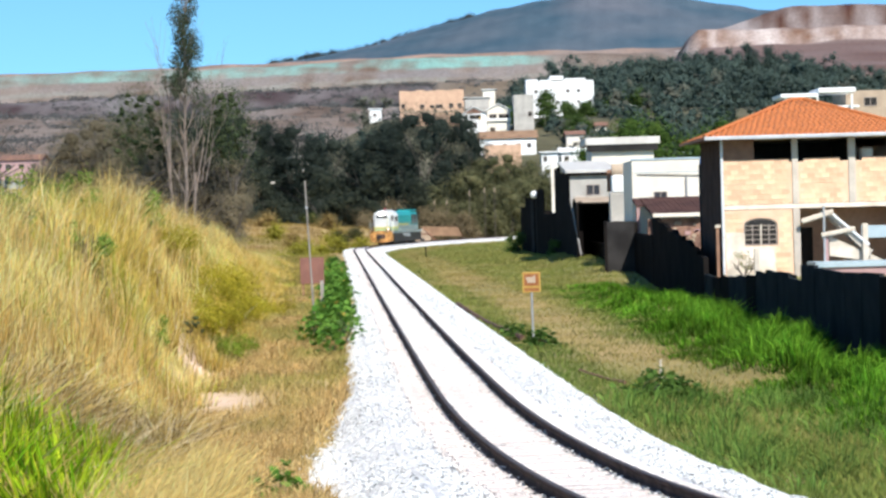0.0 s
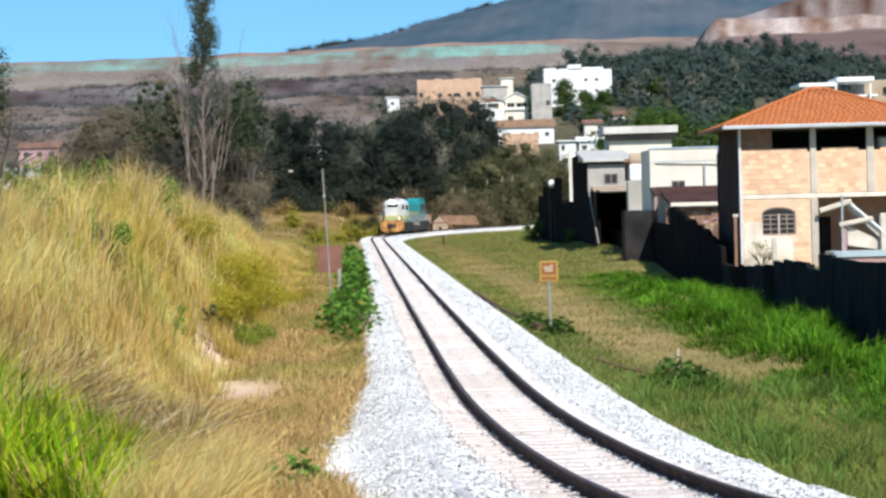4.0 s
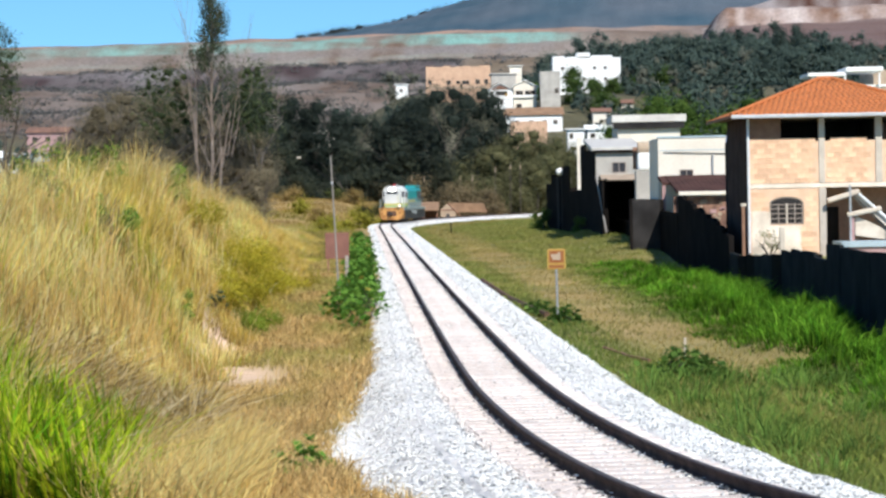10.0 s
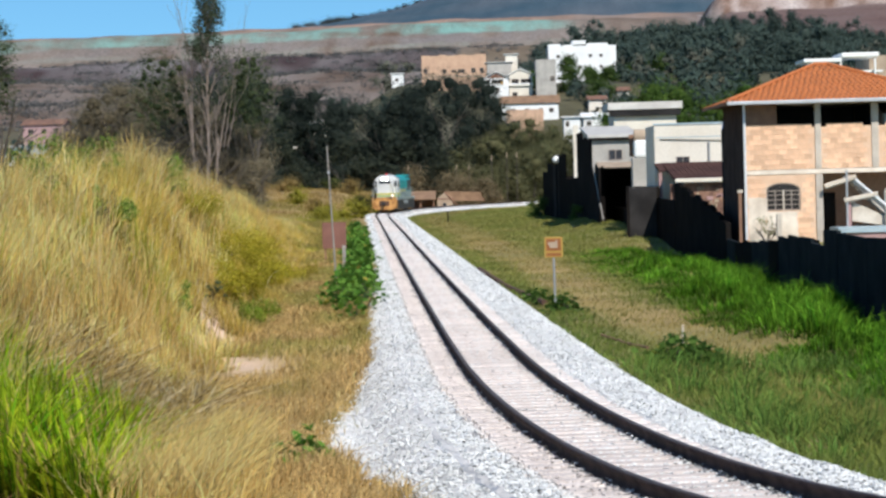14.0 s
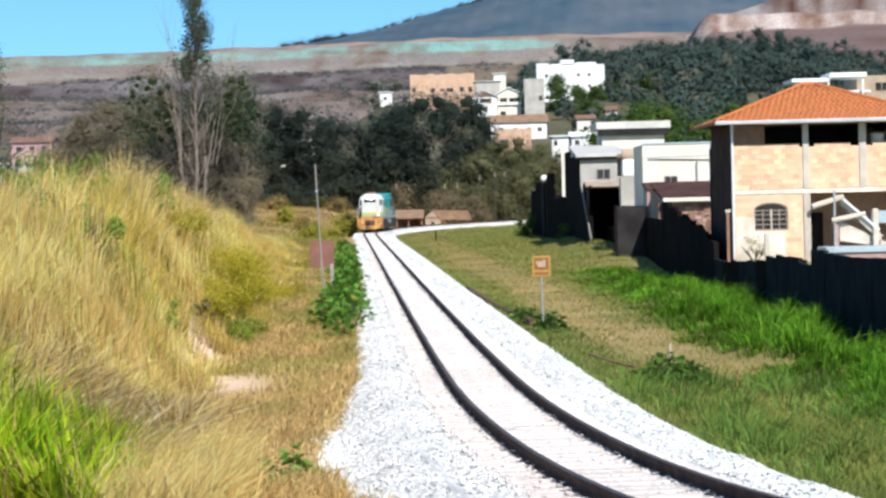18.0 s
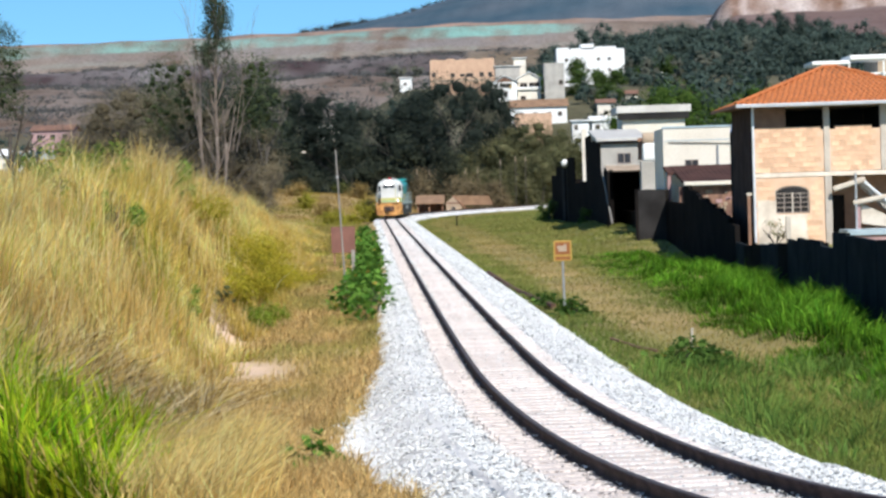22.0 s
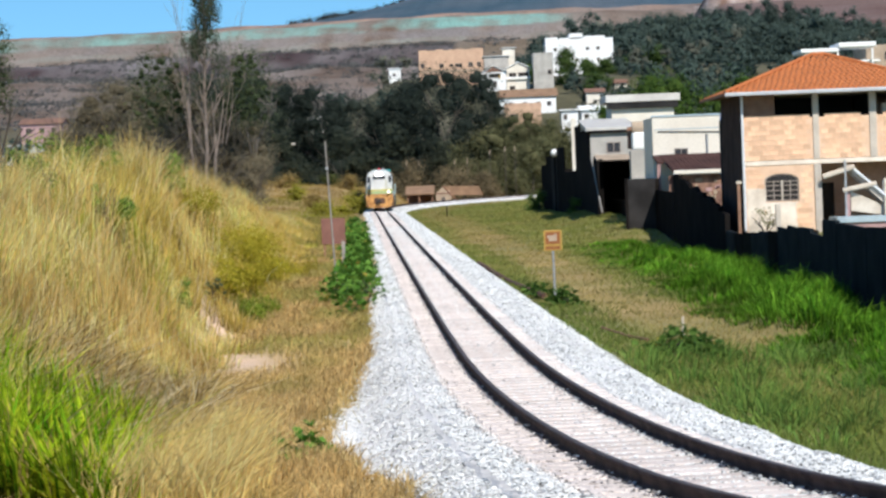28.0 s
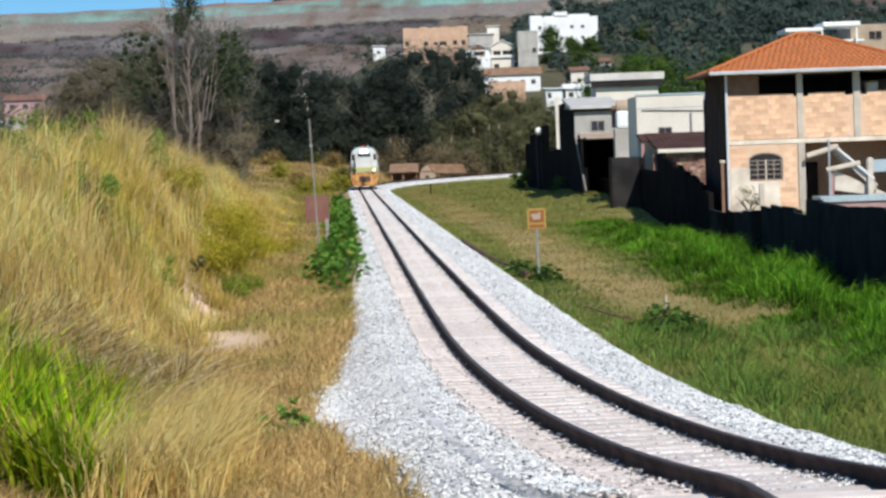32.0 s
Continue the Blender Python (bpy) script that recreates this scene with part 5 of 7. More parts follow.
# ---- the long wall and the backyards ----
def build_long_wall():
    # panel colours hold the painted shade of the wall's sunless side
    w = thing("boundary_wall", pose(10.8, 0, 0), "long boundary wall of concrete panels, shade painted dark", "wall")
    y = 34.0
    while y < 92:
        n = min(y + 2.4, 92.0)
        top = float(np.interp((y + n) / 2, (34, 60, 64.5, 66.5, 69, 71, 76.5, 79, 84, 92), (1.3, 1.24, 1.2, 1.28, 0.78, 0.9, 0.86, 0.56, 0.44, 0.32))) + random.uniform(-0.05, 0.05)
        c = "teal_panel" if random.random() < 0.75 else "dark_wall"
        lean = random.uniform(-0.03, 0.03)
        part("panel", prism([(y + 0.01, -1.7), (n - 0.01, -1.7), (n - 0.01, top + lean), (y + 0.01, top - lean)], "x", random.uniform(-0.02, 0.0), 0.12), c, w, "bluish panel with its shade painted dark" if c == "teal_panel" else "")
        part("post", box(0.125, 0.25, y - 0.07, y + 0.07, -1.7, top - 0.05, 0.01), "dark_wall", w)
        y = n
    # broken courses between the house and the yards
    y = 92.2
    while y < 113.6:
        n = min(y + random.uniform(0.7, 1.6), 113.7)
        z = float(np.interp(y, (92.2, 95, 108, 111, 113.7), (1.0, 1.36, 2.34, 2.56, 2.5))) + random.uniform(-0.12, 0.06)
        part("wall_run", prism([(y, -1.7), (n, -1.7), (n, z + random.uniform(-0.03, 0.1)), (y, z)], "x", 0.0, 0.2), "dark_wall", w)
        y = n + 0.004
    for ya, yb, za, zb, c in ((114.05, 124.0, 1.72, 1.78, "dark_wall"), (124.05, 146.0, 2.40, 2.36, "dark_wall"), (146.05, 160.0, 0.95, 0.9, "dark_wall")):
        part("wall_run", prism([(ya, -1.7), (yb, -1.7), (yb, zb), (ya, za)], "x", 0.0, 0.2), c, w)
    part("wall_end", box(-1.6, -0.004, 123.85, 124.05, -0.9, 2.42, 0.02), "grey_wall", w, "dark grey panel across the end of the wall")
    part("end_post", box(-1.66, -1.5, 123.8, 124.1, -0.9, 2.46, 0.01), "dark_wall", w)


def plain_house(name, x0, x1, y0, y1, z0, z1, wall, roof, label, windows=(), kind="flat", rise=0.9, over=0.35, category="house", thick=0.18, pane="glass"):
    """A small house: walls, roof and windows cut as recessed dark panes with frames."""
    root = thing(name, pose(x0, y0, z0), label, category)
    w, d, h = x1 - x0, y1 - y0, z1 - z0
    part("wall", box(0, w, 0, d, 0, h), wall, root)
    if kind == "flat":
        part("roof", box(-over, w + over, -over, d + over, h + 0.004, h + thick, 0.02), roof, root)
    elif kind == "shed":
        part("roof", prism([(-over, h), (-over, h + thick), (d + over, h + rise + thick), (d + over, h + rise)], "x", -over, w + over), roof, root)
        part("gable", prism([(0, h), (d, h), (d, h + rise)], "x", 0, w), wall, root)
    elif kind == "gable_x":
        part("roof", prism([(-over, h - 0.1), (d / 2, h + rise), (d + over, h - 0.1), (d + over, h + 0.08), (d / 2, h + rise + thick), (-over, h + 0.08)], "x", -over, w + over), roof, root)
        part("gable", prism([(0, h), (d, h), (d / 2, h + rise - 0.02)], "x", 0.0, w), wall, root)
    elif kind == "gable_y":
        part("roof", prism([(-over, h - 0.1), (w / 2, h + rise), (w + over, h - 0.1), (w + over, h + 0.06), (w / 2, h + rise + thick), (-over, h + 0.06)], "y", -over, d + over), roof, root)
        part("gable", prism([(0, h), (w, h), (w / 2, h + rise - 0.02)], "y", 0.0, d), wall, root)
    elif kind == "parapet":
        for a in ((0, w, 0, 0.15), (0, w, d - 0.15, d), (0, 0.15, 0.15, d - 0.15), (w - 0.15, w, 0.15, d - 0.15)):
            part("parapet", box(a[0], a[1], a[2], a[3], h + 0.002, h + 0.45), wall, root)
    for wx, wz, ww, wh in windows:
        wi = part("window", box(wx, wx + ww, -0.03, 0.02, wz, wz + wh), pane, root)
        fr = bmesh.new()
        t = min(ww, wh) * 0.07
        for a, b, e, f in ((0, ww, 0, t), (0, ww, wh - t, wh), (0, t, t, wh - t), (ww - t, ww, t, wh - t), (ww / 2 - t / 2, ww / 2 + t / 2, t, wh - t)):
            box(wx + a, wx + b, -0.06, -0.031, wz + e, wz + f, bm=fr)
        part("frame", fr, "frame", wi)
    return root


def build_yards():
    # pale house with old tiled lean-to
    h = plain_house("pale_house", 11.1, 15.6, 128, 134, 0.1, 5.35, "cream", "bluish", "pale rendered backyard house with low parapet", windows=((1.2, 3.42, 0.75, 0.5),), kind="parapet")
    part("coping", box(-0.05, 4.55, -0.05, 0.2, 5.702, 5.80), "bluish", h, "bluish coping")
    part("pipe", rod((3.04, -0.08, 3.6), (3.04, -0.08, 4.68), 0.06), "steel", h)
    part("dark_gap", box(0.3, 1.5, 0.25, 1.2, 5.46, 5.58), "void", h, "dark strip under the coping")
    part("rear_roof", box(2.3, 4.7, 11.0, 14.0, 5.75, 5.95, 0.03), "dun", h, "sandy sheet roof behind")
    part("rear_room", box(2.5, 4.5, 11.2, 13.8, 0.0, 5.74), "cream", h)
    part("render_joint", box(0.1, 4.4, -0.012, -0.002, 4.98, 5.03), "bluish", h)
    part("cable", rod((0.3, -0.06, 4.9), (4.4, -0.06, 4.75), 0.025, n=5), "dark_wall", h)
    part("lean_to_roof", prism([(-8.0, 2.52), (-8.0, 2.66), (0, 3.60), (0, 3.45)], "x", 0.34, 4.4), "dark_tile", h, "dark brown tiled lean-to")
    part("lean_to_end", prism([(-3.0, 3.08), (-3.0, 3.2), (0, 3.58), (0, 3.44)], "x", -0.05, 0.33), "dark_tile", h)
    part("fascia", box(0.34, 2.85, -8.12, -8.005, 2.50, 2.70, 0.02), "cream", h, "pale fascia board")
    part("lean_to_wall", box(0.12, 4.3, -7.6, -7.4, -0.4, 2.44), "rubble", h, "stained rubble wall")
    part("pillar", box(-0.06, 0.12, -2.95, -2.7, -0.4, 3.07), "pinkish", h)
    part("pillar", box(0.36, 0.62, -7.95, -7.7, -0.4, 2.50), "pinkish", h)
    for k in range(14):
        part("roof_roll", rod((0.42 + 0.29 * k, -8.0, 2.655), (0.42 + 0.29 * k, -0.02, 3.595), 0.022, n=6), "dark_tile", h)
    # crumbling courses on the rubble wall
    for k in range(34):
        a, b = random.uniform(0.3, 2.7), random.uniform(0.4, 2.2)
        part("rubble_stone", box(a, a + random.uniform(0.12, 0.34), -7.66, -7.605, b, b + random.uniform(0.08, 0.2), 0.01), random.choice(("rubble", "pinkish", "dun", "dark_brick")), h)
    # grey double house
    g = plain_house("grey_house", 9.5, 12.5, 160, 170, 0.0, 5.75, "grey_plaster", "sheet", "grey rendered house with pale sheet roof", windows=((1.14, 4.15, 0.97, 0.75),), kind="shed", rise=0.85, over=0.3)
    # dark sheet added over the side wall to paint its shade
    part("side_cladding", box(-0.05, -0.004, 0.0, 10.0, 0.0, 5.74), "dark_wall", g, "sheet painted dark as the shaded house side")
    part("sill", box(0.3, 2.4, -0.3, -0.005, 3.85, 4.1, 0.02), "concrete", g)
    # dark board stands in for the shadow of the eave
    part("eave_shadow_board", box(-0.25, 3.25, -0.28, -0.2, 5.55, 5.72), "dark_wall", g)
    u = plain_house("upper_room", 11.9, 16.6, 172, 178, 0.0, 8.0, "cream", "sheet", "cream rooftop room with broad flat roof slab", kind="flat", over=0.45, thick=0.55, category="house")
    # dark band added to paint the shade below the slab
    part("roof_band", box(-0.3, 5.0, -0.35, -0.02, 7.5, 7.99), "grey_wall", u, "band painted dark as shade under the roof slab")
    # shed parts near black, painting in the shade of the recess
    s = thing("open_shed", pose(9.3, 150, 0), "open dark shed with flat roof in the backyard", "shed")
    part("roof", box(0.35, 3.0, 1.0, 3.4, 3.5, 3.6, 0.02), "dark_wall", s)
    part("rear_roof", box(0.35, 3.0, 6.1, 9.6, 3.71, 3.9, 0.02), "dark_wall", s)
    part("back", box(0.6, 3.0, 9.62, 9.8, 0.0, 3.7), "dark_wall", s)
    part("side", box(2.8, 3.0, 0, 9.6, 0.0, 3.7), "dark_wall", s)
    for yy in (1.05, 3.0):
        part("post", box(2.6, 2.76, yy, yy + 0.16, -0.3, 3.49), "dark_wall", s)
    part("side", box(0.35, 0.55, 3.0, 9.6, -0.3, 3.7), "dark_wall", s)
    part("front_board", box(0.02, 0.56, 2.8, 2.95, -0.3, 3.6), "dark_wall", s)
    part("awning", prism([(3.5, 3.55), (3.5, 3.65), (6.0, 4.0), (6.0, 3.9)], "x", 0.2, 2.6), "dun", s, "sandy sheet awning")
    part("leaning_pole", rod((0.1, -2, 0.2), (-0.15, 4, 3.9), 0.06), "pole", s, "pale leaning pole")
    # white pillar with a water tank
    p = thing("water_tank_tower", pose(11.35, 140, 0), "pale masonry tower with a white water tank on top", "tank tower")
    part("tower", box(-0.62, 0.5, -0.4, 0.7, -0.5, 4.1, 0.03), "grey_plaster", p)
    part("sheeting", box(-0.5, 0.45, -0.45, 0.6, 4.102, 5.2, 0.2), "white_wall", p, "crumpled white sheeting")
    # dark board added to paint the shadow band beneath the tank
    part("backing", box(-0.7, 1.1, 0.75, 0.85, 4.2, 5.55), "timber", p, "dark board painted as the shadow below the tank")
    part("tank", rod((-0.45, 0.1, 5.5), (0.75, 0.1, 5.5), 0.36, n=16), "dun", p, "pale horizontal water tank")
    part("stand", box(-0.4, 1.0, -0.3, 0.5, 5.0, 5.08), "timber", p)
    part("stand_leg", box(0.8, 0.95, -0.25, 0.45, -0.5, 5.0), "dark_wall", p)
    # fences and sheds further on, the fence painted near black as shade
    f = thing("backyard_fence", pose(0, 0, 0), "tall dark sheet and board fence of the backyards", "fence")
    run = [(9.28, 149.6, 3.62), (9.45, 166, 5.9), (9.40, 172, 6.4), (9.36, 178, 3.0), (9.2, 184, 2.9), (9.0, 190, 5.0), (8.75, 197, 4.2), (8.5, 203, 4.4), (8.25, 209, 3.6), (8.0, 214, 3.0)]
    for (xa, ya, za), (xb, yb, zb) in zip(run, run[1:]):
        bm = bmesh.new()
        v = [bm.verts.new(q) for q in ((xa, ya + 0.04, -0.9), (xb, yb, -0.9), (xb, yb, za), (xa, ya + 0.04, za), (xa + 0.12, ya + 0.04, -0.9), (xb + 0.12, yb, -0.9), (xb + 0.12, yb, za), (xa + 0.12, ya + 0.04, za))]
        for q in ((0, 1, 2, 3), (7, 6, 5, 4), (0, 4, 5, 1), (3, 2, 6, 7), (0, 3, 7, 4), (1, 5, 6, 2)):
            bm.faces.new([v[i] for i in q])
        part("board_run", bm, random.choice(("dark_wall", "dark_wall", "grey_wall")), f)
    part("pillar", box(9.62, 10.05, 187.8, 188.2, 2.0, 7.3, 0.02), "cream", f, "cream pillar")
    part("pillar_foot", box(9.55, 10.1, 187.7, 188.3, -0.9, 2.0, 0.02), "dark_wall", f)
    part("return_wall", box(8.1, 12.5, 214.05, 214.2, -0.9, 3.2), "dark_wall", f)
    lp = thing("globe_lamp", pose(8.55, 196.5, 0), "white round yard lamp on a dark post", "lamp")
    part("post", rod((0, 0, -0.8), (0, 0, 4.3), 0.07), "dark_wall", lp)
    bm = bmesh.new()
    bmesh.ops.create_uvsphere(bm, u_segments=14, v_segments=10, radius=0.33, matrix=Matrix.Translation((0, 0, 4.6)))
    part("globe", bm, "white_wall", lp, smooth=True)
    # shrubs at the end of the fence
    for x, y, h in ((7.4, 206, 2.0), (7.0, 211, 1.6), (8.9, 172, 1.2)):
        tree(x, y, h, h * 1.1, 500, 0.13, (0.05, 0.09, 0.02), (0.12, 0.18, 0.04), "small leafy green shrub by the backyard fence", trunk=0.05, lobes=5)


# ---- trackside things ----
def build_sign():
    s = thing("track_sign", pose(2.58, 62.0, float(ground_z(2.58, 62.0)), 0, 0, 4), "square yellow and brown warning sign on steel post", "sign")
    part("post", rod((0, 0.02, -0.2), (-0.03, 0.02, 2.0), 0.03, n=10), "steel", s)
    p = part("plate", box(-0.27, 0.23, -0.02, 0.0, 1.49, 2.05, 0.008), "sign_yellow", s)
    part("field", box(-0.22, 0.18, -0.027, -0.021, 1.67, 2.0), "sign_brown", p, "brown field")
    part("text_band", box(-0.22, 0.18, -0.027, -0.021, 1.53, 1.61), "sign_brown", p, "brown text bar")
    pic = bmesh.new()
    box(-0.13, 0.09, -0.034, -0.028, 1.75, 1.91, bm=pic)
    box(-0.17, -0.13, -0.034, -0.028, 1.83, 1.91, bm=pic)
    box(0.02, 0.09, -0.034, -0.028, 1.911, 1.95, bm=pic)
    part("pictogram", pic, "dun", p, "pale pictogram")


def build_poles():
    p = thing("street_pole", pose(-4.15, 76, -0.55), "slender pale leaning pole with a lamp arm", "pole")
    part("shaft", rod((0.02, 0, 0), (-0.17, 0, 4.85), 0.034, 0.024, 10), "pole", p)
    arm = part("arm", rod((-0.13, 0, 4.0), (-1.18, 0, 4.80), 0.008, n=6), "grey_wall", p)
    part("lamp_head", box(-1.30, -1.16, -0.04, 0.04, 4.78, 4.84, 0.015), "concrete", arm, "grey lamp head")
    part("bracket", rod((-0.14, -0.08, 3.95), (-0.14, 0.08, 3.95), 0.05, n=6), "steel", p)
    q = thing("short_post", pose(-4.05, 80, -0.6), "short pale concrete post in the verge", "post")
    part("shaft", box(-0.06, 0.06, -0.06, 0.06, 0, 1.45, 0.01), "pole", q)
    b = thing("board_screen", pose(-5.72, 105, -0.55), "reddish-brown sheet panel standing in the grass", "panel")
    part("board", box(-0.58, 0.52, 0, 0.05, 0.60, 1.80, 0.01), "brown_panel", b)
    for x in (-0.5, 0.38):
        part("post", box(x, x + 0.08, 0.055, 0.13, 0, 1.8), "timber", b)
    tree(-10.0, 240, 1.9, 2.2, 900, 0.12, (0.03, 0.032, 0.018), (0.07, 0.066, 0.034), "dark rounded bush beside the curve", trunk=0.1, lobes=7, group="field bushes")
    tree(-15.6, 282, 1.7, 3.4, 900, 0.14, (0.05, 0.065, 0.022), (0.11, 0.12, 0.04), "low green bush at the edge of the field", trunk=0.1, lobes=7, group="field bushes")
    for x, y, h, w, a in ((-10.3, 230, 1.5, 4.4, 0), (-7.9, 246, 1.2, 3.0, 0), (-12.8, 222, 1.3, 3.8, 0), (-14.6, 236, 1.5, 4.0, 1), (-17.5, 246, 1.3, 4.4, 0), (-11.2, 252, 1.3, 3.6, 0), (-13.0, 268, 1.6, 4.0, 1), (-19.5, 262, 1.5, 4.2, 1), (-9.4, 262, 1.4, 2.4, 2)):
        ca, cb = (((0.22, 0.22, 0.03), (0.40, 0.36, 0.05)), ((0.24, 0.17, 0.06), (0.40, 0.28, 0.11)), ((0.04, 0.05, 0.022), (0.10, 0.10, 0.04)))[a]
        tree(x, y, h, w, 1500, 0.11, ca, cb, ("low yellow-green bush in the dry field", "low dry brown bush in the field", "small dark bush in the field")[a], trunk=0.05, lobes=12, group="field bushes", core=0.3)
    k = thing("stake", pose(4.35, 45, float(ground_z(4.35, 45))), "thin weathered wooden stake in the verge", "stake")
    part("shaft", rod((0, 0, -0.2), (0.02, 0, 0.62), 0.03, 0.022, 7), "pale_timber", k)
    k2 = thing("stake", pose(-0.9, 196, float(ground_z(-0.9, 196))), "thin dark marker post beside the curve", "stake")
    part("shaft", rod((0, 0, -0.2), (0, 0, 1.0), 0.06, 0.05, 7), "dark_wall", k2)
    # old rails lying in the verge
    for pts in (((0.75, 88), (1.55, 75), (2.35, 64)), ((3.1, 50.5), (3.5, 48), (3.75, 46))):
        r = thing("discarded_pipe", pose(0, 0, 0), "old rusty pipe lying half buried in the verge", "pipe")
        bm = bmesh.new()
        for (xa, ya), (xb, yb) in zip(pts, pts[1:]):
            rod((xa, ya, float(ground_z(xa, ya)) + 0.10), (xb, yb, float(ground_z(xb, yb)) + 0.10), 0.085 if ya > 60 else 0.03, n=8, bm=bm)
        part("run", bm, "rust" if pts[0][1] > 60 else "timber", r)


LEAF = [(0.0, -0.10), (0.16, -0.32), (0.20, -0.06), (0.46, -0.10), (0.26, 0.12), (0.44, 0.40), (0.14, 0.30), (0.0, 0.62), (-0.14, 0.30), (-0.44, 0.40), (-0.26, 0.12), (-0.46, -0.10), (-0.20, -0.06), (-0.16, -0.32)]


def castor(x, y, h, w, n, label, a=(0.055, 0.15, 0.02), b=(0.16, 0.31, 0.05), leaf=0.24):
    """A castor plant: stems and broad lobed leaves."""
    z = float(ground_z(x, y))
    root = thing("castor_plant", pose(x, y, z - 0.05), label, "plant", "castor plants along the line")
    bm, tips = bmesh.new(), []
    for k in range(max(3, n // 22)):
        limb(bm, Vector((0, 0, 0)), Vector((random.gauss(0, w * 0.4), random.gauss(0, w * 0.5), 1)).normalized(), h * 0.45, 0.015, 1, 0.5, tips)
    part("stem", bm, "bark", root)
    star = np.array(LEAF)
    m = len(star)
    vs, ts, cs = [], [], []
    for k in range(n):
        px, py = random.gauss(0, w * 0.27), random.gauss(0, w * 0.45)
        pz = h * random.uniform(0.25, 1.0) * max(0.35, 1 - 0.5 * (px * px + py * py * 0.4) / (w * w * 0.2))
        s = leaf * random.uniform(0.55, 1.3)
        rot = np.array(Euler((random.gauss(0.5, 0.45), random.gauss(0, 0.5), random.uniform(0, 6.28))).to_matrix())
        v = np.stack([star[:, 0] * s, star[:, 1] * s, 0.12 * s * np.abs(star[:, 0])], axis=1) @ rot.T + np.array((px, py, pz))
        c = tint(1, a, b)[0] if random.random() > 0.02 else np.array((0.40, 0.32, 0.06))
        vs.append(np.concatenate([(rot @ np.array((0, 0, -0.03 * s)) + np.array((px, py, pz)))[None], v]))
        o = k * (m + 1)
        ts += [(o, o + 1 + i, o + 1 + (i + 1) % m) for i in range(m)]
        cs += [c] * (m + 1)
    new("foliage", mesh_np("foliage", np.concatenate(vs), np.zeros((0, 4)), np.array(ts), "leaf", np.array(cs))).parent = root


def build_weeds():
    row = "broad-leaved green castor plants growing beside the ballast"
    for y, d, h, w, n in ((60, -2.6, 1.15, 0.7, 24), (63, -2.3, 1.35, 1.0, 70), (66, -2.9, 1.2, 1.2, 100), (70, -2.35, 1.25, 1.0, 90), (75, -2.7, 1.35, 1.2, 100), (81, -2.3, 1.2, 1.0, 80), (87, -2.6, 1.3, 1.1, 80),
                          (94, -2.3, 1.2, 1.2, 80), (102, -2.4, 1.3, 1.3, 80), (111, -2.5, 1.3, 1.3, 80), (121, -2.4, 1.3, 1.4, 80), (132, -2.6, 1.3, 1.5, 80), (145, -2.5, 1.2, 1.6, 70), (158, -2.6, 1.1, 1.6, 60)):
        castor(float(track_x(y)) + d + 0.25, y, h, w * 1.2, int(n * 2.6), row, leaf=0.16 + 0.0008 * y)
    castor(-1.95, 28.0, 0.55, 0.45, 60, "small dark green castor seedling in dry turf", leaf=0.15)
    castor(-2.25, 27.6, 0.4, 0.3, 30, "small dark green castor seedling in dry turf", leaf=0.13)
    castor(4.15, 43.5, 0.62, 1.15, 320, "low dark green weed clump at the ballast edge", (0.04, 0.09, 0.018), (0.10, 0.18, 0.035), 0.17)
    castor(4.5, 42.0, 0.5, 0.9, 220, "low dark green weed clump at the ballast edge", (0.04, 0.09, 0.018), (0.10, 0.18, 0.035), 0.15)
    castor(2.75, 61.0, 0.6, 1.0, 220, "low dark green weeds round the foot of the sign", (0.04, 0.09, 0.018), (0.10, 0.18, 0.035), 0.17)
    castor(2.2, 66.0, 0.5, 1.2, 200, "low dark green weeds beside the ballast", (0.04, 0.09, 0.018), (0.10, 0.18, 0.035), 0.17)
    castor(-6.1, 56.0, 0.7, 0.8, 40, "greyish weeds at the foot of the bank", (0.07, 0.09, 0.04), (0.14, 0.15, 0.07), 0.16)


def build_bushes():
    """Yellow-green bushes on the flank of the bank."""
    for x, y, h, w in ((-5.6, 58.5, 0.5, 1.35), (-5.8, 61.5, 0.5, 1.38), (-6.3, 58, 0.55, 1.8), (-6.6, 63.5, 0.7, 2.0), (-7.0, 68, 0.8, 2.0), (-6.5, 73, 0.8, 2.0), (-7.3, 75, 1.0, 2.2), (-7.2, 81, 1.0, 2.2), (-6.6, 86, 0.9, 2.0), (-6.8, 61, 0.55, 2.4), (-6.3, 66, 0.6, 2.2), (-7.3, 71, 0.9, 2.4), (-7.0, 78, 0.9, 2.2), (-7.9, 85, 1.0, 2.6), (-7.8, 66, 0.8, 2.0)):
        z = float(ground_z(x, y))
        b = thing("bank_bush", pose(x, y, z - 0.05), "low yellow-green bush on the flank of the bank", "bush", "bank bushes")
        bm = bmesh.new()
        for k in range(4):
            limb(bm, Vector((0, 0, 0)), Vector((random.gauss(0, 0.5), random.gauss(0, 0.5), 1)).normalized(), h * 0.6, 0.02, 1)
        part("stem", bm, "bark", b)
        cs = [(random.gauss(0, w * 0.22), random.gauss(0, w * 0.3), h * random.uniform(0.25, 0.8)) for _ in range(9)]
        v, q, c = leaf_cloud(cs, [w * random.uniform(0.14, 0.24) for _ in cs], 4200, 0.045, lambda m: tint(m, (0.26, 0.245, 0.02), (0.45, 0.375, 0.04), 0.15) if w > 1.4 else tint(m, (0.14, 0.20, 0.025), (0.26, 0.32, 0.04), 0.15), 0.8)
        new("foliage", mesh_np("foliage", v, q, np.zeros((0, 3)), "leaf", c)).parent = b


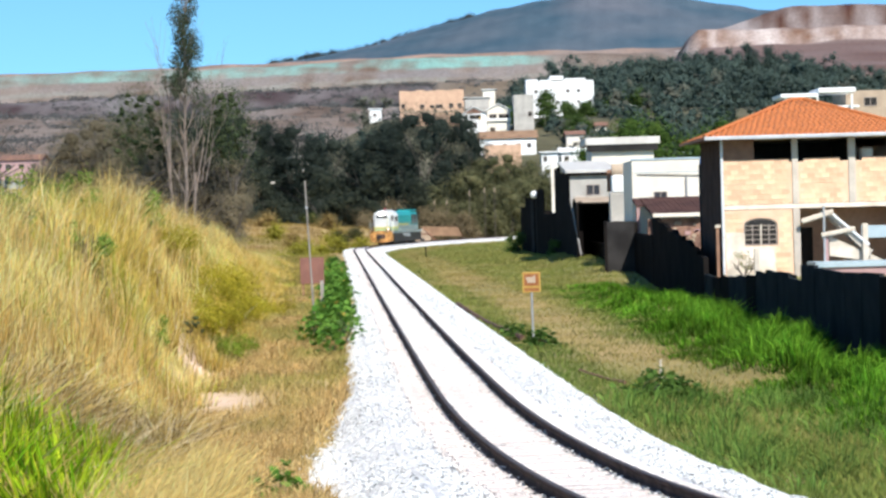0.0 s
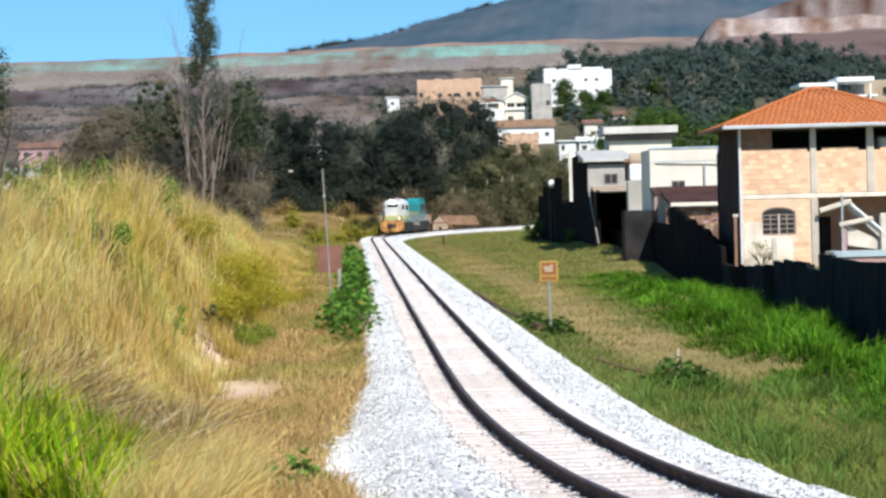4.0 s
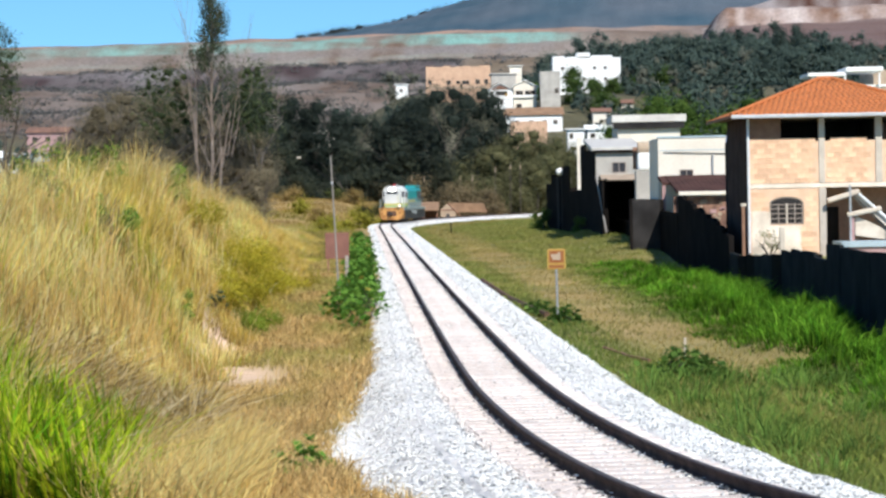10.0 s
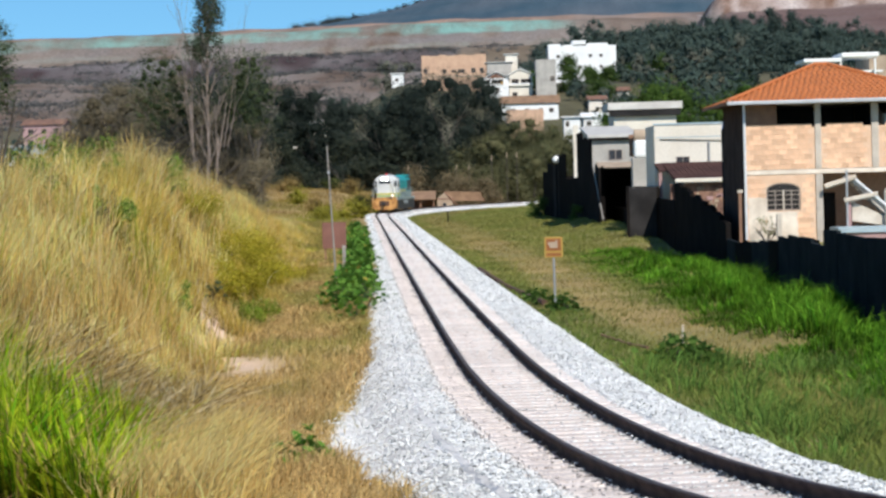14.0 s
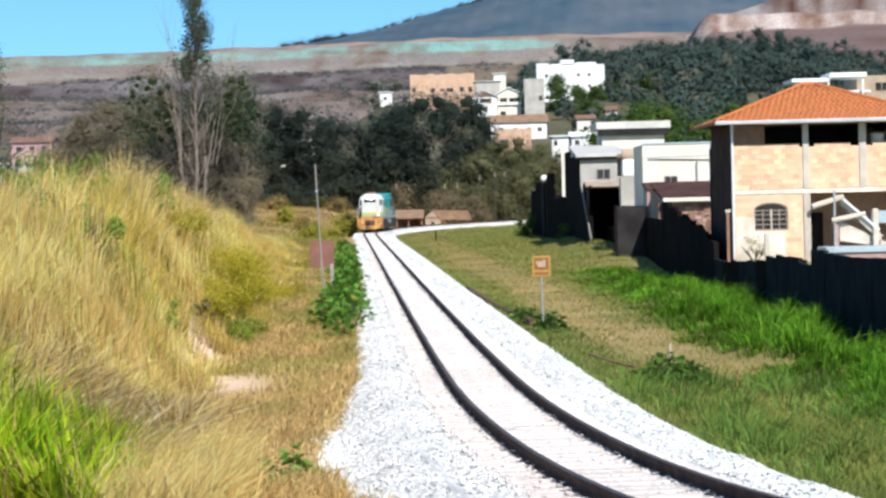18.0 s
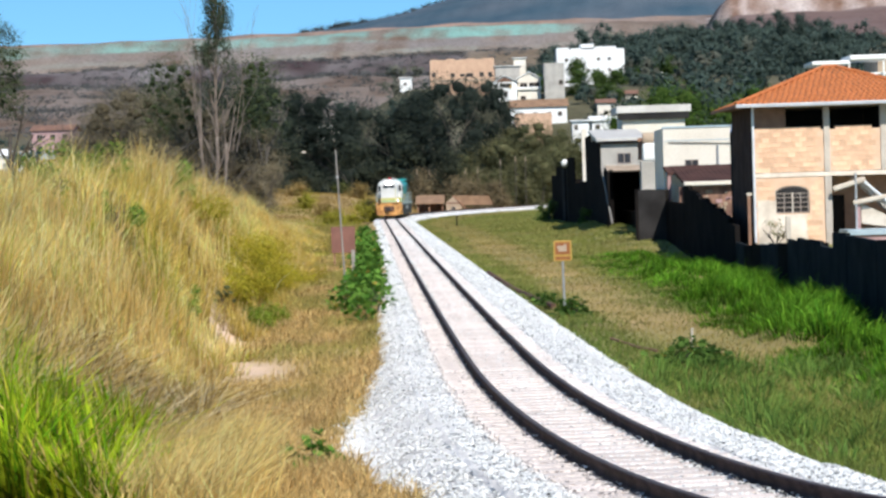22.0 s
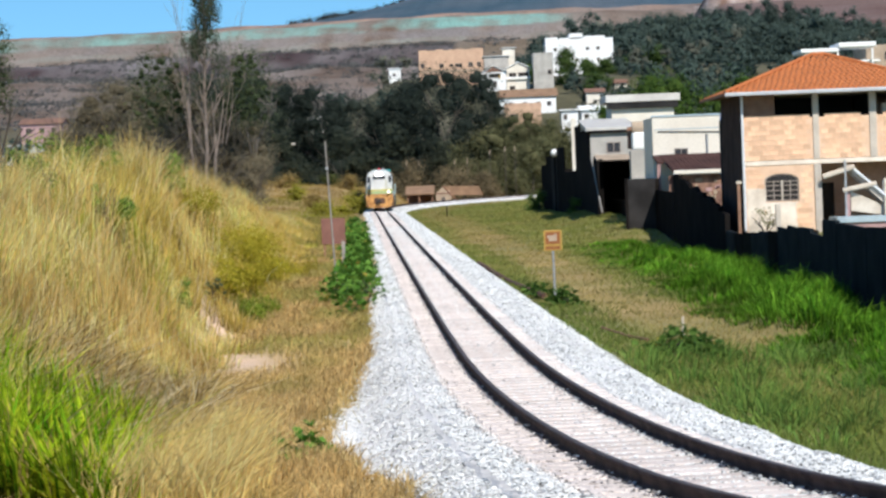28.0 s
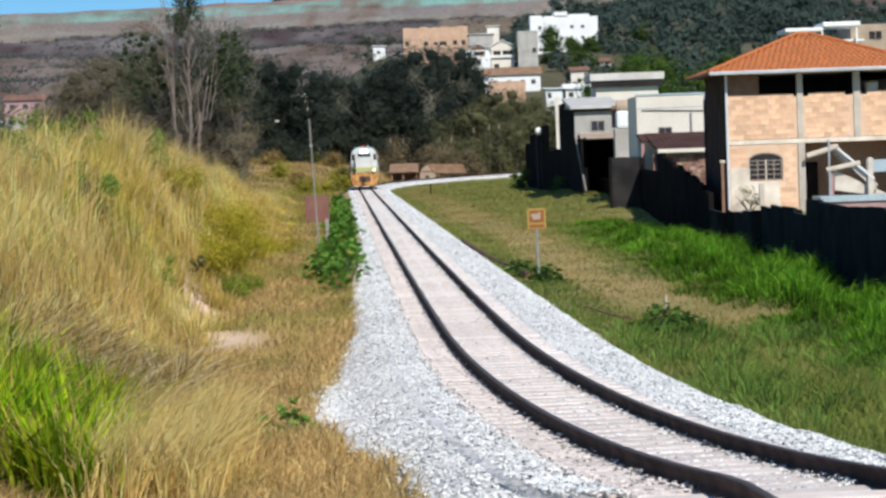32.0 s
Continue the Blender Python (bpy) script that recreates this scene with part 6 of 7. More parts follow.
def build_bank_weeds():
    """Leafy green weeds that stand among the straw on the bank."""
    for x, y, h, w in ((-8.3, 45, 1.5, 1.3), (-7.2, 47, 1.2, 1.0), (-8.9, 52, 1.4, 1.4), (-6.2, 50, 0.8, 0.7), (-9.4, 58, 1.5, 1.5), (-8.0, 63, 1.3, 1.4), (-10.5, 66, 1.6, 1.6)):
        b = thing("bank_weed", pose(x, y, float(ground_z(x, y)) - 0.05), "leafy green weed standing in the dry grass", "weed", "bank weeds")
        bm = bmesh.new()
        for k in range(5):
            limb(bm, Vector((0, 0, 0)), Vector((random.gauss(0, 0.25), random.gauss(0, 0.25), 1)).normalized(), h * 0.6, 0.015, 1)
        part("stem", bm, "bark", b)
        cs = [(random.gauss(0, w * 0.25), random.gauss(0, w * 0.3), h * random.uniform(0.4, 1.05)) for _ in range(10)]
        v, q, c = leaf_cloud(cs, [w * random.uniform(0.1, 0.2) for _ in cs], 700, 0.05, lambda m: tint(m, (0.10, 0.19, 0.03), (0.26, 0.34, 0.06), 0.15), 0.9)
        new("foliage", mesh_np("foliage", v, q, np.zeros((0, 3)), "leaf", c)).parent = b


build_bushes()
build_bank_weeds()
build_house()
build_stair()
build_long_wall()
build_yards()
build_sign()
build_poles()
build_weeds()


# ---- trees and village ----
def build_trees():
    # belt foliage shifted to blue-grey, distance haze painted in
    dark_a, dark_b = (0.024, 0.034, 0.028), (0.050, 0.064, 0.050)
    line = "dark evergreen tree in the dense belt behind the line"
    random.seed(5)
    x = -37.0
    while x < 7.5:
        y = random.uniform(330, 352)
        k = (x + 37) / 44
        h = 16.5 + 2.2 * math.sin(k * 9.0) + 1.5 * max(0.0, k - 0.6) + random.uniform(-1.5, 1.5) - 3.5 * max(0, k - 0.9) * 10 * 0.5 + (1.3 if 0.5 < k < 0.8 else 0.0)
        tree(x, y, h, random.uniform(8.5, 11), 5200, 0.27, dark_a, dark_b, line, trunk=0.04, lobes=15, group="tree belt", z=0.0, shape=0.9)
        x += random.uniform(2.4, 3.6)
    for x, y, h in ((-30, 318, 9), (-23, 315, 10), (-16, 316, 9), (-9, 316, 10), (-3, 314, 8), (-34, 320, 8)):
        tree(x, y, h, 8, 2200, 0.30, dark_a, (0.06, 0.068, 0.042), "low dark tree at the edge of the belt", trunk=0.03, lobes=10, group="tree belt", z=0.0)
    # scrub beyond the curve
    for x, y, h, w in ((1.5, 305, 7, 7), (4.5, 300, 6.5, 6), (7.5, 308, 9, 7), (10.5, 303, 9, 7), (13, 310, 10, 7), (-1.5, 312, 8, 7), (6, 316, 11, 8), (9.5, 318, 12, 8), (13, 320, 12.5, 8), (16, 316, 11, 8), (0, 322, 10, 8), (4, 324, 12, 8), (8, 323, 14, 8), (11, 325, 14.5, 8), (14.5, 323, 13.5, 8), (6, 327, 14, 8), (19, 310, 12.2, 7), (22.5, 311, 12, 7), (16.8, 312, 12, 6)):
        y, h = 316 + (y - 300) * 0.6, h * 0.9
        tree(x, y, h, w, 3800, 0.19, (0.075, 0.085, 0.04), (0.185, 0.175, 0.085), "dry olive-brown scrub tree beyond the curve", trunk=0.03, lobes=20, group="scrub trees", z=-1.2, core=0.4)
    for x, y, h, w in ((-5.5, 298, 5.2, 7), (-2.0, 296, 5.0, 6), (-8.5, 300, 5.6, 6), (1.0, 297, 4.6, 6), (4.0, 296, 4.2, 5), (-11.5, 304, 5.5, 6), (-4, 303, 5.8, 6), (-7, 306, 6.4, 6), (2.5, 303, 5.4, 6), (-9.5, 297, 4.6, 5)):
        y += 16
        tree(x, y, h, w, 5200, 0.17, (0.13, 0.105, 0.06), (0.25, 0.195, 0.115), "brown withered bush behind the sheds", trunk=0.03, lobes=22, group="scrub trees", z=-1.2, core=0.33)
    # brownish leafless scrub
    for x, y, h, w in ((-41.5, 258, 9.5, 7), (-37.5, 255, 12, 8), (-33.5, 252, 12, 8), (-35.5, 262, 11, 8), (-29.5, 250, 11, 7), (-31, 246, 8, 6), (-22.5, 246, 8.5, 6), (-27, 243, 7, 6), (-45.5, 262, 6, 6), (-39.5, 250, 11, 8), (-35.5, 247, 13, 8), (-31.5, 256, 13.5, 8), (-28, 252, 10, 7), (-33, 243, 9, 7), (-24.5, 236, 9.5, 6), (-21.5, 237, 8.5, 6), (-27.6, 237, 10.5, 6), (-22.8, 234, 6, 5), (-26.2, 233, 6.5, 5), (-20.6, 229, 5.5, 5), (-30.0, 230, 7, 5.5)):
        r = tree(x, y, h, w, 5200, 0.15, (0.14, 0.12, 0.078), (0.25, 0.208, 0.135), "thin grey-brown half-bare tree by the field", trunk=0.05, lobes=13, group="half-bare trees", core=0.4)
        bm = bmesh.new()
        for k in range(4):
            limb(bm, Vector((random.gauss(0, 0.6), random.gauss(0, 0.6), 0)), Vector((random.gauss(0, 0.2), random.gauss(0, 0.2), 1)).normalized(), h * 0.5, 0.10, 3, 0.45)
        part("bare_limb", bm, "bark", r)
    # tall eucalyptus
    z = float(ground_z(-25.1, 228))
    e = thing("eucalyptus_tree", pose(-25.1, 228, z - 0.2), "very tall thin pale-trunked eucalyptus with sparse foliage", "tree")
    bm, tips = bmesh.new(), []
    p = Vector((0, 0, 0))
    for k in range(9):
        q = p + Vector((random.gauss(0.08, 0.12), random.gauss(0, 0.15), 3.1))
        rod(p, q, 0.22 - 0.022 * k, 0.22 - 0.022 * (k + 1), 9, bm)
        if k > 0:
            for _ in range(6 if k > 3 else 3):
                ang = random.uniform(0, 6.28)
                limb(bm, p.lerp(q, random.random()), Vector((math.cos(ang) * (0.3 if k > 4 else 0.6), math.sin(ang) * 0.5, 1.0)).normalized(), (1.9 if k > 4 else 2.6) * random.uniform(0.7, 1.1), 0.09, 2, 0.4, tips if k > 2 else None)
        p = q
    limb(bm, Vector((0.8, 0, 0)), Vector((0.06, 0.02, 1)).normalized(), 8.0, 0.17, 3, 0.35)
    limb(bm, Vector((-1.0, 0.3, 0)), Vector((-0.04, 0.02, 1)).normalized(), 12.0, 0.13, 3, 0.3)
    for xx, hh in ((3.6, 17.5), (4.4, 15.0), (-2.6, 16.0)):
        limb(bm, Vector((xx * 0.5, 0.4, 7.0)), Vector((xx * 0.05, 0, 1)).normalized(), hh - 10.5, 0.05, 2, 0.25)
    twigs = bmesh.new()
    for _ in range(55):
        limb(twigs, Vector((random.gauss(0.3, 1.7), random.gauss(0, 1), random.uniform(0.5, 8))), Vector((random.gauss(0, 0.6), random.gauss(0, 0.4), 1)).normalized(), 2.2, 0.03, 2, 0.6)
    part("twig_growth", twigs, "bark", e, "bare brown twigs round the trunk")
    part("trunk", bm, "pale_bark", e, "pale grey trunk and bare branches")
    cs = [tuple(t[0]) for t in tips if t[1] <= 1]
    random.shuffle(cs)
    cs = cs[:420]
    rs = [random.uniform(0.3, 0.62) for _ in cs]
    v, q, c = leaf_cloud(cs, rs, 14000, 0.13, lambda m: tint(m, (0.035, 0.052, 0.03), (0.095, 0.11, 0.065)), 1.9, 0.8)
    new("crown", mesh_np("crown", v, q, np.zeros((0, 3)), "leaf", c)).parent = e
    for x, y, h, w, n in ((-20.8, 232, 16.6, 8.4, 3600), (-29.9, 232, 16.6, 8.6, 2900), (-44.6, 222, 21.0, 5.5, 3000)):
        tree(x, y, h, w, n, 0.17, (0.04, 0.06, 0.03), (0.10, 0.125, 0.055), "tall slender dark green tree by the field", bark="bark", trunk=0.55, lobes=30, group="tall field trees", shape=0.9, core=0.16)
    for x, y, h, w in ((-43.8, 236, 5.4, 4.6), (-40.8, 238, 5.0, 4.2), (-46.6, 240, 6.2, 4.6), (-37.5, 240, 4.6, 3.6)):
        tree(x, y, h, w, 2200, 0.13, (0.03, 0.075, 0.015), (0.10, 0.17, 0.04), "rounded green bush at the edge of the field", trunk=0.05, lobes=12, group="field edge bushes", core=0.4)
    for x, y, h, w in ((103, 830, 15, 8), (116, 830, 16, 9), (124, 835, 15, 7), (98, 840, 12, 8), (108, 850, 12, 9)):
        tree(x, y, h, w, 1800, 0.5, (0.042, 0.064, 0.056), (0.066, 0.092, 0.076), "tall dark tree standing above the wooded hill", trunk=0.1, lobes=16, group="hilltop trees", shape=1.1)
    # green trees among the houses
    for x, y, h, w, n in ((24, 275, 11, 9, 2600), (29, 283, 12, 10, 2600), (33, 278, 10.5, 9, 2200), (20.5, 292, 10.5, 8, 2000), (26, 300, 13, 10, 2200), (37, 290, 12, 10, 2000)):
        tree(x, y, h, w, n, 0.3, (0.03, 0.07, 0.012), (0.095, 0.15, 0.03), "full green garden tree between the houses", trunk=0.06, lobes=12, group="garden trees", z=float(ground_z(x, y)) + 2.5)
    for x, y, h, w in ((26.2, 521, 8, 7.5), (33, 560, 4, 5), (38, 565, 3.5, 6), (45, 575, 5, 7), (18, 545, 4, 5), (50, 560, 6, 9), (32, 500, 5, 7)):
        tree(x, y, h, w, 1500, 0.42, (0.03, 0.065, 0.015), (0.085, 0.125, 0.035), "round green tree on the village hill", trunk=0.08, lobes=10, group="village trees")
    # joined far woods, colours greyed towards blue to paint in haze
    cs, rs, col = [], [], []
    def wood(n, fx, dry):
        for _ in range(n):
            x, y, h = fx()
            z0 = float(ground_z(x, y))
            k = (0.85 + 0.3 * random.random()) * (np.array((2.0, 1.45, 1.35)) if random.random() < dry else np.ones(3))
            for _k in range(7):
                cs.append((x + random.gauss(0, h * 0.26), y + random.gauss(0, h * 0.2), z0 + h * random.uniform(0.1, 0.95)))
                rs.append(h * random.uniform(0.09, 0.24))
                col.append(k * random.uniform(0.9, 1.1))
    wood(430, lambda: ((lambda y: (random.uniform(0.026, 0.24) * y, y, random.uniform(7, 14)))(random.uniform(700, 960))), 0.07)
    wood(170, lambda: ((lambda y: (random.uniform(0.076, 0.22) * y, y, random.uniform(5, 9)))(random.uniform(360, 640))), 0.06)
    wood(60, lambda: ((lambda y: (random.uniform(0.052, 0.08) * y, y, random.uniform(2.2, 4)))(random.uniform(380, 520))), 0.4)
    wood(120, lambda: ((lambda y: (random.uniform(-0.24, -0.02) * y, y, random.uniform(4, 8)))(random.uniform(380, 900))), 0.3)
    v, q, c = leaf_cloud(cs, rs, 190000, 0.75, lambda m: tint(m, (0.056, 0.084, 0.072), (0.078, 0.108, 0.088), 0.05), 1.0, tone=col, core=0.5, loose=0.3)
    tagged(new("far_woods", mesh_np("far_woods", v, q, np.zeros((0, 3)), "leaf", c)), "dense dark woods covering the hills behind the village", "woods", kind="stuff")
    # ridge trees, blue haze painted into their colour
    cs, rs = [], []
    for _ in range(220):
        a = random.uniform(-0.078, 0.02)
        y = 3680
        x = a * y
        k = max(0.0, min(1.0, (-0.02 - a) / 0.05))
        cs.append((x, y, float(ground_z(x, y)) + random.uniform(-2, 4 + 4 * k)))
        rs.append(random.uniform(5, 9 + 4 * k))
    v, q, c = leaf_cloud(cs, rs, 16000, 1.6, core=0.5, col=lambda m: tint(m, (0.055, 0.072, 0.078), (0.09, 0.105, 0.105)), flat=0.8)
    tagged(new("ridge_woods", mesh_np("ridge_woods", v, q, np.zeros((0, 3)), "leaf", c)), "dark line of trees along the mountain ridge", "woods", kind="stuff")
    # shrubs dotted on the dusty slopes, colour lifted to paint in haze
    cs, rs = [], []
    for k in range(4300):
        y = random.uniform(1000, 2450) if k < 1500 else (random.uniform(1950, 2330) if k < 3300 else random.uniform(1350, 1950))
        x = random.uniform(-0.24, 0.03) * y
        if math.sin(x * 0.021 + y * 0.004) + math.sin(y * 0.017 + x * 0.006) > -0.2 or k % 5 == 0:
            cs.append((x, y, float(ground_z(x, y)) + 1.0))
            rs.append(random.uniform(2.5, 6.0))
    v, q, c = leaf_cloud(cs, rs, 80000, 1.3, lambda m: tint(m, (0.085, 0.090, 0.088), (0.132, 0.130, 0.124)), 0.6)
    tagged(new("hill_scrub", mesh_np("hill_scrub", v, q, np.zeros((0, 3)), "leaf", c)), "sparse scrub dotted over the dusty hillside", "scrub", kind="stuff")


def village_house(name, x0, x1, y, z0, z1, wall, roof, label, windows=(), kind="flat", depth=9.0, rise=1.2):
    """A hillside house whose walls go down to the slope."""
    g = min(float(ground_z(x0, y)), float(ground_z(x1, y)), float(ground_z(x0, y + depth)), z0) - 0.5
    return plain_house(name, x0, x1, y, y + depth, g, z1, wall, roof, label, [(a, b + z0 - g, c, d) for a, b, c, d in windows], kind, rise, 0.4, pane="void")


def build_village():
    apt = village_house("apartment_block", 25.6, 44.0, 620, 28, 38.3, "white_wall", "white_wall", "white four-storey apartment block on the hill",
                        [(2.2 + 2.9 * i, 1.6 + 3.0 * k, 0.9, 0.8) for i in range(6) for k in range(3) if (i + k) % 3 != 1], "parapet", 12)
    h = 38.3 - apt.location.z
    for a, b, z in ((0.0, 3.4, 1.0), (3.9, 10.5, 0.8), (6.6, 10.2, 1.9), (10.6, 16.2, 1.1)):
        part("roof_room", box(a, b, 0.3, 9, h + 0.01, h + z), "white_wall", apt)
    part("shaft", box(-0.35, -0.02, 1, 6, h - 9, h - 1), "grey_plaster", apt)
    bk = village_house("brick_block", -8.0, 7.8, 560, 26.5, 33.3, "brick_far", "brick_far", "long unrendered orange brick block", [(5.0, 2.9, 1.1, 1.1), (7.4, 3.1, 1.0, 0.7), (8.8, 2.9, 1.8, 1.0), (12.1, 2.9, 1.1, 1.2), (14.2, 2.9, 1.0, 1.2), (0.4, 3.0, 1.0, 1.2)], "parapet", 10)
    hb = 33.3 - bk.location.z
    for a, b in ((0.0, 2.0), (4.2, 6.0), (7.6, 8.4), (9.0, 11.0), (13.0, 15.8)):
        part("broken_course", box(a, b, 0.0, 0.2, hb + 0.452, hb + random.uniform(0.55, 0.8)), "brick_far", bk)
    part("lower_band", box(0.5, 15.0, -0.05, -0.005, hb - 4.9, hb - 4.4), "dun", bk)
    village_house("grey_tower_house", 7.6, 13.2, 530, 26.0, 30.2, "grey_plaster", "sheet", "grey house with pale flat roof", [(1.0, 1.2, 1.2, 0.9)], "flat")
    village_house("stair_tower", 12.0, 14.8, 534, 28, 32.2, "cream", "sheet", "pale narrow stair tower with a cap", [], "flat", 4)
    # veranda openings are near-black panes, their shade painted on the wall
    tr = village_house("white_terrace_house", 12.4, 17.6, 519, 21.5, 26.7, "cream", "white_wall", "pale two-storey house with open veranda", [(0.5, 3.2, 1.7, 1.1), (2.6, 3.2, 2.4, 1.1), (0.6, 0.4, 1.2, 0.9)], "gable_y", 9, 1.4)
    ht = 26.7 - tr.location.z
    part("veranda_rail", box(-0.2, 5.4, -0.5, -0.35, ht - 2.3, ht - 1.9), "white_wall", tr)
    part("veranda_floor", box(-0.2, 5.4, -0.5, -0.01, ht - 2.5, ht - 2.31), "cream", tr)
    vr = village_house("veranda_house", 6.6, 12.2, 517, 22.3, 25.9, "white_wall", "sheet", "white house with dark veranda openings", [(0.4, 2.4, 1.0, 1.0), (1.8, 2.4, 2.6, 1.0), (2.6, 0.4, 0.9, 1.2)], "gable_y", 8, 1.5)
    hv = 25.9 - vr.location.z
    part("gable_board", prism([(0.6, hv + 0.1), (5.0, hv + 0.1), (2.8, hv + 1.25)], "y", -0.06, -0.01), "old_tile", vr, "dark gable board")
    part("laundry", box(3.9, 4.3, -0.3, -0.25, hv - 1.4, hv - 0.7), "sign_yellow", vr, "yellow cloth on the veranda")
    village_house("grey_block", 18.4, 22.9, 515, 21.5, 29.4, "grey_plaster", "concrete", "tall plain grey rendered block", [(3.2, 3.4, 0.9, 1.1)], "parapet", 9)
    village_house("low_white_house", 9.7, 21.2, 470, 15.6, 18.6, "white_wall", "dusty_tile", "long white house with dusty brown tiled roof", [(1.8, 1.0, 0.9, 0.9), (4.6, 1.0, 0.9, 0.9), (7.4, 1.0, 0.9, 0.9), (9.6, 1.0, 0.9, 0.9)], "gable_x", 8, 1.5)
    village_house("brick_shed", 9.9, 17.0, 442, 12.6, 16.0, "brick_far", "concrete", "small bare brick shed on the slope", [(1.0, 0.8, 1.6, 1.0), (4.0, 0.8, 1.4, 1.0)], "parapet", 6)
    village_house("white_outbuilding", 15.6, 18.0, 330, 9.8, 11.7, "white_wall", "white_wall", "small white outbuilding with flat roof", [(0.3, 0.6, 0.5, 0.8)], "flat", 4)
    village_house("white_hall", 18.6, 22.8, 332, 9.8, 11.8, "white_wall", "white_wall", "long white outbuilding with low roof", [(0.4, 0.7, 0.7, 0.7)], "gable_x", 5, 0.5)
    village_house("white_cabin", -16.6, -13.5, 600, 29.0, 31.6, "white_wall", "white_wall", "small white cabin above the trees", [(1.0, 0.6, 0.8, 0.8)], "flat", 5)
    village_house("pale_shack", 49.0, 53.5, 600, 27.5, 30.0, "cream", "sheet", "pale shack among the trees", [(0.8, 0.5, 1.0, 0.9)], "gable_x", 5, 0.9)
    village_house("pale_shack", 36.0, 38.5, 505, 20.0, 22.0, "cream", "old_tile", "pale shack with brown roof among the trees", [(0.8, 0.5, 0.7, 0.9)], "gable_x", 5, 0.7)
    village_house("pale_shack", 27.5, 31.0, 470, 17.5, 19.0, "cream", "old_tile", "low pale house with brown roof", [], "gable_x", 5, 0.7)
    # canopy and block behind the brick house
    c = village_house("white_canopy_house", 30.8, 37.0, 200, 9.4, 11.5, "grey_plaster", "white_wall", "grey house under a white roof canopy", [(1.0, 0.7, 2.0, 1.0)], "flat", 7)
    hh = 11.5 - c.location.z
    part("canopy", box(-0.4, 2.9, -1.0, 4.0, hh + 0.95, hh + 1.28, 0.1), "white_wall", c)
    part("canopy", box(2.92, 6.2, -1.0, 4.0, hh + 1.3, hh + 1.72, 0.1), "white_wall", c)
    for xx in (0.0, 2.8, 5.8):
        part("canopy_post", box(xx, xx + 0.15, -0.8, -0.65, hh - 2, hh + 1.2), "white_wall", c)
    village_house("peach_house", 37.2, 44.0, 205, 9.5, 12.75, "dun", "concrete", "peach-coloured unfinished brick house", [(1.6, 2.3, 1.2, 0.8), (4.0, 2.3, 0.8, 0.8)], "parapet", 7)
    bl = thing("blue_tank", pose(13.3, 108, 0.1), "blue water tank on a dark stand", "tank")
    part("tank", rod((0, 0, 5.0), (0, 0, 5.75), 0.75, 0.6, 18), "blue", bl)
    part("stand", box(-0.7, 0.7, -0.6, 0.6, -0.2, 4.99), "grey_wall", bl)
    # town across the valley
    random.seed(11)
    village_house("pink_house", -85.5, -77.5, 450, 12.2, 16.4, "pinkish", "old_tile", "dusty pink two-storey house", [(1.0, 2.4, 1.1, 1.0), (3.6, 2.4, 1.1, 1.0), (6.0, 2.4, 1.1, 1.0), (1.0, 0.2, 1.1, 1.0), (5.8, 0.2, 1.1, 1.0)], "gable_x", 9, 1.0)
    village_house("blue_white_house", -84.0, -77.0, 430, 8.5, 11.8, "bluish", "sheet", "pale bluish house with light roof", [(1.0, 0.8, 1.1, 1.0), (4.6, 0.8, 1.1, 1.0)], "flat", 8)
    for k in range(16):
        y = random.uniform(420, 620)
        x = random.choice((random.uniform(-0.235, -0.13), random.uniform(-0.235, -0.05))) * y
        z = float(ground_z(x, y))
        w = random.uniform(4, 8)
        village_house("town_house", x, x + w, y, z, z + random.uniform(3, 6), random.choice(("white_wall", "cream", "pinkish", "grey_plaster")), random.choice(("sheet", "old_tile", "white_wall")), random.choice(("pale town house with light roof across the valley",)), [(0.8, 1.0, 1.0, 1.0), (w - 1.9, 1.0, 1.0, 1.0)], random.choice(("flat", "gable_x")), 7)
    # sheds beyond the curve
    s = thing("brown_shed", pose(-6.5, 298, -1.7), "low open shed with a brown roof beyond the curve", "shed")
    part("roof", prism([(-0.4, 2.35), (-0.4, 2.48), (4.4, 3.5), (4.4, 3.36)], "x", -0.2, 3.6), "dusty_tile", s, "dusty brown roof")
    part("back_wall", box(0.0, 3.4, 3.9, 4.1, 0, 3.2), "timber", s)
    for xx in (0.0, 1.5, 3.2):
        part("post", box(xx, xx + 0.2, 0, 0.2, 0, 2.42), "timber", s)
    part("side", box(3.25, 3.4, 0.3, 3.85, 0, 2.5), "timber", s)
    plain_house("gabled_hut", -2.7, -0.7, 298, 305, -1.7, 0.6, "dun", "old_tile", "pale gabled hut with a long brown roof", [(0.7, 1.3, 0.5, 0.6)], kind="flat", over=0.05)
    r = thing("hut_roof", pose(-2.7, 297.6, -1.7), "steep brown tiled roof of the gabled hut", "roof")
    part("slope", prism([(-0.15, 2.2), (0.95, 3.35), (5.6, 3.2), (6.2, 2.0)], "y", 0.6, 7.6), "dusty_tile", r)
    part("gable", prism([(0.0, 2.48), (0.95, 3.3), (2.0, 2.48)], "y", 0.4, 0.59), "dun", r)
    part("verge_board", rod((0.95, 0.36, 3.36), (2.9, 0.36, 1.2), 0.09, n=5), "timber", r)


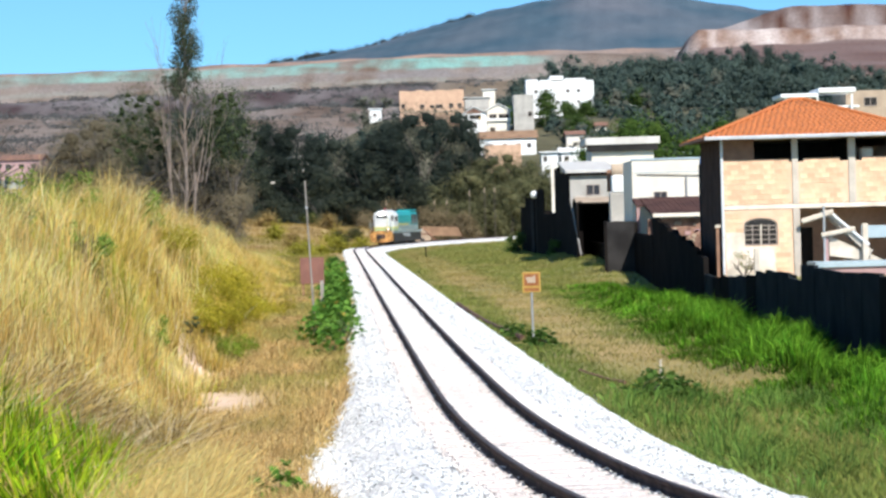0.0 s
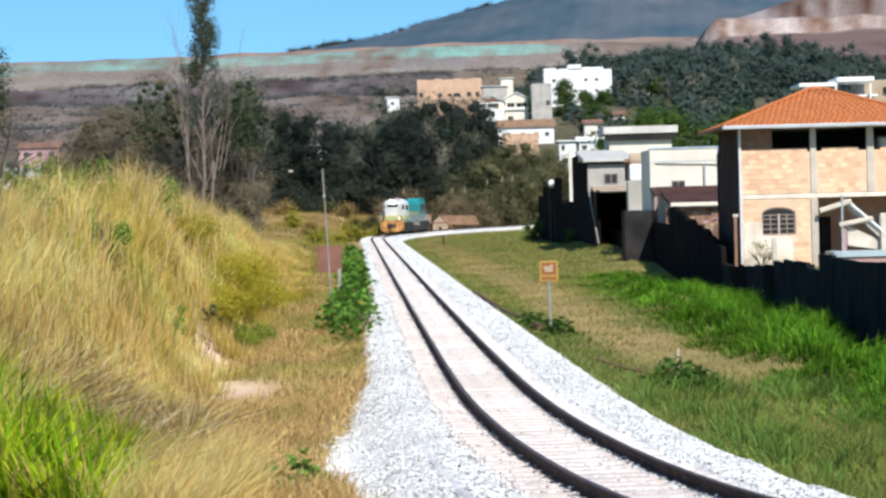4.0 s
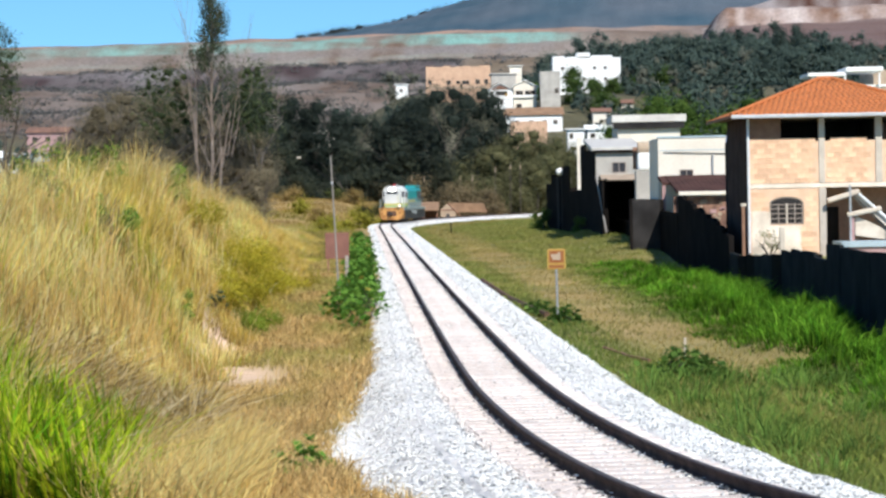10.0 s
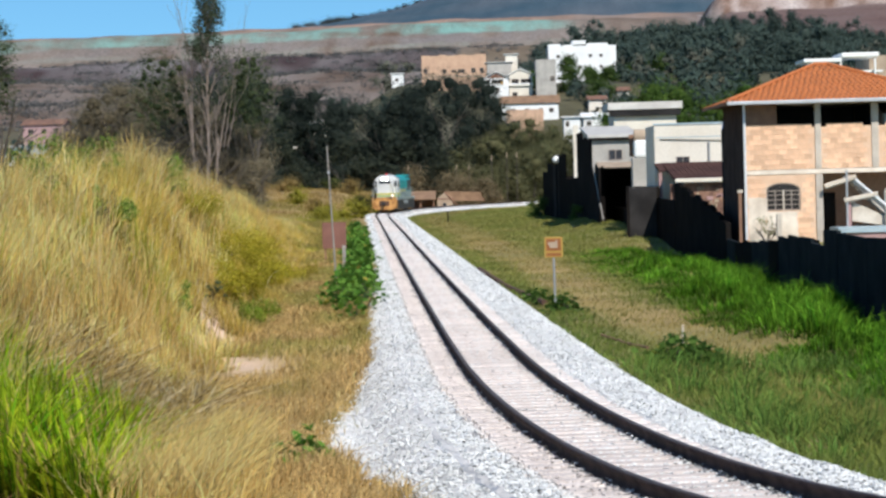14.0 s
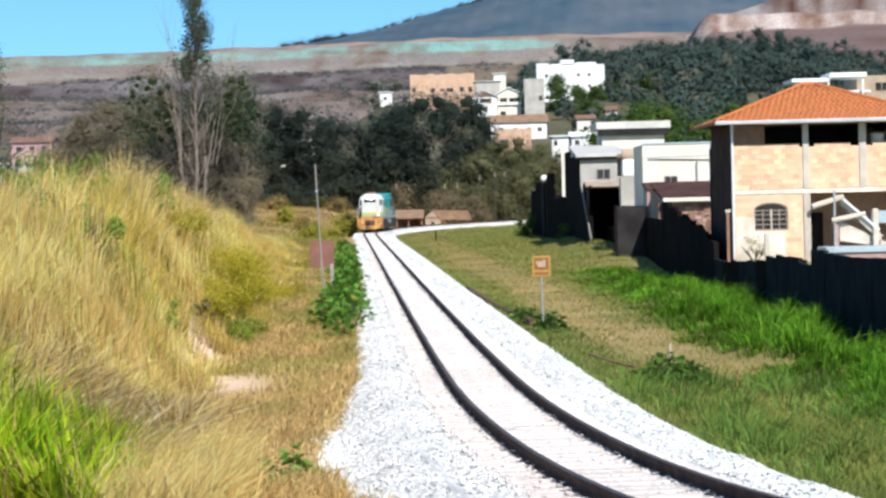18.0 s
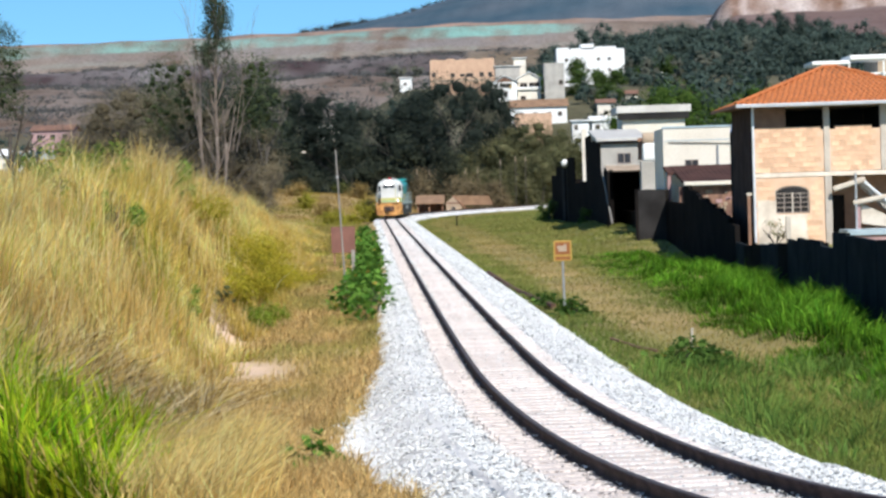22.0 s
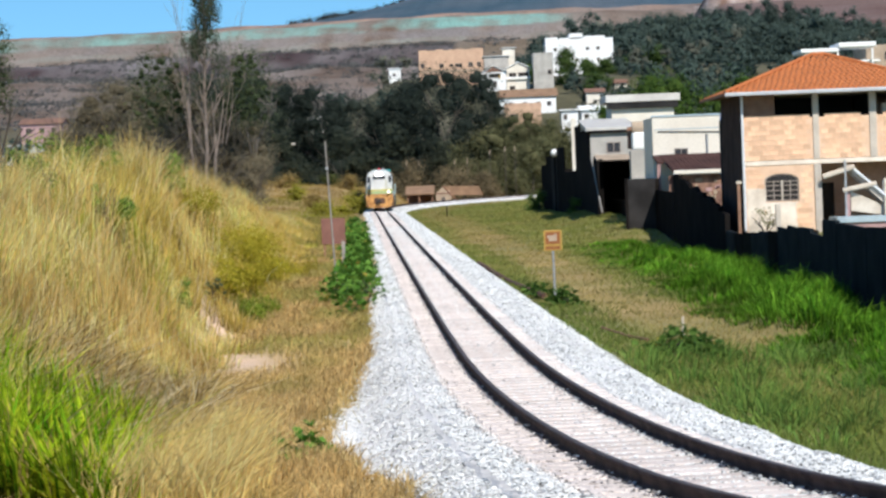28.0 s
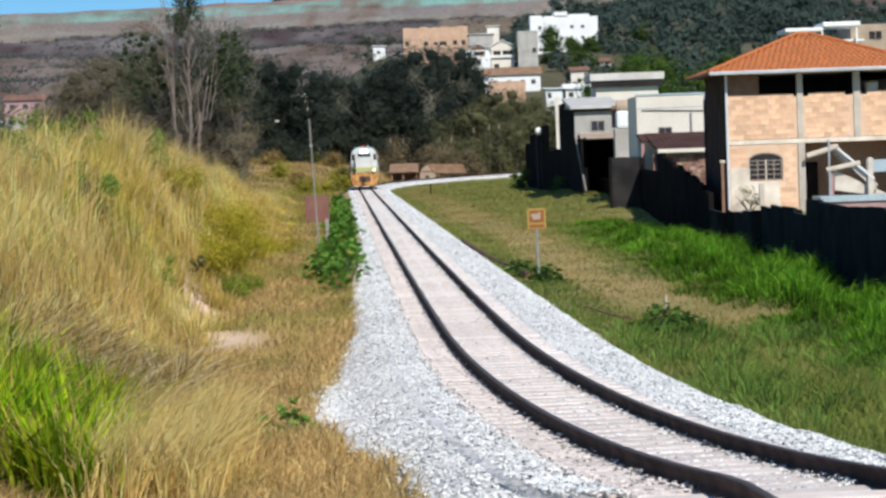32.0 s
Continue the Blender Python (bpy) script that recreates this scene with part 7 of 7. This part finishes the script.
def build_scrub_posts():
    """Old fence posts that stand out of the scrub, bleached at the top."""
    for x, z in ((-0.15, 5.0), (1.65, 5.0), (4.85, 6.15), (7.0, 6.5), (8.4, 6.5), (-7.0, 5.1), (-5.2, 5.0)):
        k = 312 / 322
        top = 3 + (z - 3) * k + 0.5
        p = thing("fence_post", pose(x * k, 312 + 2.5 * (z < 5.5), -1.6), "bleached old post standing out of the scrub", "post", "posts in the scrub")
        part("shaft", rod((0, 0, 0), (0.03, 0, top + 0.7), 0.05, 0.05, 6), "bark", p)
        part("bleached_top", rod((0.03, 0, top + 0.7), (0.05, 0, top + 1.45), 0.075, 0.05, 6), "dun", p, "pale bleached top")


build_trees()
build_scrub_posts()
build_village()


motions()
